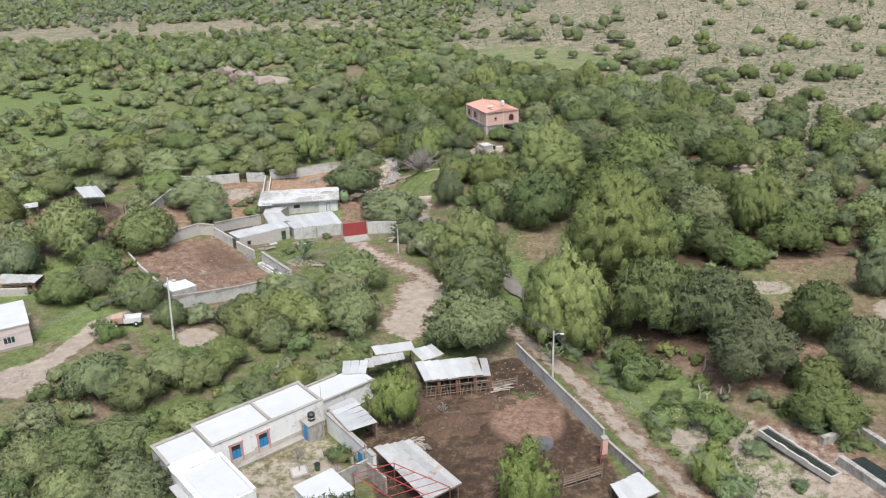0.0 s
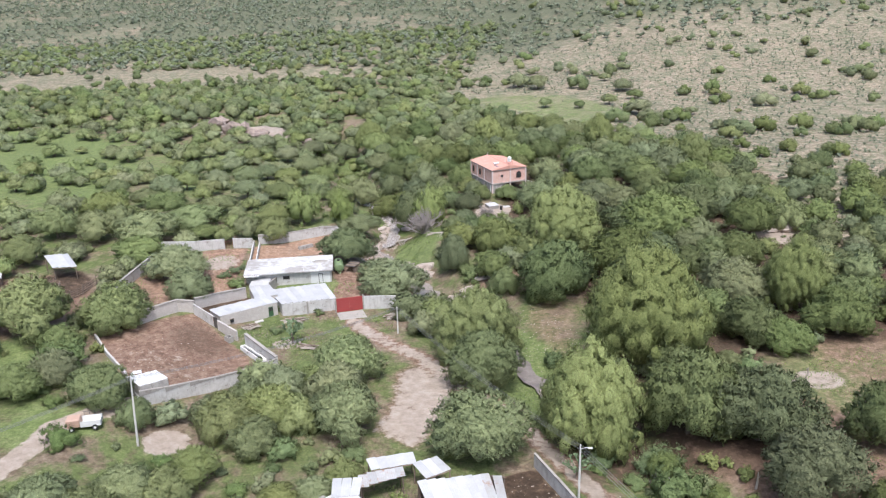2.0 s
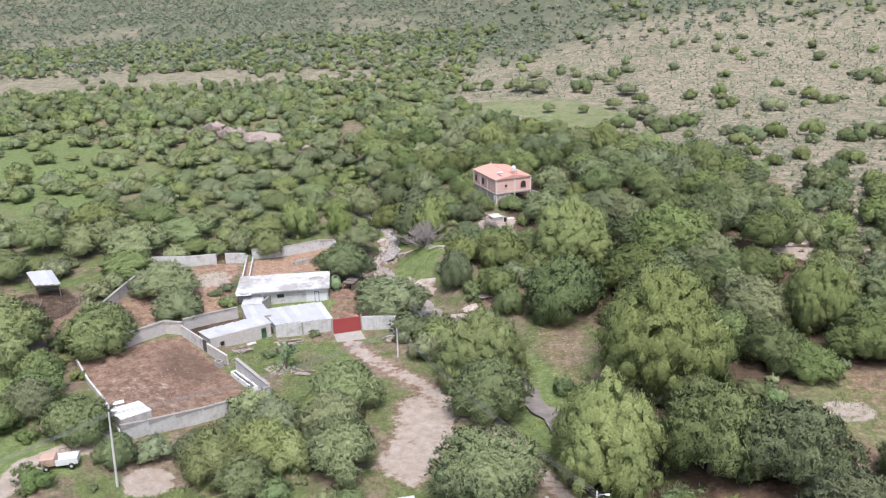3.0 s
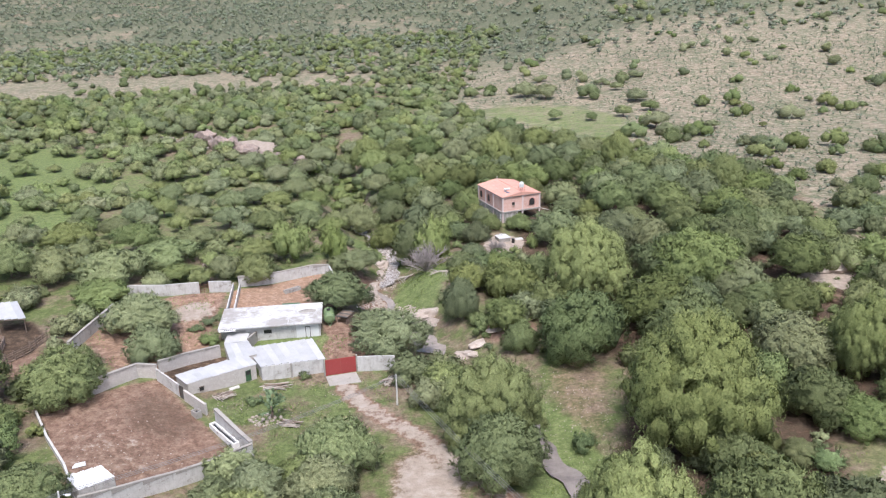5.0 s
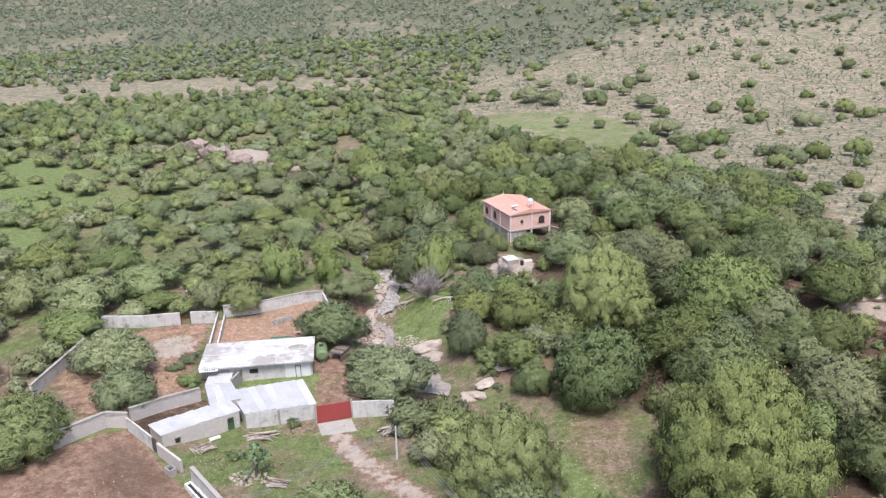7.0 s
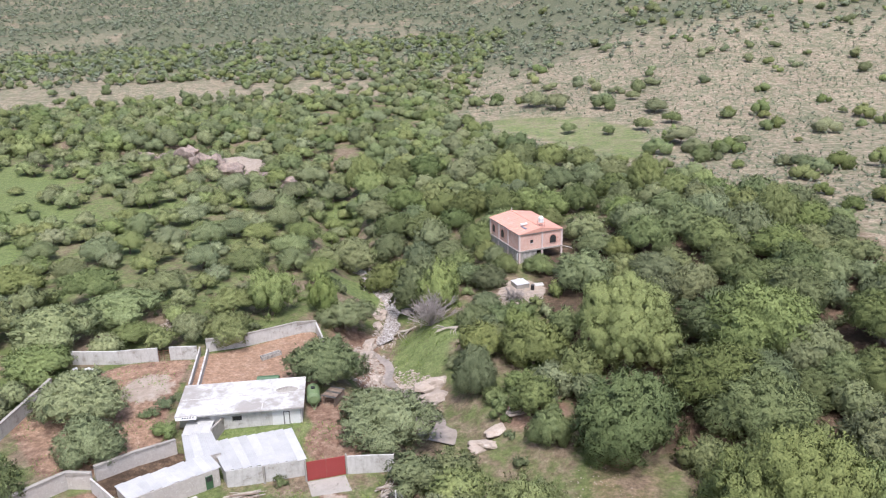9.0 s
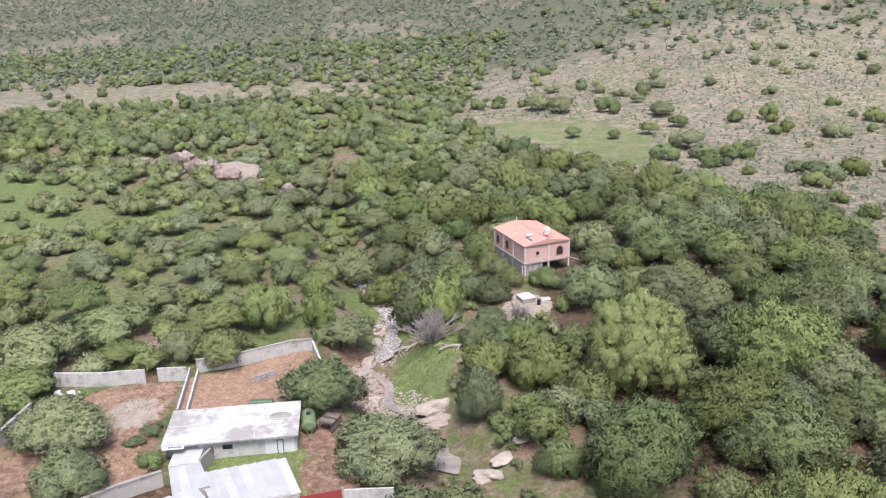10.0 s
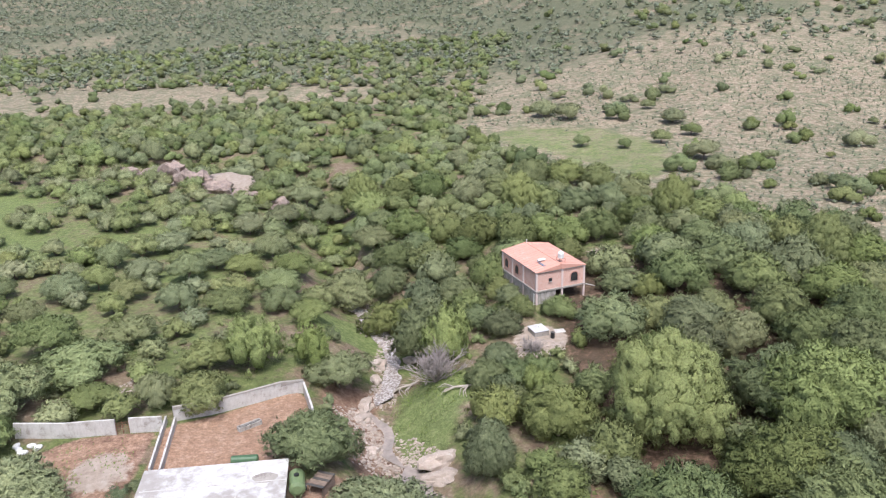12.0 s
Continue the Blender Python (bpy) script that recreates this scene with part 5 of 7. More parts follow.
sheet_house("link_shed", [(-33.5, 145.9), (-30.5, 146.8), (-30.3, 150.6), (-33.6, 150.3)], [-0.9, -0.9, -0.55, -0.55], -2.6, PALE, "narrow grey shed with a galvanised roof", seed=5)
sheet_house("link_shed", [(-31.5, 140.8), (-28.0, 142.3), (-30.5, 147.0), (-33.5, 146.0)], [-1.0, -1.05, -0.95, -0.95], -3.0, RUBBLE, "small rubble shed with a galvanised roof", seed=6)
b = thing("parapet", -30.3, 146.8, -1.0, 73, "low concrete parapet beside a tin roof", "parapet", kind="structure")
part("wall_bay", box(0, 4.2, -0.25, 0, -1.6, 0.45), CONCRETE, b)


def red_gate():
    a = math.degrees(math.atan2(1.1, 4.3))
    g = thing("gate", -18.2, 140.35, -3.85, a, "wide red sheet-metal gate with a concrete ramp before it", "gate")
    for i in range(2):
        leaf = part("gate_leaf", box(0.12 + i * 2.16, 2.26 + i * 2.16, -0.03, 0.03, 0.12, 2.55, 0.01), GATERED, g)
        for j in range(9):
            part("rib", box(0.22 + i * 2.16 + j * 0.235, 0.25 + i * 2.16 + j * 0.235, -0.05, -0.032, 0.16, 2.5), GATERED, leaf)
    for x in (-0.12, 4.46):
        part("gate_post", box(x, x + 0.2, -0.12, 0.16, -0.4, 2.75, 0.02), CONCRETE, g)
    return g


red_gate()
bm = prism([(-18.1, 140.1), (-13.95, 141.15), (-12.95, 138.5), (-17.25, 137.6)], -4.6, 0, tops=[-3.70, -3.65, -3.86, -3.87])
solid("ramp", bm, CONCRETE, "pale concrete ramp before a red gate", "ramp", kind="structure")
wall_run("wall_east", [(-13.7, 141.5), (-8.4, 142.0)], 2.3, 0.2, PALE, "grey concrete block wall beside a red gate", cap=False)
# yard walls
wall_run("wall_north", [(-54.0, 165.0), (-41.9, 164.6)], 2.0, 0.25, PALE, "whitewashed yard wall", cap=False)
wall_run("wall_north", [(-40.4, 164.9), (-36.8, 165.7)], 2.0, 0.25, PALE, "whitewashed yard wall", cap=False)
wall_run("wall_north", [(-36.2, 168.0), (-29.9, 172.2), (-21.8, 176.6)], 1.9, 0.25, PALE, "whitewashed clay yard wall", cap=True)
wall_run("wall_creek", [(-21.8, 176.6), (-17.8, 163.9)], 1.7, 0.25, PALE, "weathered white wall above the creek", cap=False)
wall_run("feed_channel_wall", [(-37.0, 167.6), (-35.6, 157.0)], 0.9, 0.22, PALE, "low concrete wall of a feed channel", cap=False)
wall_run("feed_channel_wall", [(-35.9, 167.6), (-34.5, 157.0)], 0.9, 0.22, PALE, "low concrete wall of a feed channel", cap=False)
g = thing("yard_gate", -41.85, 164.65, None, 12, "rusty pipe gate in a white wall", "gate")
for i in range(5):
    part("rail", tube([(0, 0, 0.25 + i * 0.3), (1.4, 0, 0.25 + i * 0.3)], [0.025, 0.025], 5), RUST, g)
for x in (0, 0.7, 1.4):
    part("post", tube([(x, 0, -0.2), (x, 0, 1.6)], [0.035, 0.035], 5), RUST, g)
wall_run("wall_west", [(-55.0, 143.5), (-53.6, 157.5)], 1.8, 0.3, PALE, "grey block wall with a white coping running through trees", cap=True)
wall_run("pen_wall", [(-47.0, 131.2), (-42.7, 136.2), (-40.2, 136.6)], 2.0, 0.35, RUBBLE, "rubble and block wall of a dirt pen", cap=True)
wall_run("pen_wall", [(-40.1, 136.0), (-36.3, 133.1)], 1.8, 0.2, PALE, "grey block wall of a dirt pen", cap=False)
wall_run("pen_wall", [(-35.5, 132.4), (-32.0, 129.6)], 1.6, 0.3, RUBBLE, "rubble wall of a dirt pen", cap=False)
wall_run("pen_wall", [(-30.2, 127.5), (-24.3, 120.4)], 2.3, 0.35, PALE, "cracked whitewashed wall of a dirt pen", cap=True)
wall_run("pen_wall", [(-24.3, 120.4), (-28.5, 116.5), (-34.2, 112.2), (-39.2, 107.8)], 2.0, 0.25, PALE, "grey block wall of a dirt pen", cap=True)
wall_run("pen_kerb", [(-39.2, 107.8), (-43.6, 114.8), (-48.0, 120.5), (-52.0, 126.5)], 0.7, 0.25, PALE, "low grey wall edging a dirt pen", cap=False)
wall_run("back_wall", [(-40.5, 138.0), (-37.4, 141.6), (-33.8, 144.6)], 1.8, 0.3, RUBBLE, "rough rubble wall behind the stable", cap=True)
g = thing("pen_gate", -40.2, 136.3, None, -40, "green iron gate of a pen", "gate")
for i in range(4):
    part("rail", tube([(-0.6, 0, 0.3 + i * 0.35), (0.5, 0, 0.3 + i * 0.35)], [0.03, 0.03], 5), GREENTANK, g)
for x in (-0.6, 0.5):
    part("post", tube([(x, 0, -0.2), (x, 0, 1.6)], [0.05, 0.05], 5), GREENTANK, g)
g = thing("pen_door", -36.25, 132.95, None, -38, "dark iron door at the end of a stable", "door")
part("door_leaf", box(0, 0.8, -0.03, 0.03, 0, 1.8), IRON, g)
part("hinge", box(-0.06, 0.0, -0.05, 0.05, 0.2, 1.7), RUST, g)


def trough(x, y, rz, L, W, H, material=CONCRETE, label="concrete drinking trough", z=None, water=False):
    t = thing("trough", x, y, z, rz, label, "trough")
    for y0 in (0, W - 0.15):
        for i in range(max(1, int(L / 0.9))):
            n = max(1, int(L / 0.9))
            j = 0.05 * math.sin(i * 2.3 + y0 * 5) if n > 5 else 0.0
            part("side", box(L * i / n, L * (i + 1) / n - 0.004, y0 - abs(j), y0 + 0.15 + abs(j), -0.2, H + j, 0.03), material, t)
    part("end_wall", box(0, 0.15, 0.15, W - 0.15, -0.2, H - 0.01), material, t)
    part("end_wall", box(L - 0.15, L, 0.15, W - 0.15, -0.2, H - 0.01), material, t)
    part("floor_slab", box(0.15, L - 0.15, 0.15, W - 0.15, -0.2, 0.12), material, t)
    # pond water where asked for, otherwise a near-black block of the same height
    part("water_or_dark", box(0.16, L - 0.16, 0.16, W - 0.16, 0.12, H * 0.55), POND if water else DARK, t)
    return t


trough(-33.9, 129.2, -42, 1.2, 0.9, 0.75, label="square concrete drinking trough by a pen wall")
trough(-31.0, 126.8, -50, 6.4, 0.8, 0.6, PLASTER, "long white feeding trough along a pen wall")
trough(-28.0, 166.4, 38, 3.0, 0.8, 0.55, BLOCK, "weathered grey feed trough on clay")
t = thing("water_tank", -27.4, 159.6, None, 4, "dark green water tank lying on its side", "tank")
bm = tube([(0, 0, 0.55), (0.1, 0, 0.55), (2.9, 0, 0.55), (3.0, 0, 0.55)], [0.42, 0.55, 0.55, 0.42], 14)
part("drum", bm, GREENTANK, t)
for x in (0.5, 2.4):
    part("cradle", box(x, x + 0.15, -0.5, 0.5, -0.1, 0.12), CONCRETE, t)
b = thing("board_shelter", -16.4, 153.4, None, 68, "low shelter of grey boards and dark sheets beside the house", "shelter")
for x in (0.0, 2.4):
    for y in (0.0, 1.5):
        part("post", tube([(x, y, -0.3), (x, y, 1.3)], [0.06, 0.05], 6), WOOD, b)
for i in range(7):
    part("board", box(-0.2 + 0.4 * i, 0.16 + 0.4 * i, -0.25 + 0.05 * (i % 3), 1.8 - 0.06 * (i % 2), 1.3 + 0.012 * (i % 2), 1.34 + 0.012 * (i % 2)), WOOD if i % 3 else IRON, b)
for i in range(4):
    part("side_board", box(-0.05, 2.5, -0.12, -0.08, 0.1 + 0.28 * i, 0.32 + 0.28 * i), WOOD, b)
# green two-wheeled tank trailer
t = thing("tank_trailer", -18.9, 153.0, None, 100, "round green water trailer beside the house", "trailer")
part("tank_body", tube([(-0.2, 0, 1.3), (0, 0, 1.3), (2.6, 0, 1.3), (2.9, 0, 1.3)], [0.5, 0.85, 0.85, 0.5], 16), OLIVE, t)
part("hatch", tube([(1.3, 0, 2.1), (1.3, 0, 2.3)], [0.28, 0.28], 12), BLACKTANK, t)
part("drawbar", tube([(-1.4, 0, 0.6), (0.3, 0.5, 0.7)], [0.05, 0.05], 5), OLIVE, t)
part("drawbar", tube([(-1.4, 0, 0.6), (0.3, -0.5, 0.7)], [0.05, 0.05], 5), OLIVE, t)
for y in (-0.95, 0.75):
    wh = part("wheel", tube([(1.6, y, 0.4), (1.6, y + 0.2, 0.4)], [0.42, 0.42], 16), BLACKTANK, t)
    part("rim", tube([(1.6, y - 0.01, 0.4), (1.6, y + 0.21, 0.4)], [0.2, 0.2], 12), WHITEMETAL, wh)


def log_pile(x, y, rz, n, L, seed, label, spread=0.9, name="log_pile"):
    rng = random.Random(seed)
    t = thing(name, x, y, None, rz, label, "wood pile")
    for i in range(n):
        a, dx, dy = rng.uniform(-0.35, 0.35), rng.uniform(-.4, .4), rng.uniform(-spread, spread)
        r, l, z = rng.uniform(0.04, 0.11), L * rng.uniform(0.5, 1.0), 0.1 + 0.45 * rng.random() * (1 - abs(dy) / (spread + .3))
        c, s = math.cos(a) * l / 2, math.sin(a) * l / 2
        part("log", tube([(dx - c, dy - s, z), (dx, dy + rng.uniform(-.08, .08), z + 0.05), (dx + c, dy + s, z + rng.uniform(-.05, .1))], [r, r * .9, r * .6], 5), BRANCH if i % 3 else WOOD, t)
    return t


log_pile(-30.8, 134.6, 30, 22, 2.6, 1, "heap of grey firewood against a stable wall")
log_pile(-24.6, 137.6, 8, 20, 4.2, 2, "long heap of cut branches below a wall")
log_pile(-21.2, 127.6, -15, 18, 2.8, 3, "heap of old timber and branches on grass")
log_pile(-8.6, 138.4, 60, 22, 2.2, 4, "heap of brush and roots by a wall")
log_pile(-3.0, 74.6, -50, 22, 2.0, 5, "tangle of dry roots on manure")


def rock(name, x, y, sx, sy, sz, seed, label, material=ROCK, rz=0, sub=3, rough=0.28, parent=None, category="rock", group=""):
    bm = bmesh.new()
    bmesh.ops.create_icosphere(bm, subdivisions=sub, radius=1)
    for v in bm.verts:
        k = noise.noise(v.co * 1.3 + Vector((seed * 3.1, seed * 1.7, 0))) * rough * 2 + noise.noise(v.co * 3.6 + Vector((0, seed, 2))) * rough * 0.7
        v.co *= 1 + k
        v.co.z = round(v.co.z * 2.6) / 2.6 * 0.5 + v.co.z * 0.5
        v.co.x, v.co.y, v.co.z = v.co.x * sx, v.co.y * sy, v.co.z * sz
    return solid(name, bm, material, label, category, group, "", pose(x, y, gz(x, y) + sz * 0.15, 0, 0, rz))


rock("boulder", -3.9, 166.2, 2.9, 1.5, 1.1, 1, "large pale boulder at the edge of a creek pool", rz=25, group="creek boulders")
rock("boulder", -3.9, 163.2, 2.4, 1.4, 0.8, 2, "pale flat boulder beside creek water", rz=10, group="creek boulders")
rock("boulder", 7.3, 154.0, 2.2, 0.9, 0.4, 3, "low pale rock ledge in brown earth", rz=15, group="creek boulders")
rock("boulder", 4.0, 151.6, 1.8, 1.0, 0.5, 4, "low pale rock in brown earth", rz=40, group="creek boulders")
rock("boulder", 2.4, 149.4, 1.9, 1.1, 0.6, 5, "pale rock near the creek", rz=0, group="creek boulders")
rock("boulder", -14.4, 180.2, 1.9, 1.1, 0.7, 6, "pale rock on the creek bank", rz=70, group="creek boulders")
rock("boulder", -14.6, 176.5, 1.6, 0.9, 0.5, 7, "pale rock on the creek bank", rz=30, group="creek boulders")
rock("boulder", -8.4, 195.6, 1.4, 1.0, 0.6, 8, "pale rock on the creek bank", rz=10, group="creek boulders")
rock("boulder", -13.6, 192.4, 1.7, 1.1, 0.8, 31, "pale rock shelf beside a stony stream", rz=60, group="creek boulders")
rock("boulder", -12.6, 169.2, 1.0, 0.7, 0.4, 32, "small pale rock on the creek bank", rz=20, group="creek boulders")
rock("boulder", -13.5, 188.2, 1.1, 0.8, 0.6, 33, "pale rock beside a stony stream", rz=120, group="creek boulders")
rock("boulder", 67.5, 171.0, 3.5, 2.2, 1.2, 9, "pale rock outcrop above the far bank", rz=30, group="creek boulders")
for i, (x, y, sx, sz) in enumerate(((-95, 318, 6, 3.4), (-86, 312, 6, 3.8), (-77, 304, 5, 3.4), (-68, 293, 5, 3.0), (-60, 286, 4, 2.4), (-51, 279, 4, 2.0), (-44, 271, 3.5, 1.8))):
    rock("cut_bank", x, y, sx, 3.2, sz, 20 + i, "eroded pinkish earth bank of a dry gully", CLIFFROCK, rz=-22, rough=0.35, category="bank", group="gully banks")


def stones(name, spots, n, size, seed, label, material=ROCK):
    """Loose stones that lie in patches: one sheet of rubble."""
    rng = random.Random(seed)
    bm = bmesh.new()
    for i in range(n):
        cx, cy, rx, ry = spots[i % len(spots)]
        a, k = rng.uniform(0, 6.283), math.sqrt(rng.random())
        x, y = cx + rx * k * math.cos(a), cy + ry * k * math.sin(a)
        s = size * rng.uniform(0.35, 1.0) ** 1.5
        z = gz(x, y)
        top = [bm.verts.new((x + s * rng.uniform(.5, .9) * math.cos(t), y + s * rng.uniform(.5, .9) * math.sin(t), z + s * rng.uniform(.25, .5))) for t in (0.3, 1.8, 3.4, 5.0)]
        low = [bm.verts.new((v.co.x + (v.co.x - x) * 0.4, v.co.y + (v.co.y - y) * 0.4, z - 0.1)) for v in top]
        bm.faces.new(top)
        for j in range(4):
            bm.faces.new((low[j], low[(j + 1) % 4], top[(j + 1) % 4], top[j]))
    return solid(name, bm, material, label, "stones", kind="stuff")


stones("creek_stones", [(-14.5, 168, 3.5, 6), (-8.6, 170, 2.5, 3), (-12.2, 184, 2.0, 4), (-8, 160, 3, 4), (-12.5, 197, 1.6, 7), (-16.5, 211, 1.5, 8), (10.0, 188, 4.5, 2.6), (10.5, 187.5, 4, 2.6), (-12.5, 172, 3.0, 6), (-11.0, 166, 3.0, 4), (-6.5, 167.5, 2.5, 2.5), (-15.5, 176, 3.5, 3)], 2200, 0.34, 11, "pale loose stones along the creek")
stones("rubble_stones", [(-44.4, 176.5, 1.8, 3.2), (-52, 88, 4, 2), (-24.5, 129, 2.2, 1.6)], 260, 0.35, 12, "heaps of pale rubble in grass")
stones("track_stones", [(24, 83, 4, 4), (34, 70, 9, 8), (17, 85, 2, 6), (27, 78, 5, 3), (8, 88, 5, 5), (-40, 120, 8, 8), (-17, 130, 8, 6), (14, 134, 5, 8), (16, 128, 5, 9), (-28, 131, 5, 4)], 1300, 0.13, 13, "small pale stones strewn over dirt")


def dead_branch(x, y, rz, label, seed, s=1.0):
    rng = random.Random(seed)
    bm = bmesh.new()
    main = [(-2.4 * s, 0, 0.2), (-1 * s, 0.4 * s, 0.45), (0.6 * s, 0.2 * s, 0.5), (2.6 * s, 0.9 * s, 0.35)]
    tube(main, [0.09 * s, 0.14 * s, 0.16 * s, 0.12 * s], 6, bm)
    for i in range(6):
        p = main[1 + i % 2]
        a = rng.uniform(2.2, 4.6)
        q = (p[0] + math.cos(a) * 1.3 * s, p[1] + math.sin(a) * 1.3 * s, 0.45 + rng.uniform(-.2, .3))
        r = (q[0] + math.cos(a + .5) * 0.9 * s, q[1] + math.sin(a + .5) * 0.9 * s, 0.15)
        tube([p, q, r], [0.08 * s, 0.06 * s, 0.02 * s], 5, bm)
    return solid("fallen_branch", bm, BRANCH, label, "branch", m=pose(x, y, gz(x, y), 0, 0, rz))


dead_branch(-0.8, 178.2, 12, "bleached fallen branch lying on grass", 1, 1.1)
dead_branch(-8.6, 186.4, 32, "bleached fallen log across the creek bank", 2, 1.2)
dead_branch(3.5, 181.5, 200, "bleached fallen branch below bushes", 3, 0.8)


def pad_mesh():
    """One flat oval pad, its foot at the origin."""
    bm = bmesh.new()
    bmesh.ops.create_icosphere(bm, subdivisions=1, radius=1)
    for v in bm.verts:
        v.co = Vector((v.co.x * (0.8 + 0.2 * v.co.z), v.co.y * 0.2, v.co.z + 1))
    me = bpy.data.meshes.new("pad")
    bm.to_mesh(me)
    bm.free()
    me.materials.append(CACTUS)
    return me


PAD = pad_mesh()


def cactus(x, y, H, seed):
    """A tall prickly pear: woody foot, pads that grow out of pads."""
    rng = random.Random(seed)
    t = thing("cactus", x, y, None, 0, "tall spreading prickly pear cactus on stony ground", "cactus")
    part("stem", tube([(0, 0, -0.2), (0.1, 0, H * 0.25), (0, 0.1, H * 0.42)], [0.2, 0.16, 0.12], 7), WOOD, t)

    def grow(p, d, s, depth):
        side = d.cross(Vector((rng.uniform(-1, 1), rng.uniform(-1, 1), 0.1))).normalized()
        m = Matrix((d.cross(side).normalized(), side, d)).transposed().to_4x4()
        ob = new("pad", PAD)
        ob.parent = t
        ob.matrix_basis = Matrix.Translation(p) @ m @ Matrix.Scale(s, 4)
        if depth < 4:
            for i in range(rng.choice((1, 2, 2))):
                e = (d + Vector((rng.uniform(-1, 1), rng.uniform(-1, 1), rng.uniform(-0.3, 0.6))) * 0.75).normalized()
                grow(p + d * s * 1.8, e, s * rng.uniform(0.82, 1.0), depth + 1)

    for i in range(7):
        a = i * 0.9 + rng.uniform(-0.3, 0.3)
        grow(Vector((0.15 * math.cos(a), 0.15 * math.sin(a), H * rng.uniform(0.2, 0.42))), Vector((math.cos(a), math.sin(a), rng.uniform(0.5, 1.6))).normalized(), H * 0.085, 0)


log_pile(-9.2, 138.3, 20, 16, 2.2, 41, "untidy pile of brushwood beside a gate wall", 1.3)
log_pile(-31.3, 134.3, -35, 14, 1.8, 42, "broken boards and sticks before a stable", 1.0)
plant("bush", -21.2, 141.4, 1.0, 1, 1.2)
plant("bush", -27.7, 141.4, 0.8, 2, 1.6)
cactus(-23.7, 129.6, 3.9, 1)
cactus(13.6, 92.6, 3.0, 2)


# ---------------------------------------------------------------- the brick house on stilts
def arch_ring(w, h, seg=8):
    """Outline of a round-headed window, from the sill."""
    r = w / 2
    return [(-r, 0), (r, 0)] + [(r * math.cos(math.pi * i / seg), h - r + r * math.sin(math.pi * i / seg)) for i in range(seg + 1)]


def arched_window(parent, x, z, w, h, side):
    """side 'x': in the front, along x; 'y': in the flank, along y."""
    ring = arch_ring(w, h)
    bm = bmesh.new()
    put = (lambda u, v, d: (x + u, -d, z + v)) if side == "x" else (lambda u, v, d: (-d, x + u, z + v))
    f = [bm.verts.new(put(u, v, 0.012)) for u, v in ring]
    b = [bm.verts.new(put(u, v, -0.05)) for u, v in ring]
    bm.faces.new(f)
    bm.faces.new(list(reversed(b)))
    for i in range(len(f)):
        bm.faces.new((f[i], b[i], b[(i + 1) % len(f)], f[(i + 1) % len(f)]))
    bmesh.ops.recalc_face_normals(bm, faces=bm.faces[:])
    win = part("window", bm, DARK, parent, "dark round-headed window")
    bm = bmesh.new()
    out = arch_ring(w + 0.3, h + 0.15)
    o = [bm.verts.new(put(u, v, 0.05)) for u, v in out]
    i_ = [bm.verts.new(put(u, v, 0.05)) for u, v in ring]
    o2 = [bm.verts.new(put(u, v, 0.0)) for u, v in out]
    for k in range(1, len(o)):
        j = (k + 1) % len(o)
        bm.faces.new((o[k], o[j], i_[j], i_[k]))
        bm.faces.new((o2[k], o2[j], o[j], o[k]))
    bmesh.ops.recalc_face_normals(bm, faces=bm.faces[:])
    part("brick_arch", bm, TERRACOTTA, win)
    for u in (-w / 6, w / 6):
        a = put(u, 0, 0.02)
        c = put(u, h - w * 0.2, 0.02)
        part("bar", tube([a, c], [0.025, 0.025], 4), IRON, win)
    part("bar", tube([put(-w / 2, h - w / 2, 0.02), put(w / 2, h - w / 2, 0.02)], [0.025, 0.025], 4), IRON, win)


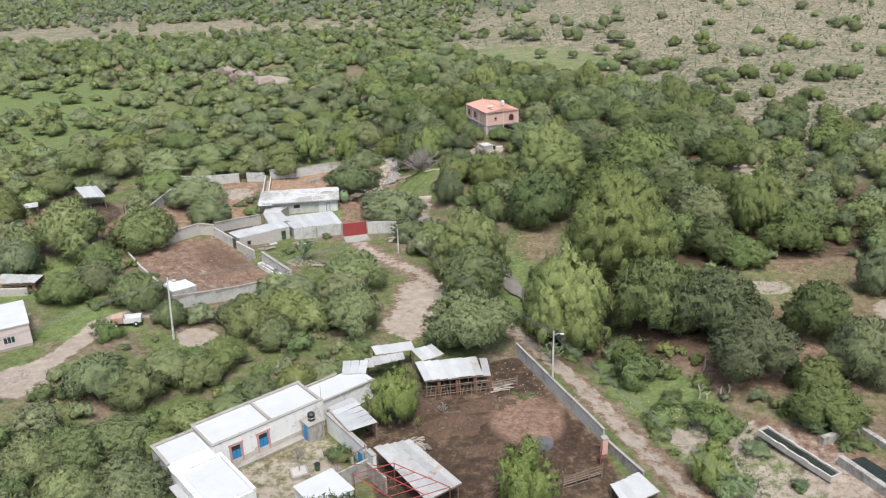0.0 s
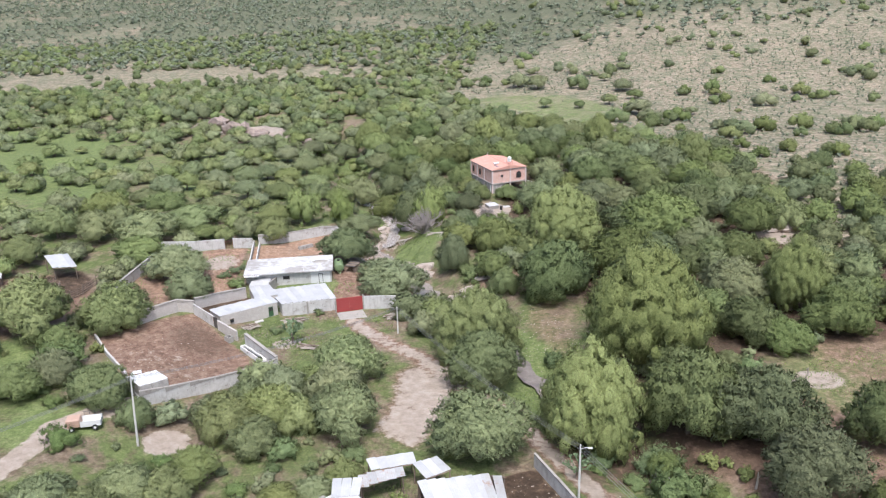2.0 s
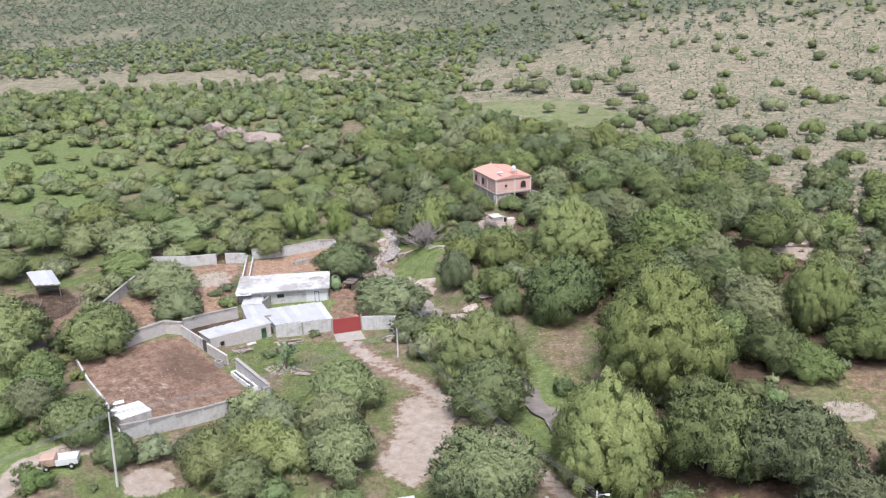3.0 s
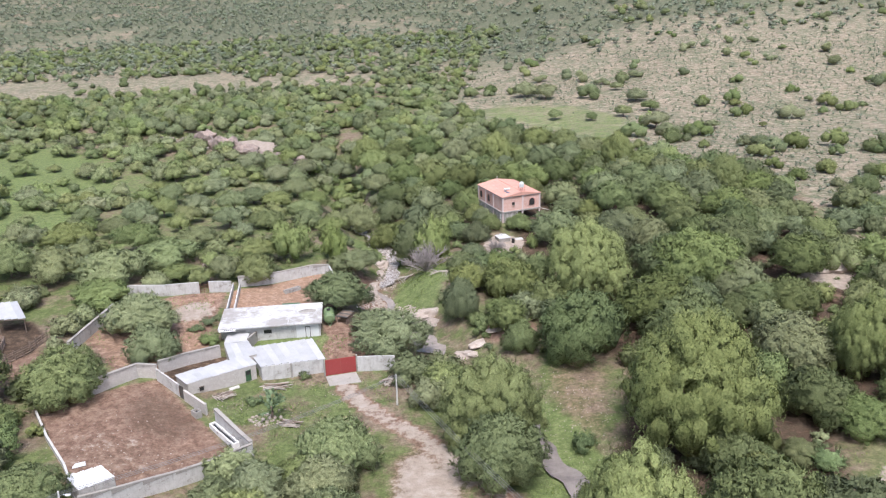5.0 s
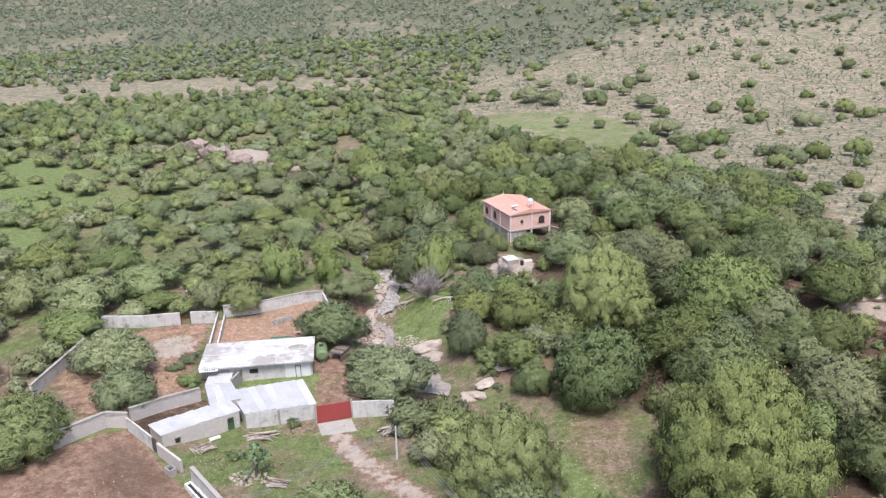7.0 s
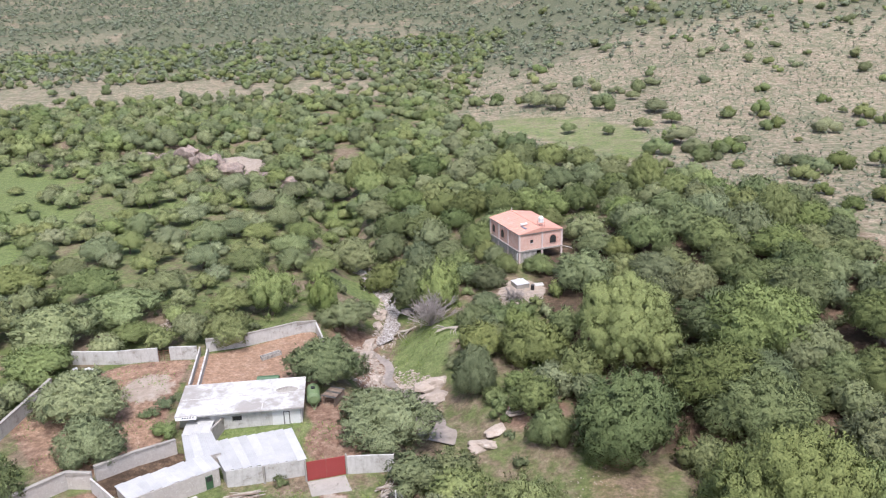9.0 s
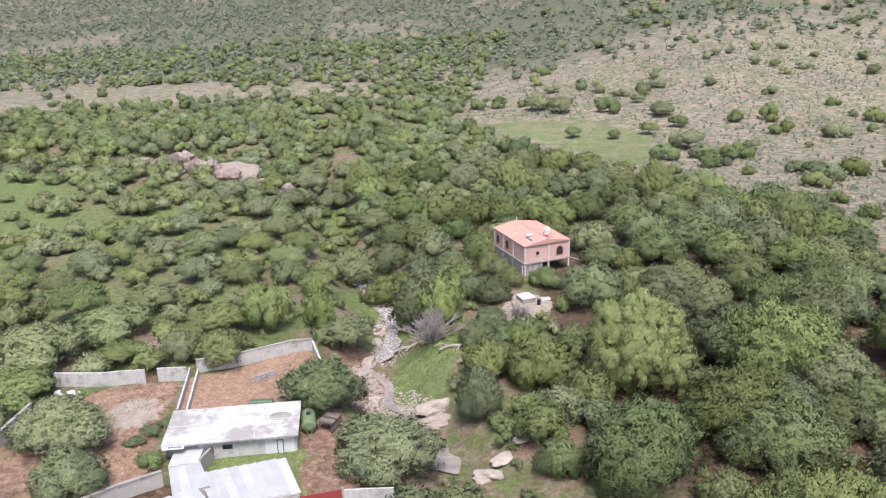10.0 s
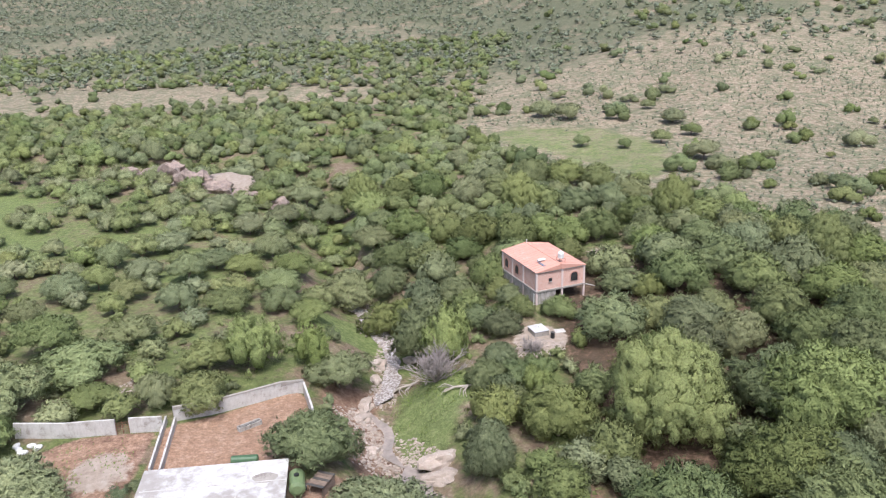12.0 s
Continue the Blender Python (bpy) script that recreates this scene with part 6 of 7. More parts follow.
def brick_house():
    h = thing("brick_house", 11.6, 201.0, 1.3, 22, "pink brick house on concrete stilts with a terracotta gable roof", "house")
    W, D, T = 8.9, 12.0, 3.1
    part("floor_slab", box(-0.1, W + 0.1, -0.1, D + 0.1, -0.25, 0), CONCRETE, h)
    bm = bmesh.new()
    ring = [(0.12, 0.12), (W - 0.12, 0.12), (W - 0.12, D - 0.12), (0.12, D - 0.12)]
    prism(ring, 0, T, bm)
    part("wall", bm, BRICKCOURSES, h, "pink brick wall in even courses")
    for y, d in ((0.12, 1), (D - 0.12, -1)):
        bm = bmesh.new()
        a = [bm.verts.new(p) for p in ((0.12, y, T), (W - 0.12, y, T), (W / 2, y, T + 0.75))]
        b = [bm.verts.new((v.co.x, y + 0.2 * d, v.co.z)) for v in a]
        bm.faces.new(a), bm.faces.new(list(reversed(b)))
        for i in range(3):
            bm.faces.new((a[i], b[i], b[(i + 1) % 3], a[(i + 1) % 3]))
        bmesh.ops.recalc_face_normals(bm, faces=bm.faces[:])
        part("gable", bm, BRICKCOURSES, h)
    for x, y in ((0, 0), (W - 0.25, 0), (0, D - 0.25), (W - 0.25, D - 0.25), (0, D * 0.36), (0, D * 0.68), (W * 0.52, 0)):
        low = -3.6 if x < 1 and y < 1 else -3.2
        part("column", box(x - 0.03, x + 0.28, y - 0.03, y + 0.28, low, T, 0.02), PINKWALL, h)
    part("ring_beam", box(-0.02, W + 0.02, -0.02, 0.1, T - 0.16, T), PALE, h)
    part("ring_beam", box(-0.02, 0.1, 0.12, D + 0.02, T - 0.16, T), PALE, h)
    part("lower_wall", box(0.02, 0.22, 0.3, D - 0.3, -3.2, -0.26), BLOCK, h, "grey block wall below the floor")
    part("lower_wall", box(0.3, 3.6, 0.05, 0.22, -3.4, -0.26), BLOCK, h)
    arched_window(h, 6.9, 0.75, 1.25, 1.5, "x")
    arched_window(h, 6.6, 0.8, 1.15, 1.5, "y")
    arched_window(h, 10.3, 0.8, 1.15, 1.5, "y")
    w = part("window", box(2.3, 2.85, -0.012, 0.1, 1.3, 1.85), DARK, h, "small square dark window")
    part("window_frame", box(2.22, 2.93, -0.03, -0.013, 1.22, 1.29), PALE, w)
    # roof: two slopes of flat tiles in courses
    for s in (-1, 1):
        ridge, eave = Vector((W / 2, 0, T + 0.85)), Vector((W / 2 + s * (W / 2 + 0.12), 0, T + 0.02))
        slope = (eave - ridge)
        n = 16
        side = part("roof_slope", prism([(W / 2 + (0.02 if s > 0 else -0.02), -0.15), (eave.x, -0.15), (eave.x, D + 0.15), (W / 2 + (0.02 if s > 0 else -0.02), D + 0.15)], T + 0.02, 0,
                                        tops=[ridge.z, eave.z + 0.06, eave.z + 0.06, ridge.z]), TERRACOTTA, h, "weathered terracotta roof slope")
        for i in range(n):
            y = -0.12 + (D + 0.24) * i / (n - 1)
            a, b = ridge + Vector((0, y, 0.012)), eave + Vector((0, y, 0.075))
            tile = part("roof_rib", tube([a, b], [0.035, 0.035], 4), TERRACOTTA, side)
    part("ridge_cap", tube([(W / 2, -0.16, T + 0.87), (W / 2, D + 0.16, T + 0.87)], [0.1, 0.1], 6), TERRACOTTA, h)
    # plant on the roof: water tank on a frame, solar heater, pipe
    tank = part("roof_tank", tube([(5.0, 1.1, 4.6), (5.0, 1.1, 5.4), (5.0, 1.1, 5.7)], [0.5, 0.5, 0.2], 12), WHITEMETAL, h, "white round water tank on a rusty frame")
    for x, y in ((4.5, 0.6), (5.5, 0.6), (4.5, 1.6), (5.5, 1.6)):
        part("frame_leg", tube([(x, y, 3.1), (x, y, 4.6)], [0.035, 0.035], 4), RUST, tank)
    for y in (0.6, 1.6):
        part("frame_rail", tube([(4.5, y, 4.56), (5.5, y, 4.56)], [0.04, 0.04], 4), RUST, tank)
    heater = part("solar_heater", box(1.9, 3.1, 1.2, 3.0, 3.55, 3.6), SOLAR, h, "dark solar water heater on the roof")
    heater.rotation_euler = (0, 0, 0)
    part("heater_tank", tube([(1.9, 3.1, 3.95), (3.2, 3.1, 3.95)], [0.22, 0.22], 10), WHITEMETAL, heater)
    part("vent_pipe", tube([(4.4, 11.5, 3.5), (4.4, 11.5, 4.7)], [0.06, 0.06], 6), WHITEMETAL, h)
    part("drain_pipe", tube([(-0.35, 0.1, -0.3), (-0.35, 0.1, -2.3), (-0.3, -0.6, -3.0)], [0.09, 0.09, 0.09], 6), WHITEMETAL, h)
    part("brace", tube([(W + 2.2, 0.2, -1.0), (W, 0.2, -0.2)], [0.06, 0.06], 5), PALE, h)
    return h


brick_house()


def cistern():
    c = thing("cistern", 10.3, 191.0, None, 20, "white-topped concrete cistern in a rubble clearing", "cistern")
    part("tank_wall", box(0, 2.3, 0, 2.5, -0.8, 0.7, 0.03), CONCRETE, c)
    part("cover", box(-0.06, 2.36, -0.06, 2.56, 0.7, 0.8, 0.02), ROOFWHITE, c)
    part("hatch", box(1.3, 1.85, 1.3, 1.8, 0.8, 0.95, 0.02), WHITEMETAL, c)
    part("pipe", tube([(0.7, 1.8, 0.8), (0.7, 1.8, 1.15), (1.3, 1.8, 1.15)], [0.05, 0.05, 0.05], 6), WHITEMETAL, c)
    t = thing("cement_patch", 13.6, 192.4, None, 10, "pale dry cement patch on the ground", "slab")
    part("slab", box(0, 1.6, 0, 1.3, -0.3, 0.08, 0.04), PALE, t)
    t = thing("barrel", 12.9, 190.9, None, 0, "dark drum beside a cistern", "barrel")
    part("drum", tube([(0, 0, 0), (0, 0, 0.9)], [0.32, 0.32], 12), BLACKTANK, t)
    part("rim", tube([(0, 0, 0.86), (0, 0, 0.92)], [0.345, 0.345], 12), IRON, t)


cistern()


# ---------------------------------------------------------------- the old house and corral in the south
def old_house():
    h = thing("old_house", -24.4, 71.4, -3.4, 39.2, "old whitewashed house with blue doors and a flat white roof", "house")
    T = 3.35
    holes = [(2.0, 3.1, 0.25, 2.35), (5.2, 6.3, 0.25, 2.35), (11.0, 12.1, 1.2, 1.9)]
    wall_with_holes(h, 13.4, -0.6, T, 0.35, holes, PLASTER, 0, "wall", "stained whitewashed front wall")
    part("wall", box(0, 13.4, 4.9, 5.25, -0.6, T), PLASTER, h)
    part("wall", box(0, 0.35, 0.35, 4.9, -0.6, T), PLASTER, h)
    part("wall", box(13.05, 13.4, 0.35, 4.9, -0.6, T), PLASTER, h)
    part("roof", box(0.35, 6.9, 0.35, 4.9, T - 0.35, T - 0.15), ROOFWHITE, h, "white coated roof between grey parapets")
    part("roof", box(7.1, 13.05, 0.35, 4.9, T - 0.35, T - 0.15), ROOFWHITE, h)
    part("parapet", box(-0.05, 13.45, -0.04, 0.36, T, T + 0.1), CONCRETE, h)
    part("parapet", box(-0.05, 13.45, 4.88, 5.3, T, T + 0.1), CONCRETE, h)
    for x in (-0.05, 6.85, 13.04):
        part("parapet", box(x, x + 0.3, 0.37, 4.87, T - 0.2, T + 0.09), CONCRETE, h)
    part("plinth", box(-0.02, 13.42, -0.05, -0.004, -0.5, 0.75), RUBBLE, h, "bare weathered plinth")
    part("step", box(0.3, 10.2, -0.9, -0.06, -0.6, 0.2, 0.03), CONCRETE, h, "long stone doorstep")
    for x0 in (2.0, 5.2):
        d = part("door", box(x0, x0 + 1.1, 0.12, 0.18, 0.25, 2.35), BLUE, h, "blue double door, upper half open")
        part("opening", box(x0 + 0.1, x0 + 1.0, 0.1, 0.118, 1.75, 2.3), DARK, d)
        part("seam", box(x0 + 0.54, x0 + 0.57, 0.1, 0.118, 0.3, 1.74), DARK, d)
        for a, b, lo, hi in ((x0 - 0.22, x0, 0.2, 2.5), (x0 + 1.1, x0 + 1.32, 0.2, 2.5), (x0 - 0.3, x0 + 1.4, 2.5, 2.68)):
            part("door_surround", box(a, b, -0.07, 0.1, lo, hi), PINKTRIM, d)
    part("window", box(11.0, 12.1, 0.1, 0.15, 1.2, 1.9), DARK, h, "dark small window")
    # west rooms, lower
    part("wall", box(-4.6, -0.06, 0.6, 4.9, -0.8, T - 0.45), PLASTER, h)
    part("roof", box(-4.3, -0.2, 0.9, 4.6, T - 0.449, T - 0.38), ROOFWHITE, h)
    for a, b, c, d in ((-4.7, -0.06, 4.55, 4.95), (-4.7, -4.32, 0.6, 4.54)):
        part("parapet", box(a, b, c, d, T - 0.448, T - 0.2), CONCRETE, h)
    part("wall", box(-4.6, 0.4, -8.6, -1.2, -0.8, T - 0.5), PLASTER, h)
    part("roof", box(-4.0, 0.1, -8.3, -1.4, T - 0.498, T - 0.42), ROOFWHITE, h)
    for a, b, c, d in ((-4.6, 0.45, -1.38, -1.0), (0.12, 0.45, -8.6, -1.39), (-4.65, -4.3, -8.6, -1.39)):
        part("parapet", box(a, b, c, d, T - 0.497, T - 0.25), PLASTER, h)
    part("wall", box(-4.6, 0.0, -1.19, 0.59, -0.8, T - 0.55), PLASTER, h)
    part("eave", box(-5.5, -4.62, -8.4, -1.6, T - 1.3, T - 1.22), SHEET, h)
    # east rooms behind the courtyard corner
    part("wall", box(13.5, 21.0, 0.9, 4.9, -0.6, T - 1.0), PLASTER, h)
    part("roof", box(13.5, 21.1, 1.1, 4.7, T - 0.998, T - 0.9), ROOFWHITE, h)
    part("parapet", box(13.5, 18.3, 4.71, 5.0, T - 0.997, T - 0.7), CONCRETE, h)
    part("parapet", box(13.5, 21.1, 0.8, 1.09, T - 0.997, T - 0.8), CONCRETE, h)
    part("vent_pipe", tube([(13.3, 0.2, T), (13.3, 0.2, T + 1.9)], [0.03, 0.03], 5), GALV, h)
    return h


old_house()
o = thing("outhouse", -15.2, 76.4, -3.4, 39, "small block outhouse with a blue door and a water tank", "outhouse")
part("wall", box(0, 1.9, 0, 1.7, -0.4, 2.1), BLOCK, o)
part("roof", box(-0.1, 2.0, -0.1, 1.8, 2.1, 2.22, 0.02), CONCRETE, o)
part("door", box(-0.04, -0.004, 0.4, 1.2, 0, 1.85), BLUE, o)
tk = part("water_tank", tube([(0.9, 0.9, 2.22), (0.9, 0.9, 3.0), (0.9, 0.9, 3.2)], [0.42, 0.42, 0.2], 14), BLACKTANK, o, "black round water tank")
part("tank_band", tube([(0.9, 0.9, 2.55), (0.9, 0.9, 2.6)], [0.44, 0.44], 14), WHITEMETAL, tk)
wall_run("courtyard_wall", [(-13.4, 78.6), (-8.7, 72.0)], 2.4, 0.4, PLASTER, "flaking whitewashed courtyard wall", cap=True, base=-3.4)
wall_run("courtyard_wall", [(-8.4, 71.6), (-7.6, 70.4)], 2.4, 0.4, PLASTER, "flaking whitewashed courtyard wall", cap=True, base=-3.4)
d = thing("courtyard_door", -9.3, 72.3, -3.4, -54, "blue wooden courtyard door", "door")
part("door_leaf", box(0, 0.9, -0.28, -0.24, 0, 1.9), BLUE, d)
part("door_rail", box(0, 0.9, -0.3, -0.281, 0.9, 1.0), BLUE, d)
pl = thing("planter", -15.6, 71.0, -3.4, 20, "square stone planter round a small bare tree", "planter")
part("rim", box(-0.9, 0.9, -0.9, 0.9, -0.2, 0.4, 0.04), CONCRETE, pl)
part("soil", box(-0.7, 0.7, -0.7, 0.7, 0.4, 0.42), RUBBLE, pl)
bare_bush(-15.6, 71.0, 1.9, 9, "small bare tree in a courtyard planter", "tree", 5, 1.3, "young_tree", -3.0, 0.035)
b = thing("bin", -13.8, 71.6, -3.4, 0, "dark green plastic bin on the courtyard floor", "bin")
part("drum", tube([(0, 0, 0), (0, 0, 0.75)], [0.26, 0.32], 12), GREENTANK, b)
part("rim", tube([(0, 0, 0.74), (0, 0, 0.8)], [0.35, 0.35], 12), BLACKTANK, b)
plant("bush", -11.6, 73.2, 1.7, 1, 1.1)


def open_shed(name, ring, zs, floor, label, sheets=SHEET, seed=1, back=None):
    """Corrugated roof on posts; the sheets run from side 0 to side 2."""
    x0, y0 = ring[0]
    h = thing(name, x0, y0, floor, 0, label, "shed")
    cs = [(x - x0, y - y0, z - floor) for (x, y), z in zip(ring, zs)]
    roof_sheets(h, cs, sheets, 0.95, seed)
    for x, y, z in cs:
        cx, cy = sum(c[0] for c in cs) / 4, sum(c[1] for c in cs) / 4
        px, py = x + (cx - x) * 0.08, y + (cy - y) * 0.08
        part("post", tube([(px, py, -0.5), (px, py, z - 0.08)], [0.09, 0.07], 6), WOOD, h)
    for (a, b) in ((0, 1), (2, 3)):
        p, q = Vector(cs[a]), Vector(cs[b])
        part("beam", tube([p - Vector((0, 0, 0.1)), q - Vector((0, 0, 0.1))], [0.06, 0.06], 5), WOOD, h)
    if back:
        a, b = Vector(cs[back[0]]), Vector(cs[back[1]])
        k = int((b - a).length / 0.42)
        for i in range(k):
            p = a.lerp(b, (i + 0.5) / k)
            if i % 5 == 3:
                q = a.lerp(b, (i + 1.35) / k)
                part("panel", prism([(p.x, p.y), (q.x, q.y), (q.x, q.y + 0.04), (p.x, p.y + 0.04)], -0.1, min(a.z, b.z) - 0.25), RUST, h, "rusty sheet panel")
                continue
            w = 0.05 + 0.035 * abs(math.sin(i * 5.1))
            part("plank", tube([(p.x + 0.2 * math.sin(i * 4.3), p.y, -0.3), (p.x + 0.25 * math.sin(i * 7), p.y, min(a.z, b.z) - 0.2 - 0.45 * (math.sin(i * 3.3) + 1))], [w, w * 0.75], 5), WOOD, h)
        for z, u in ((0.35, 0.15), (0.8, -0.1), (1.2, 0.2), (1.6, -0.05)):
            part("rail", tube([(a.x, a.y - 0.06, z), (b.x, b.y - 0.06, z + u)], [0.055, 0.045], 5), WOOD, h)
        # unseen screen at the back, added so that the inside stays dark
        c, d = Vector(cs[(back[0] + 2) % 4]), Vector(cs[(back[1] + 2) % 4])
        part("back_wall", prism([(c.x, c.y), (d.x, d.y), (d.x, d.y + 0.08), (c.x, c.y + 0.08)], -0.3, min(c.z, d.z) - 0.12), WOOD, h, "added wooden screen that keeps the shed dark inside")
    return h


open_shed("cattle_shed", [(-2.6, 84.8), (3.9, 85.9), (2.9, 89.4), (-3.8, 88.5)], [-1.0, -1.1, -0.6, -0.5], -3.4, "long tin-roofed cattle shed of poles and planks", SHEET, 11, (0, 1))
open_shed("cattle_shed", [(3.5, 85.9), (5.3, 86.1), (5.4, 89.3), (2.8, 89.5)], [-1.05, -1.2, -0.75, -0.55], -3.4, "rusty tin lean-to at the end of a cattle shed", RUSTSHEET, 12, (0, 1))
open_shed("tin_shelter", [(-8.8, 91.2), (-4.0, 92.4), (-4.4, 94.3), (-9.5, 93.1)], [-0.9, -0.9, -0.7, -0.7], -3.4, "white tin shelter on posts", SHEET, 13)
open_shed("tin_shelter", [(-2.9, 89.6), (-0.2, 91.1), (-1.8, 93.2), (-4.4, 92.2)], [-1.0, -1.0, -0.8, -0.8], -3.4, "small tin shelter on posts", SHEET, 14)
open_shed("tin_shelter", [(-9.9, 88.4), (-5.2, 90.4), (-5.6, 91.9), (-10.2, 90.5)], [-1.0, -1.0, -0.9, -0.9], -3.4, "patched tin shelter on posts", RUSTSHEET, 15)
open_shed("tin_shelter", [(-12.6, 86.7), (-9.8, 87.0), (-9.6, 89.9), (-12.8, 89.8)], [-0.9, -0.9, -0.8, -0.8], -3.4, "white tin shelter behind a house", SHEET, 16)
open_shed("lean_to", [(-13.5, 79.2), (-10.6, 74.6), (-7.6, 76.4), (-11.0, 81.6)], [-0.75, -0.75, -1.0, -0.9], -3.4, "grey tin lean-to against a whitewashed wall", SHEET, 17, (2, 3))
open_shed("workshop_roof", [(-2.2, 63.4), (1.2, 66.0), (-4.0, 73.0), (-7.8, 71.8)], [-1.1, -1.2, -1.0, -0.9], -3.4, "rust-streaked tin workshop roof", RUSTSHEET, 18)
h = thing("workshop", -12.6, 62.5, -3.4, 38, "unfinished block workshop with a white flat roof", "shed")
part("wall", box(0, 4.2, 0, 4.0, -0.4, 2.5), PLASTER, h)
part("roof", box(-0.15, 4.3, -0.15, 4.1, 2.5, 2.65, 0.02), ROOFWHITE, h)
part("wall", box(4.25, 8.2, 3.4, 3.6, -0.4, 2.2), BLOCK, h)
part("wall", box(7.9, 8.1, 0, 3.4, -0.4, 2.0), BLOCK, h)
for x in (4.5, 6.4, 8.0):
    part("column", box(x, x + 0.25, 3.65, 3.9, -0.4, 3.0), CONCRETE, h)
    part("rebar", tube([(x + 0.1, 3.75, 2.9), (x + 0.1, 3.75, 3.9)], [0.03, 0.03], 4), RUST, h)
part("rail", tube([(4.5, 3.8, 3.2), (8.2, 0.4, 3.1)], [0.04, 0.04], 4), RUST, h)
part("rail", tube([(4.5, 3.8, 3.3), (8.2, 3.8, 3.4)], [0.04, 0.04], 4), RUST, h)
f = thing("steel_frame", -7.0, 64.6, -3.4, 20, "open red steel roof frame over an unfinished workshop", "frame")
for x, y in ((-1.6, 2.4), (2.6, 2.6), (6.4, -3.0), (1.2, -3.2)):
    part("post", tube([(x, y, -0.3), (x, y, 3.3)], [0.05, 0.05], 6), RUST, f)
for a, b in (((-1.6, 2.4), (2.6, 2.6)), ((2.6, 2.6), (6.4, -3.0)), ((1.2, -3.2), (6.4, -3.0)), ((-1.6, 2.4), (1.2, -3.2)), ((0.5, 2.5), (3.8, -3.1))):
    part("rail", tube([(*a, 3.3), (*b, 3.36)], [0.05, 0.05], 6), GATERED, f)
for i in range(4):
    u = (i + 1) / 5
    part("purlin", tube([(-1.6 + 2.8 * u, 2.4 - 5.6 * u, 3.36), (2.6 + 3.8 * u, 2.6 - 5.6 * u, 3.38)], [0.035, 0.035], 6), GATERED, f)
sh = thing("loose_sheet", -42.4, 115.6, None, 25, "small white sheet lying on grass beside a pen", "sheet")
part("panel", box(-0.7, 0.7, -0.45, 0.45, 0.02, 0.07, 0.015), WHITEMETAL, sh)
sh = thing("loose_sheet", -30.2, 137.0, None, 30, "pale sheet leaning by a heap of firewood", "sheet")
part("panel", box(-0.7, 0.7, -0.4, 0.4, 0.05, 0.1, 0.015), PALE, sh)
open_shed("tin_shelter", [(16.6, 63.2), (20.4, 65.2), (18.8, 68.0), (15.8, 66.2)], [-2.2, -2.2, -2.0, -2.0], -4.3, "white tin shelter by the track", SHEET, 19)
wall_run("corral_wall", [(9.2, 94.8), (16.9, 75.0)], 1.7, 0.22, PALE, "pale grey block wall beside a dirt track", cap=True)
wall_run("corral_wall", [(16.9, 74.0), (19.6, 68.2)], 1.2, 0.22, BLOCK, "low grey block wall beside a dirt track", cap=True)
p = thing("gate_pillar", 16.6, 73.2, None, 10, "red brick gate pillar at a corral entrance", "pillar")
part("shaft", box(-0.3, 0.3, -0.3, 0.3, -0.4, 1.9, 0.02), BRICKWALL, p)
part("cap", box(-0.36, 0.36, -0.36, 0.36, 1.9, 2.0, 0.02), CONCRETE, p)
p = thing("corral_gate", 16.2, 72.6, None, -105, "small rusty red corral gate", "gate")
part("gate_leaf", box(0.1, 1.7, -0.03, 0.03, 0.2, 1.5), GATERED, p)
for z in (0.2, 1.46):
    part("gate_rail", tube([(0.0, 0, z), (1.8, 0, z)], [0.04, 0.04], 6), RUST, p)


def heap(name, x, y, rx, ry, h, seed, material, label):
    """A low irregular mound."""
    rng = random.Random(seed)
    bm = bmesh.new()
    ph = [rng.uniform(0, 6.283) for _ in range(4)]
    n = 44
    rows = []
    for j in range(15):
        k = j / 14
        row = []
        for i in range(n):
            a = 2 * math.pi * i / n
            r = k * (1 + 0.2 * math.sin(2 * a + ph[0]) + 0.14 * math.sin(5 * a + ph[1]) + 0.08 * math.sin(11 * a + ph[2]))
            px, py = rx * r * math.cos(a), ry * r * math.sin(a)
            z = h * (1 - k) ** 1.3 * (1 + k * 1.2) + (0.16 * math.sin(px * 3.1 + ph[2]) * math.sin(py * 3.6 + ph[3]) + rng.uniform(-0.09, 0.09)) * (1 - k) ** 0.5
            row.append(bm.verts.new((px, py, gz(x + px, y + py) - gz(x, y) + z - 0.06 * k)))
        rows.append(row)
    for a, b in zip(rows, rows[1:]):
        for i in range(n):
            bm.faces.new((a[i], b[i], b[(i + 1) % n], a[(i + 1) % n]))
    for f in bm.faces:
        f.smooth = True
    bmesh.ops.remove_doubles(bm, verts=bm.verts, dist=0.001)
    return solid(name, bm, material, label, "mound", m=pose(x, y, gz(x, y)))


DUNG = worn("dry_manure", (0.125, 0.075, 0.048), (0.045, 0.028, 0.02), 0.95, 1.1, 5.0, 0.3, stain=(0.20, 0.135, 0.09), bump=0.15)
heap("manure_mound", 0.5, 78.8, 3.4, 2.6, 1.5, 1, DUNG, "low brown heap of manure and straw in a corral")
heap("manure_mound", 4.6, 83.0, 3.6, 1.5, 0.9, 2, DUNG, "dark trodden manure bank in a corral")
heap("manure_mound", -3.5, 82.4, 3.0, 1.6, 1.0, 3, DUNG, "dark manure bank below a cattle shed")
heap("manure_mound", 4.2, 74.0, 3.0, 1.3, 0.7, 4, DUNG, "low ridge of trodden manure in a corral")
bare_bush(-0.4, 81.6, 1.3, 21, "heap of cut grey twigs on manure", stems=8, name="twig_heap", girth=0.03)
log_pile(-3.3, 75.9, 30, 14, 1.6, 26, "heap of bleached crooked branches in a corral", 0.9)
pd = bmesh.new()
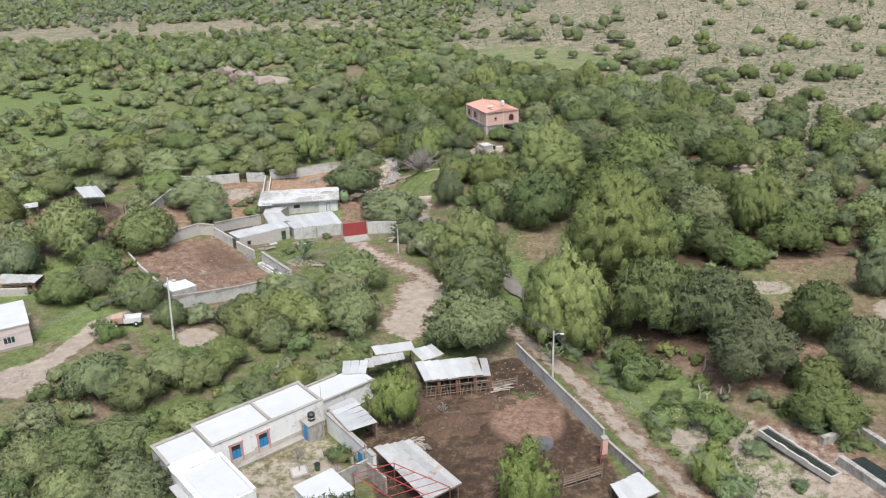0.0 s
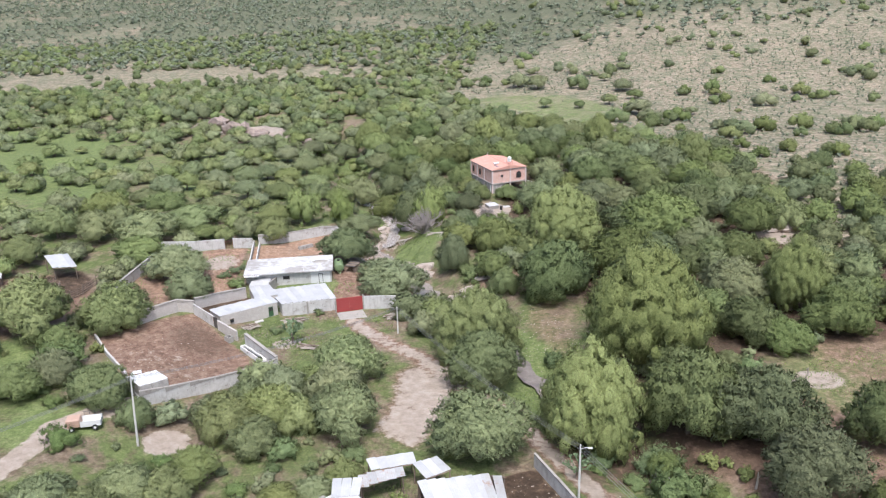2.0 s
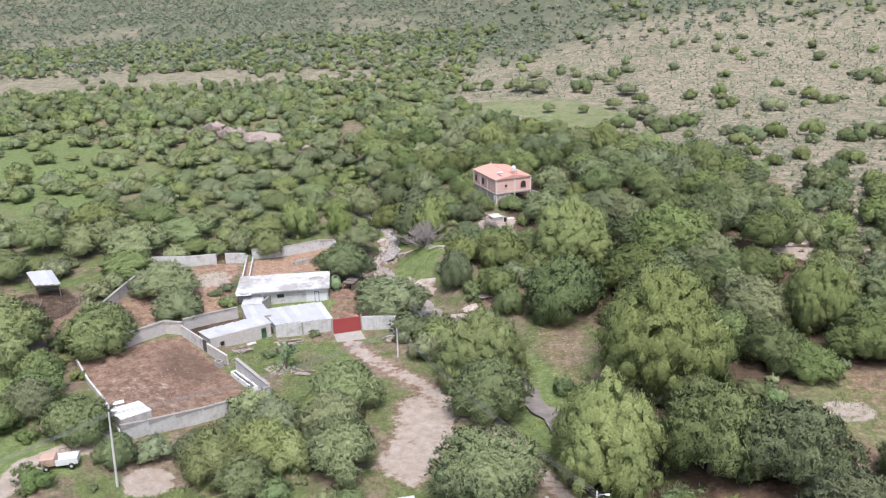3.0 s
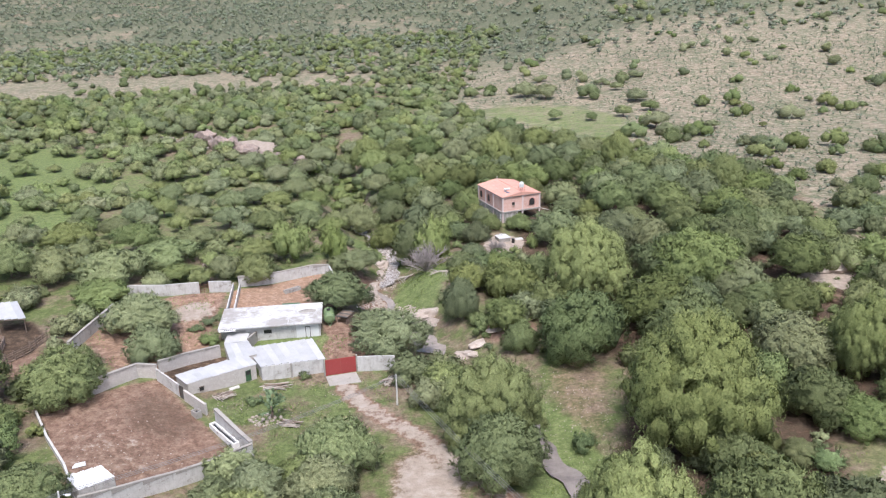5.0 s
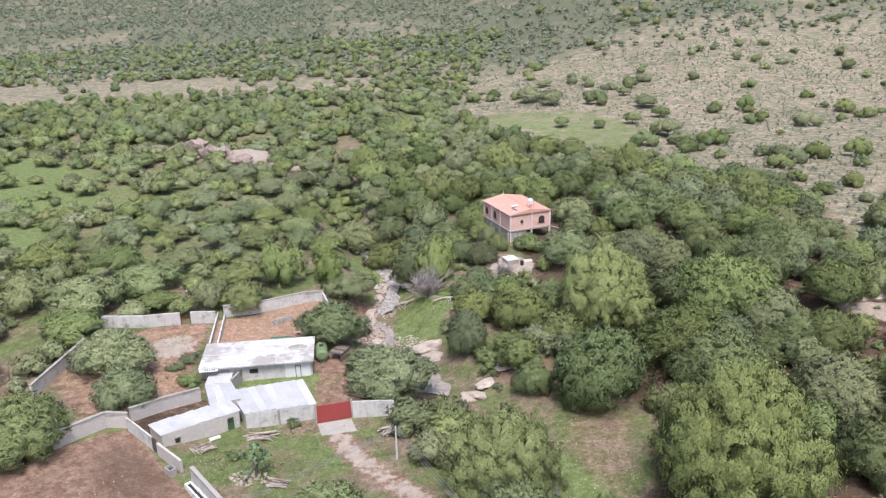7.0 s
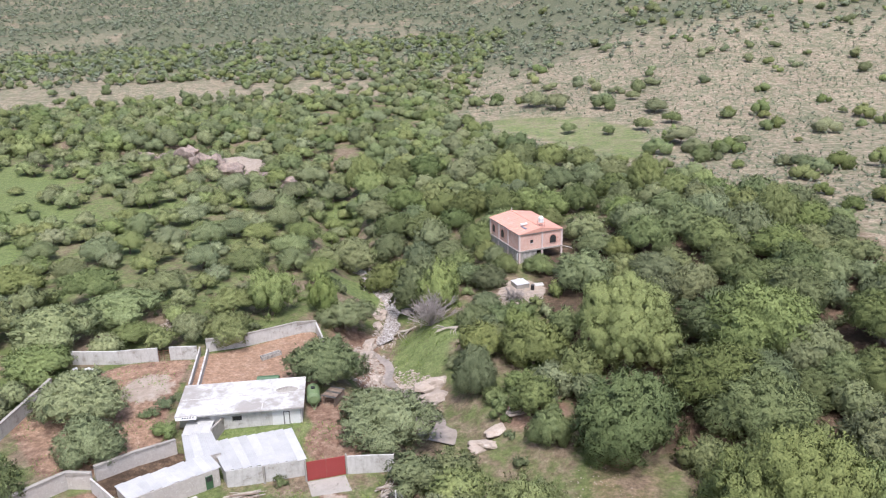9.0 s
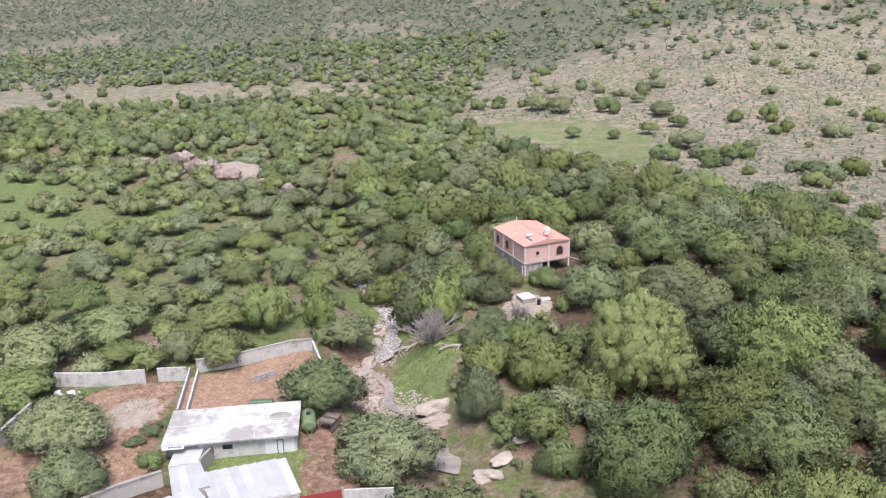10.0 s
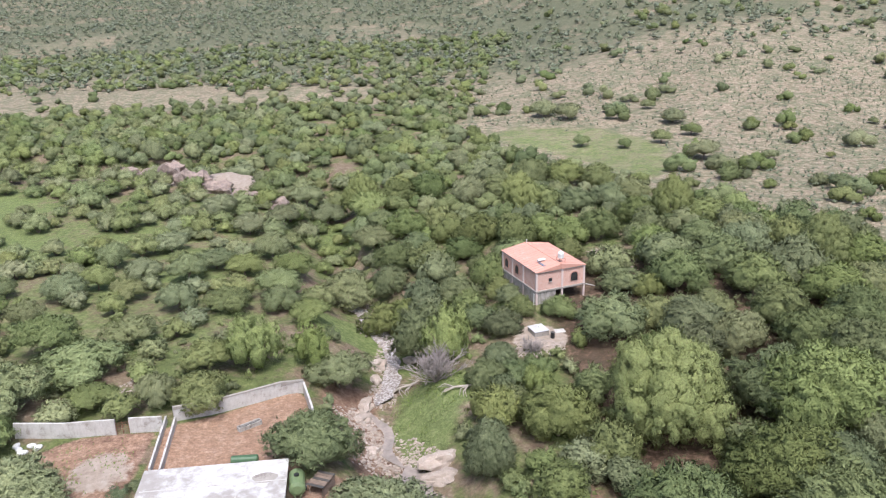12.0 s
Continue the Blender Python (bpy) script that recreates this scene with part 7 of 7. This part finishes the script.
ring = [pd.verts.new((1.05 * math.cos(i * 0.393) * (1 + 0.15 * math.sin(i * 1.3)), 1.35 * math.sin(i * 0.393) * (1 + 0.12 * math.cos(i * 1.9)), 0.0)) for i in range(16)]
pd.faces.new(ring)
solid("puddle", pd, PUDDLE, "dark puddle of muddy water in a corral", "water", m=pose(10.4, 75.0, gz(10.4, 75.0) + 0.09), kind="structure")


def rail_fence(name, line, H, rails, seed, label):
    rng = random.Random(seed)
    x0, y0 = line[0]
    f = thing(name, x0, y0, 0, 0, label, "fence", kind="")
    for (ax, ay), (bx, by) in zip(line, line[1:]):
        k = max(1, round(math.hypot(bx - ax, by - ay) / 1.5))
        for i in range(k + 1):
            x, y = ax + (bx - ax) * i / k, ay + (by - ay) * i / k
            part("post", tube([(x - x0, y - y0, gz(x, y) - 0.4), (x - x0 + rng.uniform(-.08, .08), y - y0, gz(x, y) + H * rng.uniform(.95, 1.25))], [0.09, 0.07], 5), WOOD, f)
        for j in range(rails):
            z = H * (j + 0.6) / rails
            part("rail", tube([(ax - x0, ay - y0, gz(ax, ay) + z + rng.uniform(-.08, .08)), (bx - x0, by - y0, gz(bx, by) + z + rng.uniform(-.08, .08))], [0.07, 0.05], 5), WOOD, f)
    return f


rail_fence("pole_fence", [(11.4, 67.4), (15.6, 69.2)], 1.5, 5, 1, "weathered pole fence of a corral")
rail_fence("pole_fence", [(5.4, 86.4), (8.6, 87.4)], 1.1, 4, 2, "tumbled pole fence beside a cattle shed")
log_pile(6.6, 86.6, 15, 16, 3.0, 6, "spilled grey poles on manure", 1.1)
rail_fence("pole_fence", [(-62.6, 140.8), (-61.0, 144.6), (-60.4, 148.6)], 1.4, 4, 3, "grey pole fence of a stock pen")
rail_fence("pole_fence", [(-71.6, 149.4), (-68.4, 148.0), (-66.0, 147.2), (-64.4, 142.2), (-62.6, 140.8)], 1.4, 4, 4, "grey pole fence of a stock pen")
open_shed("stock_shelter", [(-68.4, 150.6), (-64.6, 151.4), (-68.6, 157.2), (-72.4, 156.2)], [1.7, 1.5, 2.0, 2.1], -0.8, "blue-grey tin stock shelter on white posts", SHEET, 21)
open_shed("tin_hut", [(-79.4, 146.8), (-76.4, 148.2), (-77.4, 150.4), (-80.2, 149.0)], [1.0, 1.0, 1.2, 1.2], -0.8, "small white tin hut", SHEET, 22)
open_shed("tin_shelter", [(-67.4, 112.4), (-61.0, 112.8), (-60.5, 114.8), (-67.2, 115.4)], [1.0, 1.0, 1.3, 1.3], -0.8, "old dark tin shelter behind a low wall", RUSTSHEET, 23, (0, 1))
wall_run("old_wall", [(-70.0, 111.8), (-62.0, 112.0)], 1.2, 0.3, RUBBLE, "rough stone wall under a tin roof", cap=False)
# pale pink house at the west edge
h = thing("pink_house", -54.3, 96.5, -0.8, 120, "small pale pink house with a white flat roof", "house")
wall = wall_with_holes(h, 8.0, -0.5, 3.0, 0.2, [], PINKWALL, -0.0, "wall")
part("wall", box(0, 0.2, 0.2, 7.0, -0.5, 3.0), PINKWALL, h)
part("wall", box(7.8, 8.0, 0.2, 7.0, -0.5, 3.0), PINKWALL, h)
part("wall", box(0.2, 7.8, 6.8, 7.0, -0.5, 3.0), PINKWALL, h)
part("roof", box(-0.12, 8.12, -0.12, 7.12, 3.0, 3.2, 0.03), ROOFWHITE, h, "white coated flat roof")
w = part("window", box(-0.02, 0.05, 1.9, 3.3, 0.9, 1.8), DARK, h, "white-framed barred window")
for y in (1.9, 2.35, 2.8, 3.25):
    part("bar", box(-0.06, -0.025, y, y + 0.07, 0.86, 1.86), WHITEMETAL, w)
for z in (0.84, 1.8):
    part("window_frame", box(-0.06, -0.022, 1.86, 3.36, z, z + 0.06), WHITEMETAL, w)
part("baseboard", box(-0.04, -0.003, 0, 7, -0.4, 0.25), CONCRETE, h)
sheet_house("pen_shelter", [(-39.2, 108.4), (-36.4, 110.8), (-38.6, 112.8), (-41.6, 110.8)], [0.75, 0.55, 0.65, 0.85], -1.4, BLOCK, "block shelter with a white tin roof in a pen corner", sheets=WHITEMETAL, seed=24)


def pickup(x, y, rz):
    t = thing("cart_trailer", x, y, None, rz, "small white farm trailer with a faded orange box", "trailer")
    bed = part("bed", box(-0.1, 2.2, -0.75, 0.75, 0.45, 0.6, 0.02), WHITEMETAL, t)
    for y0, y1 in ((-0.75, -0.7), (0.7, 0.75)):
        part("side_board", box(-0.1, 2.2, y0, y1, 0.6, 1.2), WHITEMETAL, bed)
    part("end_board", box(2.15, 2.2, -0.7, 0.7, 0.6, 1.2), WHITEMETAL, bed)
    part("cab_box", box(-1.7, -0.15, -0.75, 0.75, 0.5, 1.5, 0.08), ORANGE, t, "faded orange metal box")
    for i in range(4):
        part("stake", tube([(0.2 + i * 0.6, 0.72, 1.2), (0.2 + i * 0.6, 0.72, 1.75)], [0.03, 0.03], 4), IRON, t)
    part("top_rail", tube([(0, 0.72, 1.75), (2.1, 0.72, 1.75)], [0.03, 0.03], 4), IRON, t)
    for wx in (-1.1, 1.5):
        for wy in (-0.9, 0.72):
            wh = part("wheel", tube([(wx, wy, 0.33), (wx, wy + 0.18, 0.33)], [0.33, 0.33], 14), BLACKTANK, t)
            part("rim", tube([(wx, wy - 0.01, 0.33), (wx, wy + 0.19, 0.33)], [0.16, 0.16], 10), WHITEMETAL, wh)


pickup(-43.9, 101.6, 12)

# south-east: long trough and square pond
trough(39.2, 67.4, 117, 9.4, 1.5, 0.5, RUBBLE, "long old stone trough full of dark water", water=True)
q = thing("pond_basin", 40.0, 69.0, None, 0, "square masonry pond with dark weedy water", "pond")
z0 = gz(40.0, 69.0)
for a, b, c, d in ((39.3, 72.4, 44.2, 74.2), (44.2, 74.2, 47.5, 66.0), (39.8, 69.2, 43.5, 60.5)):
    L = math.hypot(c - a, d - b)
    nx, ny = -(d - b) / L * 0.3, (c - a) / L * 0.3
    part("wall_bay", prism([(a - nx - 40, b - ny - 69), (c - nx - 40, d - ny - 69), (c + nx - 40, d + ny - 69), (a + nx - 40, b + ny - 69)], -0.8, 1.0), BLOCK, q, "stained grey masonry wall")
part("water_or_dark", prism([(0.6, 0.3), (2.6, 0.9), (6.2, -7.0), (4.0, -8.2)], -0.6, 0.26), POND, q)


for x, y, r in ((43.4, 71.6, 1.3), (41.4, 71.4, 1.0), (45.4, 69.0, 0.9), (40.2, 74.6, 1.1)):
    plant("bush", x, y, r, int(x), 0.6)
# low growth between the track and the creek
for i in range(30):
    rng = random.Random(300 + i)
    y = rng.uniform(66, 108)
    x = np.interp(y, (62, 84, 104), (32, 26, 18)) + rng.uniform(-5.5, 5.0)
    if float(away(x, y, TRACK)) > 2.8:
        plant("bush", float(x), y, rng.uniform(0.8, 2.1), i, rng.uniform(0.5, 0.9))
for i in range(60):
    rng = random.Random(500 + i)
    x, y = rng.uniform(-62, -6), rng.uniform(66, 112)
    if not is_open(x, y, 1.0):
        plant("bush", x, y, rng.uniform(0.7, 1.7), i, rng.uniform(0.7, 1.1))


# weeds in the corral, along its wall and in the farm's side yard
for i, (x, y, r, tall) in enumerate(((9.0, 84.5, 0.6, 0.5), (9.9, 85.2, 0.5, 0.5), (8.2, 85.4, 0.5, 0.5), (9.6, 84.2, 0.4, 0.5), (10.6, 84.9, 0.4, 0.5), (14.0, 84.6, 0.7, 0.6), (14.7, 82.6, 0.8, 0.5), (15.4, 81.0, 0.7, 0.6),
                                     (16.0, 79.2, 0.8, 0.5), (16.8, 77.4, 0.7, 0.6), (17.4, 75.6, 0.7, 0.5), (-37.6, 153.0, 1.5, 0.6), (-36.2, 154.6, 1.3, 0.6), (-38.8, 150.6, 1.4, 0.6))):
    plant("bush", x, y, r, i, tall)


def stump(x, y, h, seed):
    rng = random.Random(seed)
    bm = tube([(0, 0, -0.3), (rng.uniform(-.1, .1), rng.uniform(-.1, .1), h * 0.5), (rng.uniform(-.3, .3), rng.uniform(-.3, .3), h)], [0.16, 0.11, 0.06], 6)
    for i in range(2):
        a = rng.uniform(0, 6.28)
        tube([(0, 0, h * 0.5), (0.35 * math.cos(a), 0.35 * math.sin(a), h * 0.75)], [0.06, 0.03], 5, bm)
    solid("dead_stump", bm, BRANCH, "bleached dead stump standing in bare earth", "stump", "dead stumps", m=pose(x, y, gz(x, y)))


for i, (x, y, h) in enumerate(((32.2, 89.5, 2.2), (30.3, 84.5, 1.8), (31.0, 84.0, 1.1), (32.6, 84.1, 1.2), (33.6, 84.2, 1.3), (23.6, 91.0, 2.0), (47.4, 112.2, 1.3))):
    stump(x, y, h, 70 + i)


def sack(x, y, rz, seed):
    rng = random.Random(seed)
    bm = bmesh.new()
    bmesh.ops.create_icosphere(bm, subdivisions=2, radius=0.5)
    for v in bm.verts:
        k = 1 + 0.12 * math.sin(v.co.x * 9 + seed) * math.sin(v.co.y * 8)
        v.co = Vector((v.co.x * 1.25 * k, v.co.y * 0.8 * k, max(v.co.z, -0.3) * 0.6 * k + 0.16))
    for f in bm.faces:
        f.smooth = True
    solid("sack", bm, WHITEMETAL, "full white sack lying in a yard", "sack", "sacks by a wall", m=pose(x, y, gz(x, y), 0, 0, rz))


for i, (x, y) in enumerate(((-51.2, 163.0), (-50.3, 162.6), (-52.3, 162.2), (-51.6, 161.6), (-53.0, 163.0))):
    sack(x, y, i * 67, i)


# ---------------------------------------------------------------- power line
def pole(name, x, y, H, material, label, arm=True, lamp=None, lean=0.0, rz=0):
    p = thing(name, x, y, None, rz, label, "pole")
    part("shaft", tube([(0, 0, -0.6), (lean * 0.5, 0, H * 0.5), (lean, 0, H)], [0.14, 0.12, 0.08], 8), material, p)
    if arm:
        part("crossarm", box(lean - 0.7, lean + 0.7, -0.05, 0.05, H - 0.45, H - 0.35), WOOD, p)
        for u in (-0.55, 0.0, 0.55):
            part("insulator", tube([(lean + u, 0, H - 0.35), (lean + u, 0, H - 0.18)], [0.04, 0.05], 6), WHITEMETAL, p)
    if lamp:
        arm_ = part("lamp_arm", tube([(lean, 0, H - 0.5), (lean + lamp * 0.6, 0, H - 0.35), (lean + lamp, 0, H - 0.4)], [0.035, 0.035, 0.03], 5), GALV, p)
        part("lamp_head", box(lean + lamp - 0.1, lean + lamp + 0.35, -0.12, 0.12, H - 0.5, H - 0.36, 0.03), WHITEMETAL, arm_)
    return p


pole("street_lamp", 13.2, 88.9, 6.5, POLECON, "grey concrete pole with a street lamp beside the track", arm=False, lamp=0.9)
pole("utility_pole", -7.7, 132.0, 4.5, POLECON, "short grey concrete pole at the end of the track", arm=False)
pole("utility_pole", -36.9, 99.5, 9.2, POLECON, "tall leaning concrete power pole", arm=False, lamp=0.7, lean=0.5)


def wires(a, b, n, gap, sag, label):
    A, B = Vector(a), Vector(b)
    side = (B - A).cross(Vector((0, 0, 1))).normalized()
    w = thing("power_line", A.x, A.y, 0, 0, label, "cable")
    for i in range(n):
        o = side * gap * (i - (n - 1) / 2)
        pts = [A.lerp(B, t / 14) + o - Vector((A.x, A.y, 4 * sag * (t / 14) * (1 - t / 14))) for t in range(15)]
        pts = [Vector((p.x, p.y, p.z)) for p in pts]
        part("wire", tube(pts, [0.02] * 15, 4), WIRE, w)


zl, zp, z3 = gz(13.2, 88.9) + 6.2, gz(-7.7, 132.0) + 4.3, gz(-36.9, 99.5) + 8.9
wires((13.2, 88.9, zl), (-7.7, 132.0, zp), 3, 0.3, 0.9, "three sagging grey cables above the track")
wires((33.0, 46.0, zl), (13.2, 88.9, zl), 3, 0.3, 0.9, "three sagging grey cables above the track")
wires((-36.4, 99.5, z3), (-7.7, 132.0, zp), 3, 0.3, 1.0, "three sagging cables across the yard")
wires((-78.0, 62.0, z3), (-36.4, 99.5, z3), 3, 0.3, 1.0, "three sagging cables over the lane")


# ---------------------------------------------------------------- grass
def tufts(name, areas, n, size, seed, label):
    """Blades in small fans on open ground."""
    rng = np.random.default_rng(seed)
    P = []
    for ring, share in areas:
        r = np.array(ring)
        lo, hi = r.min(0), r.max(0)
        k = int(n * share)
        x, y = rng.uniform(lo[0], hi[0], k * 2), rng.uniform(lo[1], hi[1], k * 2)
        ok = (inside(x, y, ring, 0.1) > 0.5) & (away(x, y, TRACK) > 2.6) & (ripple(x, y, 1.3, 0.4) + 0.8 * ripple(x, y, 3.1, 1.2) + rng.normal(0, 0.3, k * 2) > 0.1)
        P.append(np.stack([x[ok], y[ok]], 1)[:k])
    P = np.concatenate(P)
    k = len(P)
    z = ground_z(P[:, 0], P[:, 1])
    base = np.concatenate([P, z[:, None] - 0.03], 1)
    vs = []
    for j in range(3):
        a = rng.uniform(0, 6.283, k)
        s = size * rng.uniform(0.5, 1.3, k)
        d = np.stack([np.cos(a), np.sin(a), np.zeros(k)], 1)
        up = np.stack([np.cos(a + 1.4) * 0.5, np.sin(a + 1.4) * 0.5, np.ones(k)], 1)
        vs.append(np.stack([base - d * s[:, None] * 0.35, base + d * s[:, None] * 0.35, base + up * s[:, None]], 1))
    v = np.concatenate(vs, 0).reshape(-1, 3)
    up = np.tile(np.array([[0.0, 0.0, 1.0]]), (len(v), 1))
    me = leaf_mesh(name, v, np.arange(len(v)).reshape(-1, 3), up, np.repeat(rng.random(3 * k), 3))
    t = me.attributes.new("tint", "FLOAT", "POINT")
    t.data.foreach_set("value", np.repeat(np.tile(rng.random(k), 3), 3).astype(np.float32))
    me.materials.append(GRASS)
    return tagged(new(name, me), label, "grass", kind="stuff")


VERGE = [(9, 108), (14, 100), (19, 88), (24, 78), (22, 90), (17, 104), (12, 114), (5, 124), (2, 122)]
CREEKBANK = [(33, 60), (28, 72), (23, 86), (18, 98), (22, 104), (28, 92), (33, 80), (37, 66)]
tufts("grass", [(GATEYARD, 0.1), (CREEKMEADOW, 0.07), (WESTFIELD, 0.22), (VERGE, 0.16), (INNERYARD, 0.05), (NORTHGLADE, 0.08), (EASTFLAT, 0.1), (COURT, 0.006), (SIDEYARD, 0.05), (CREEKBANK, 0.12)], 30000, 0.2, 9, "tufts of green grass and weeds")
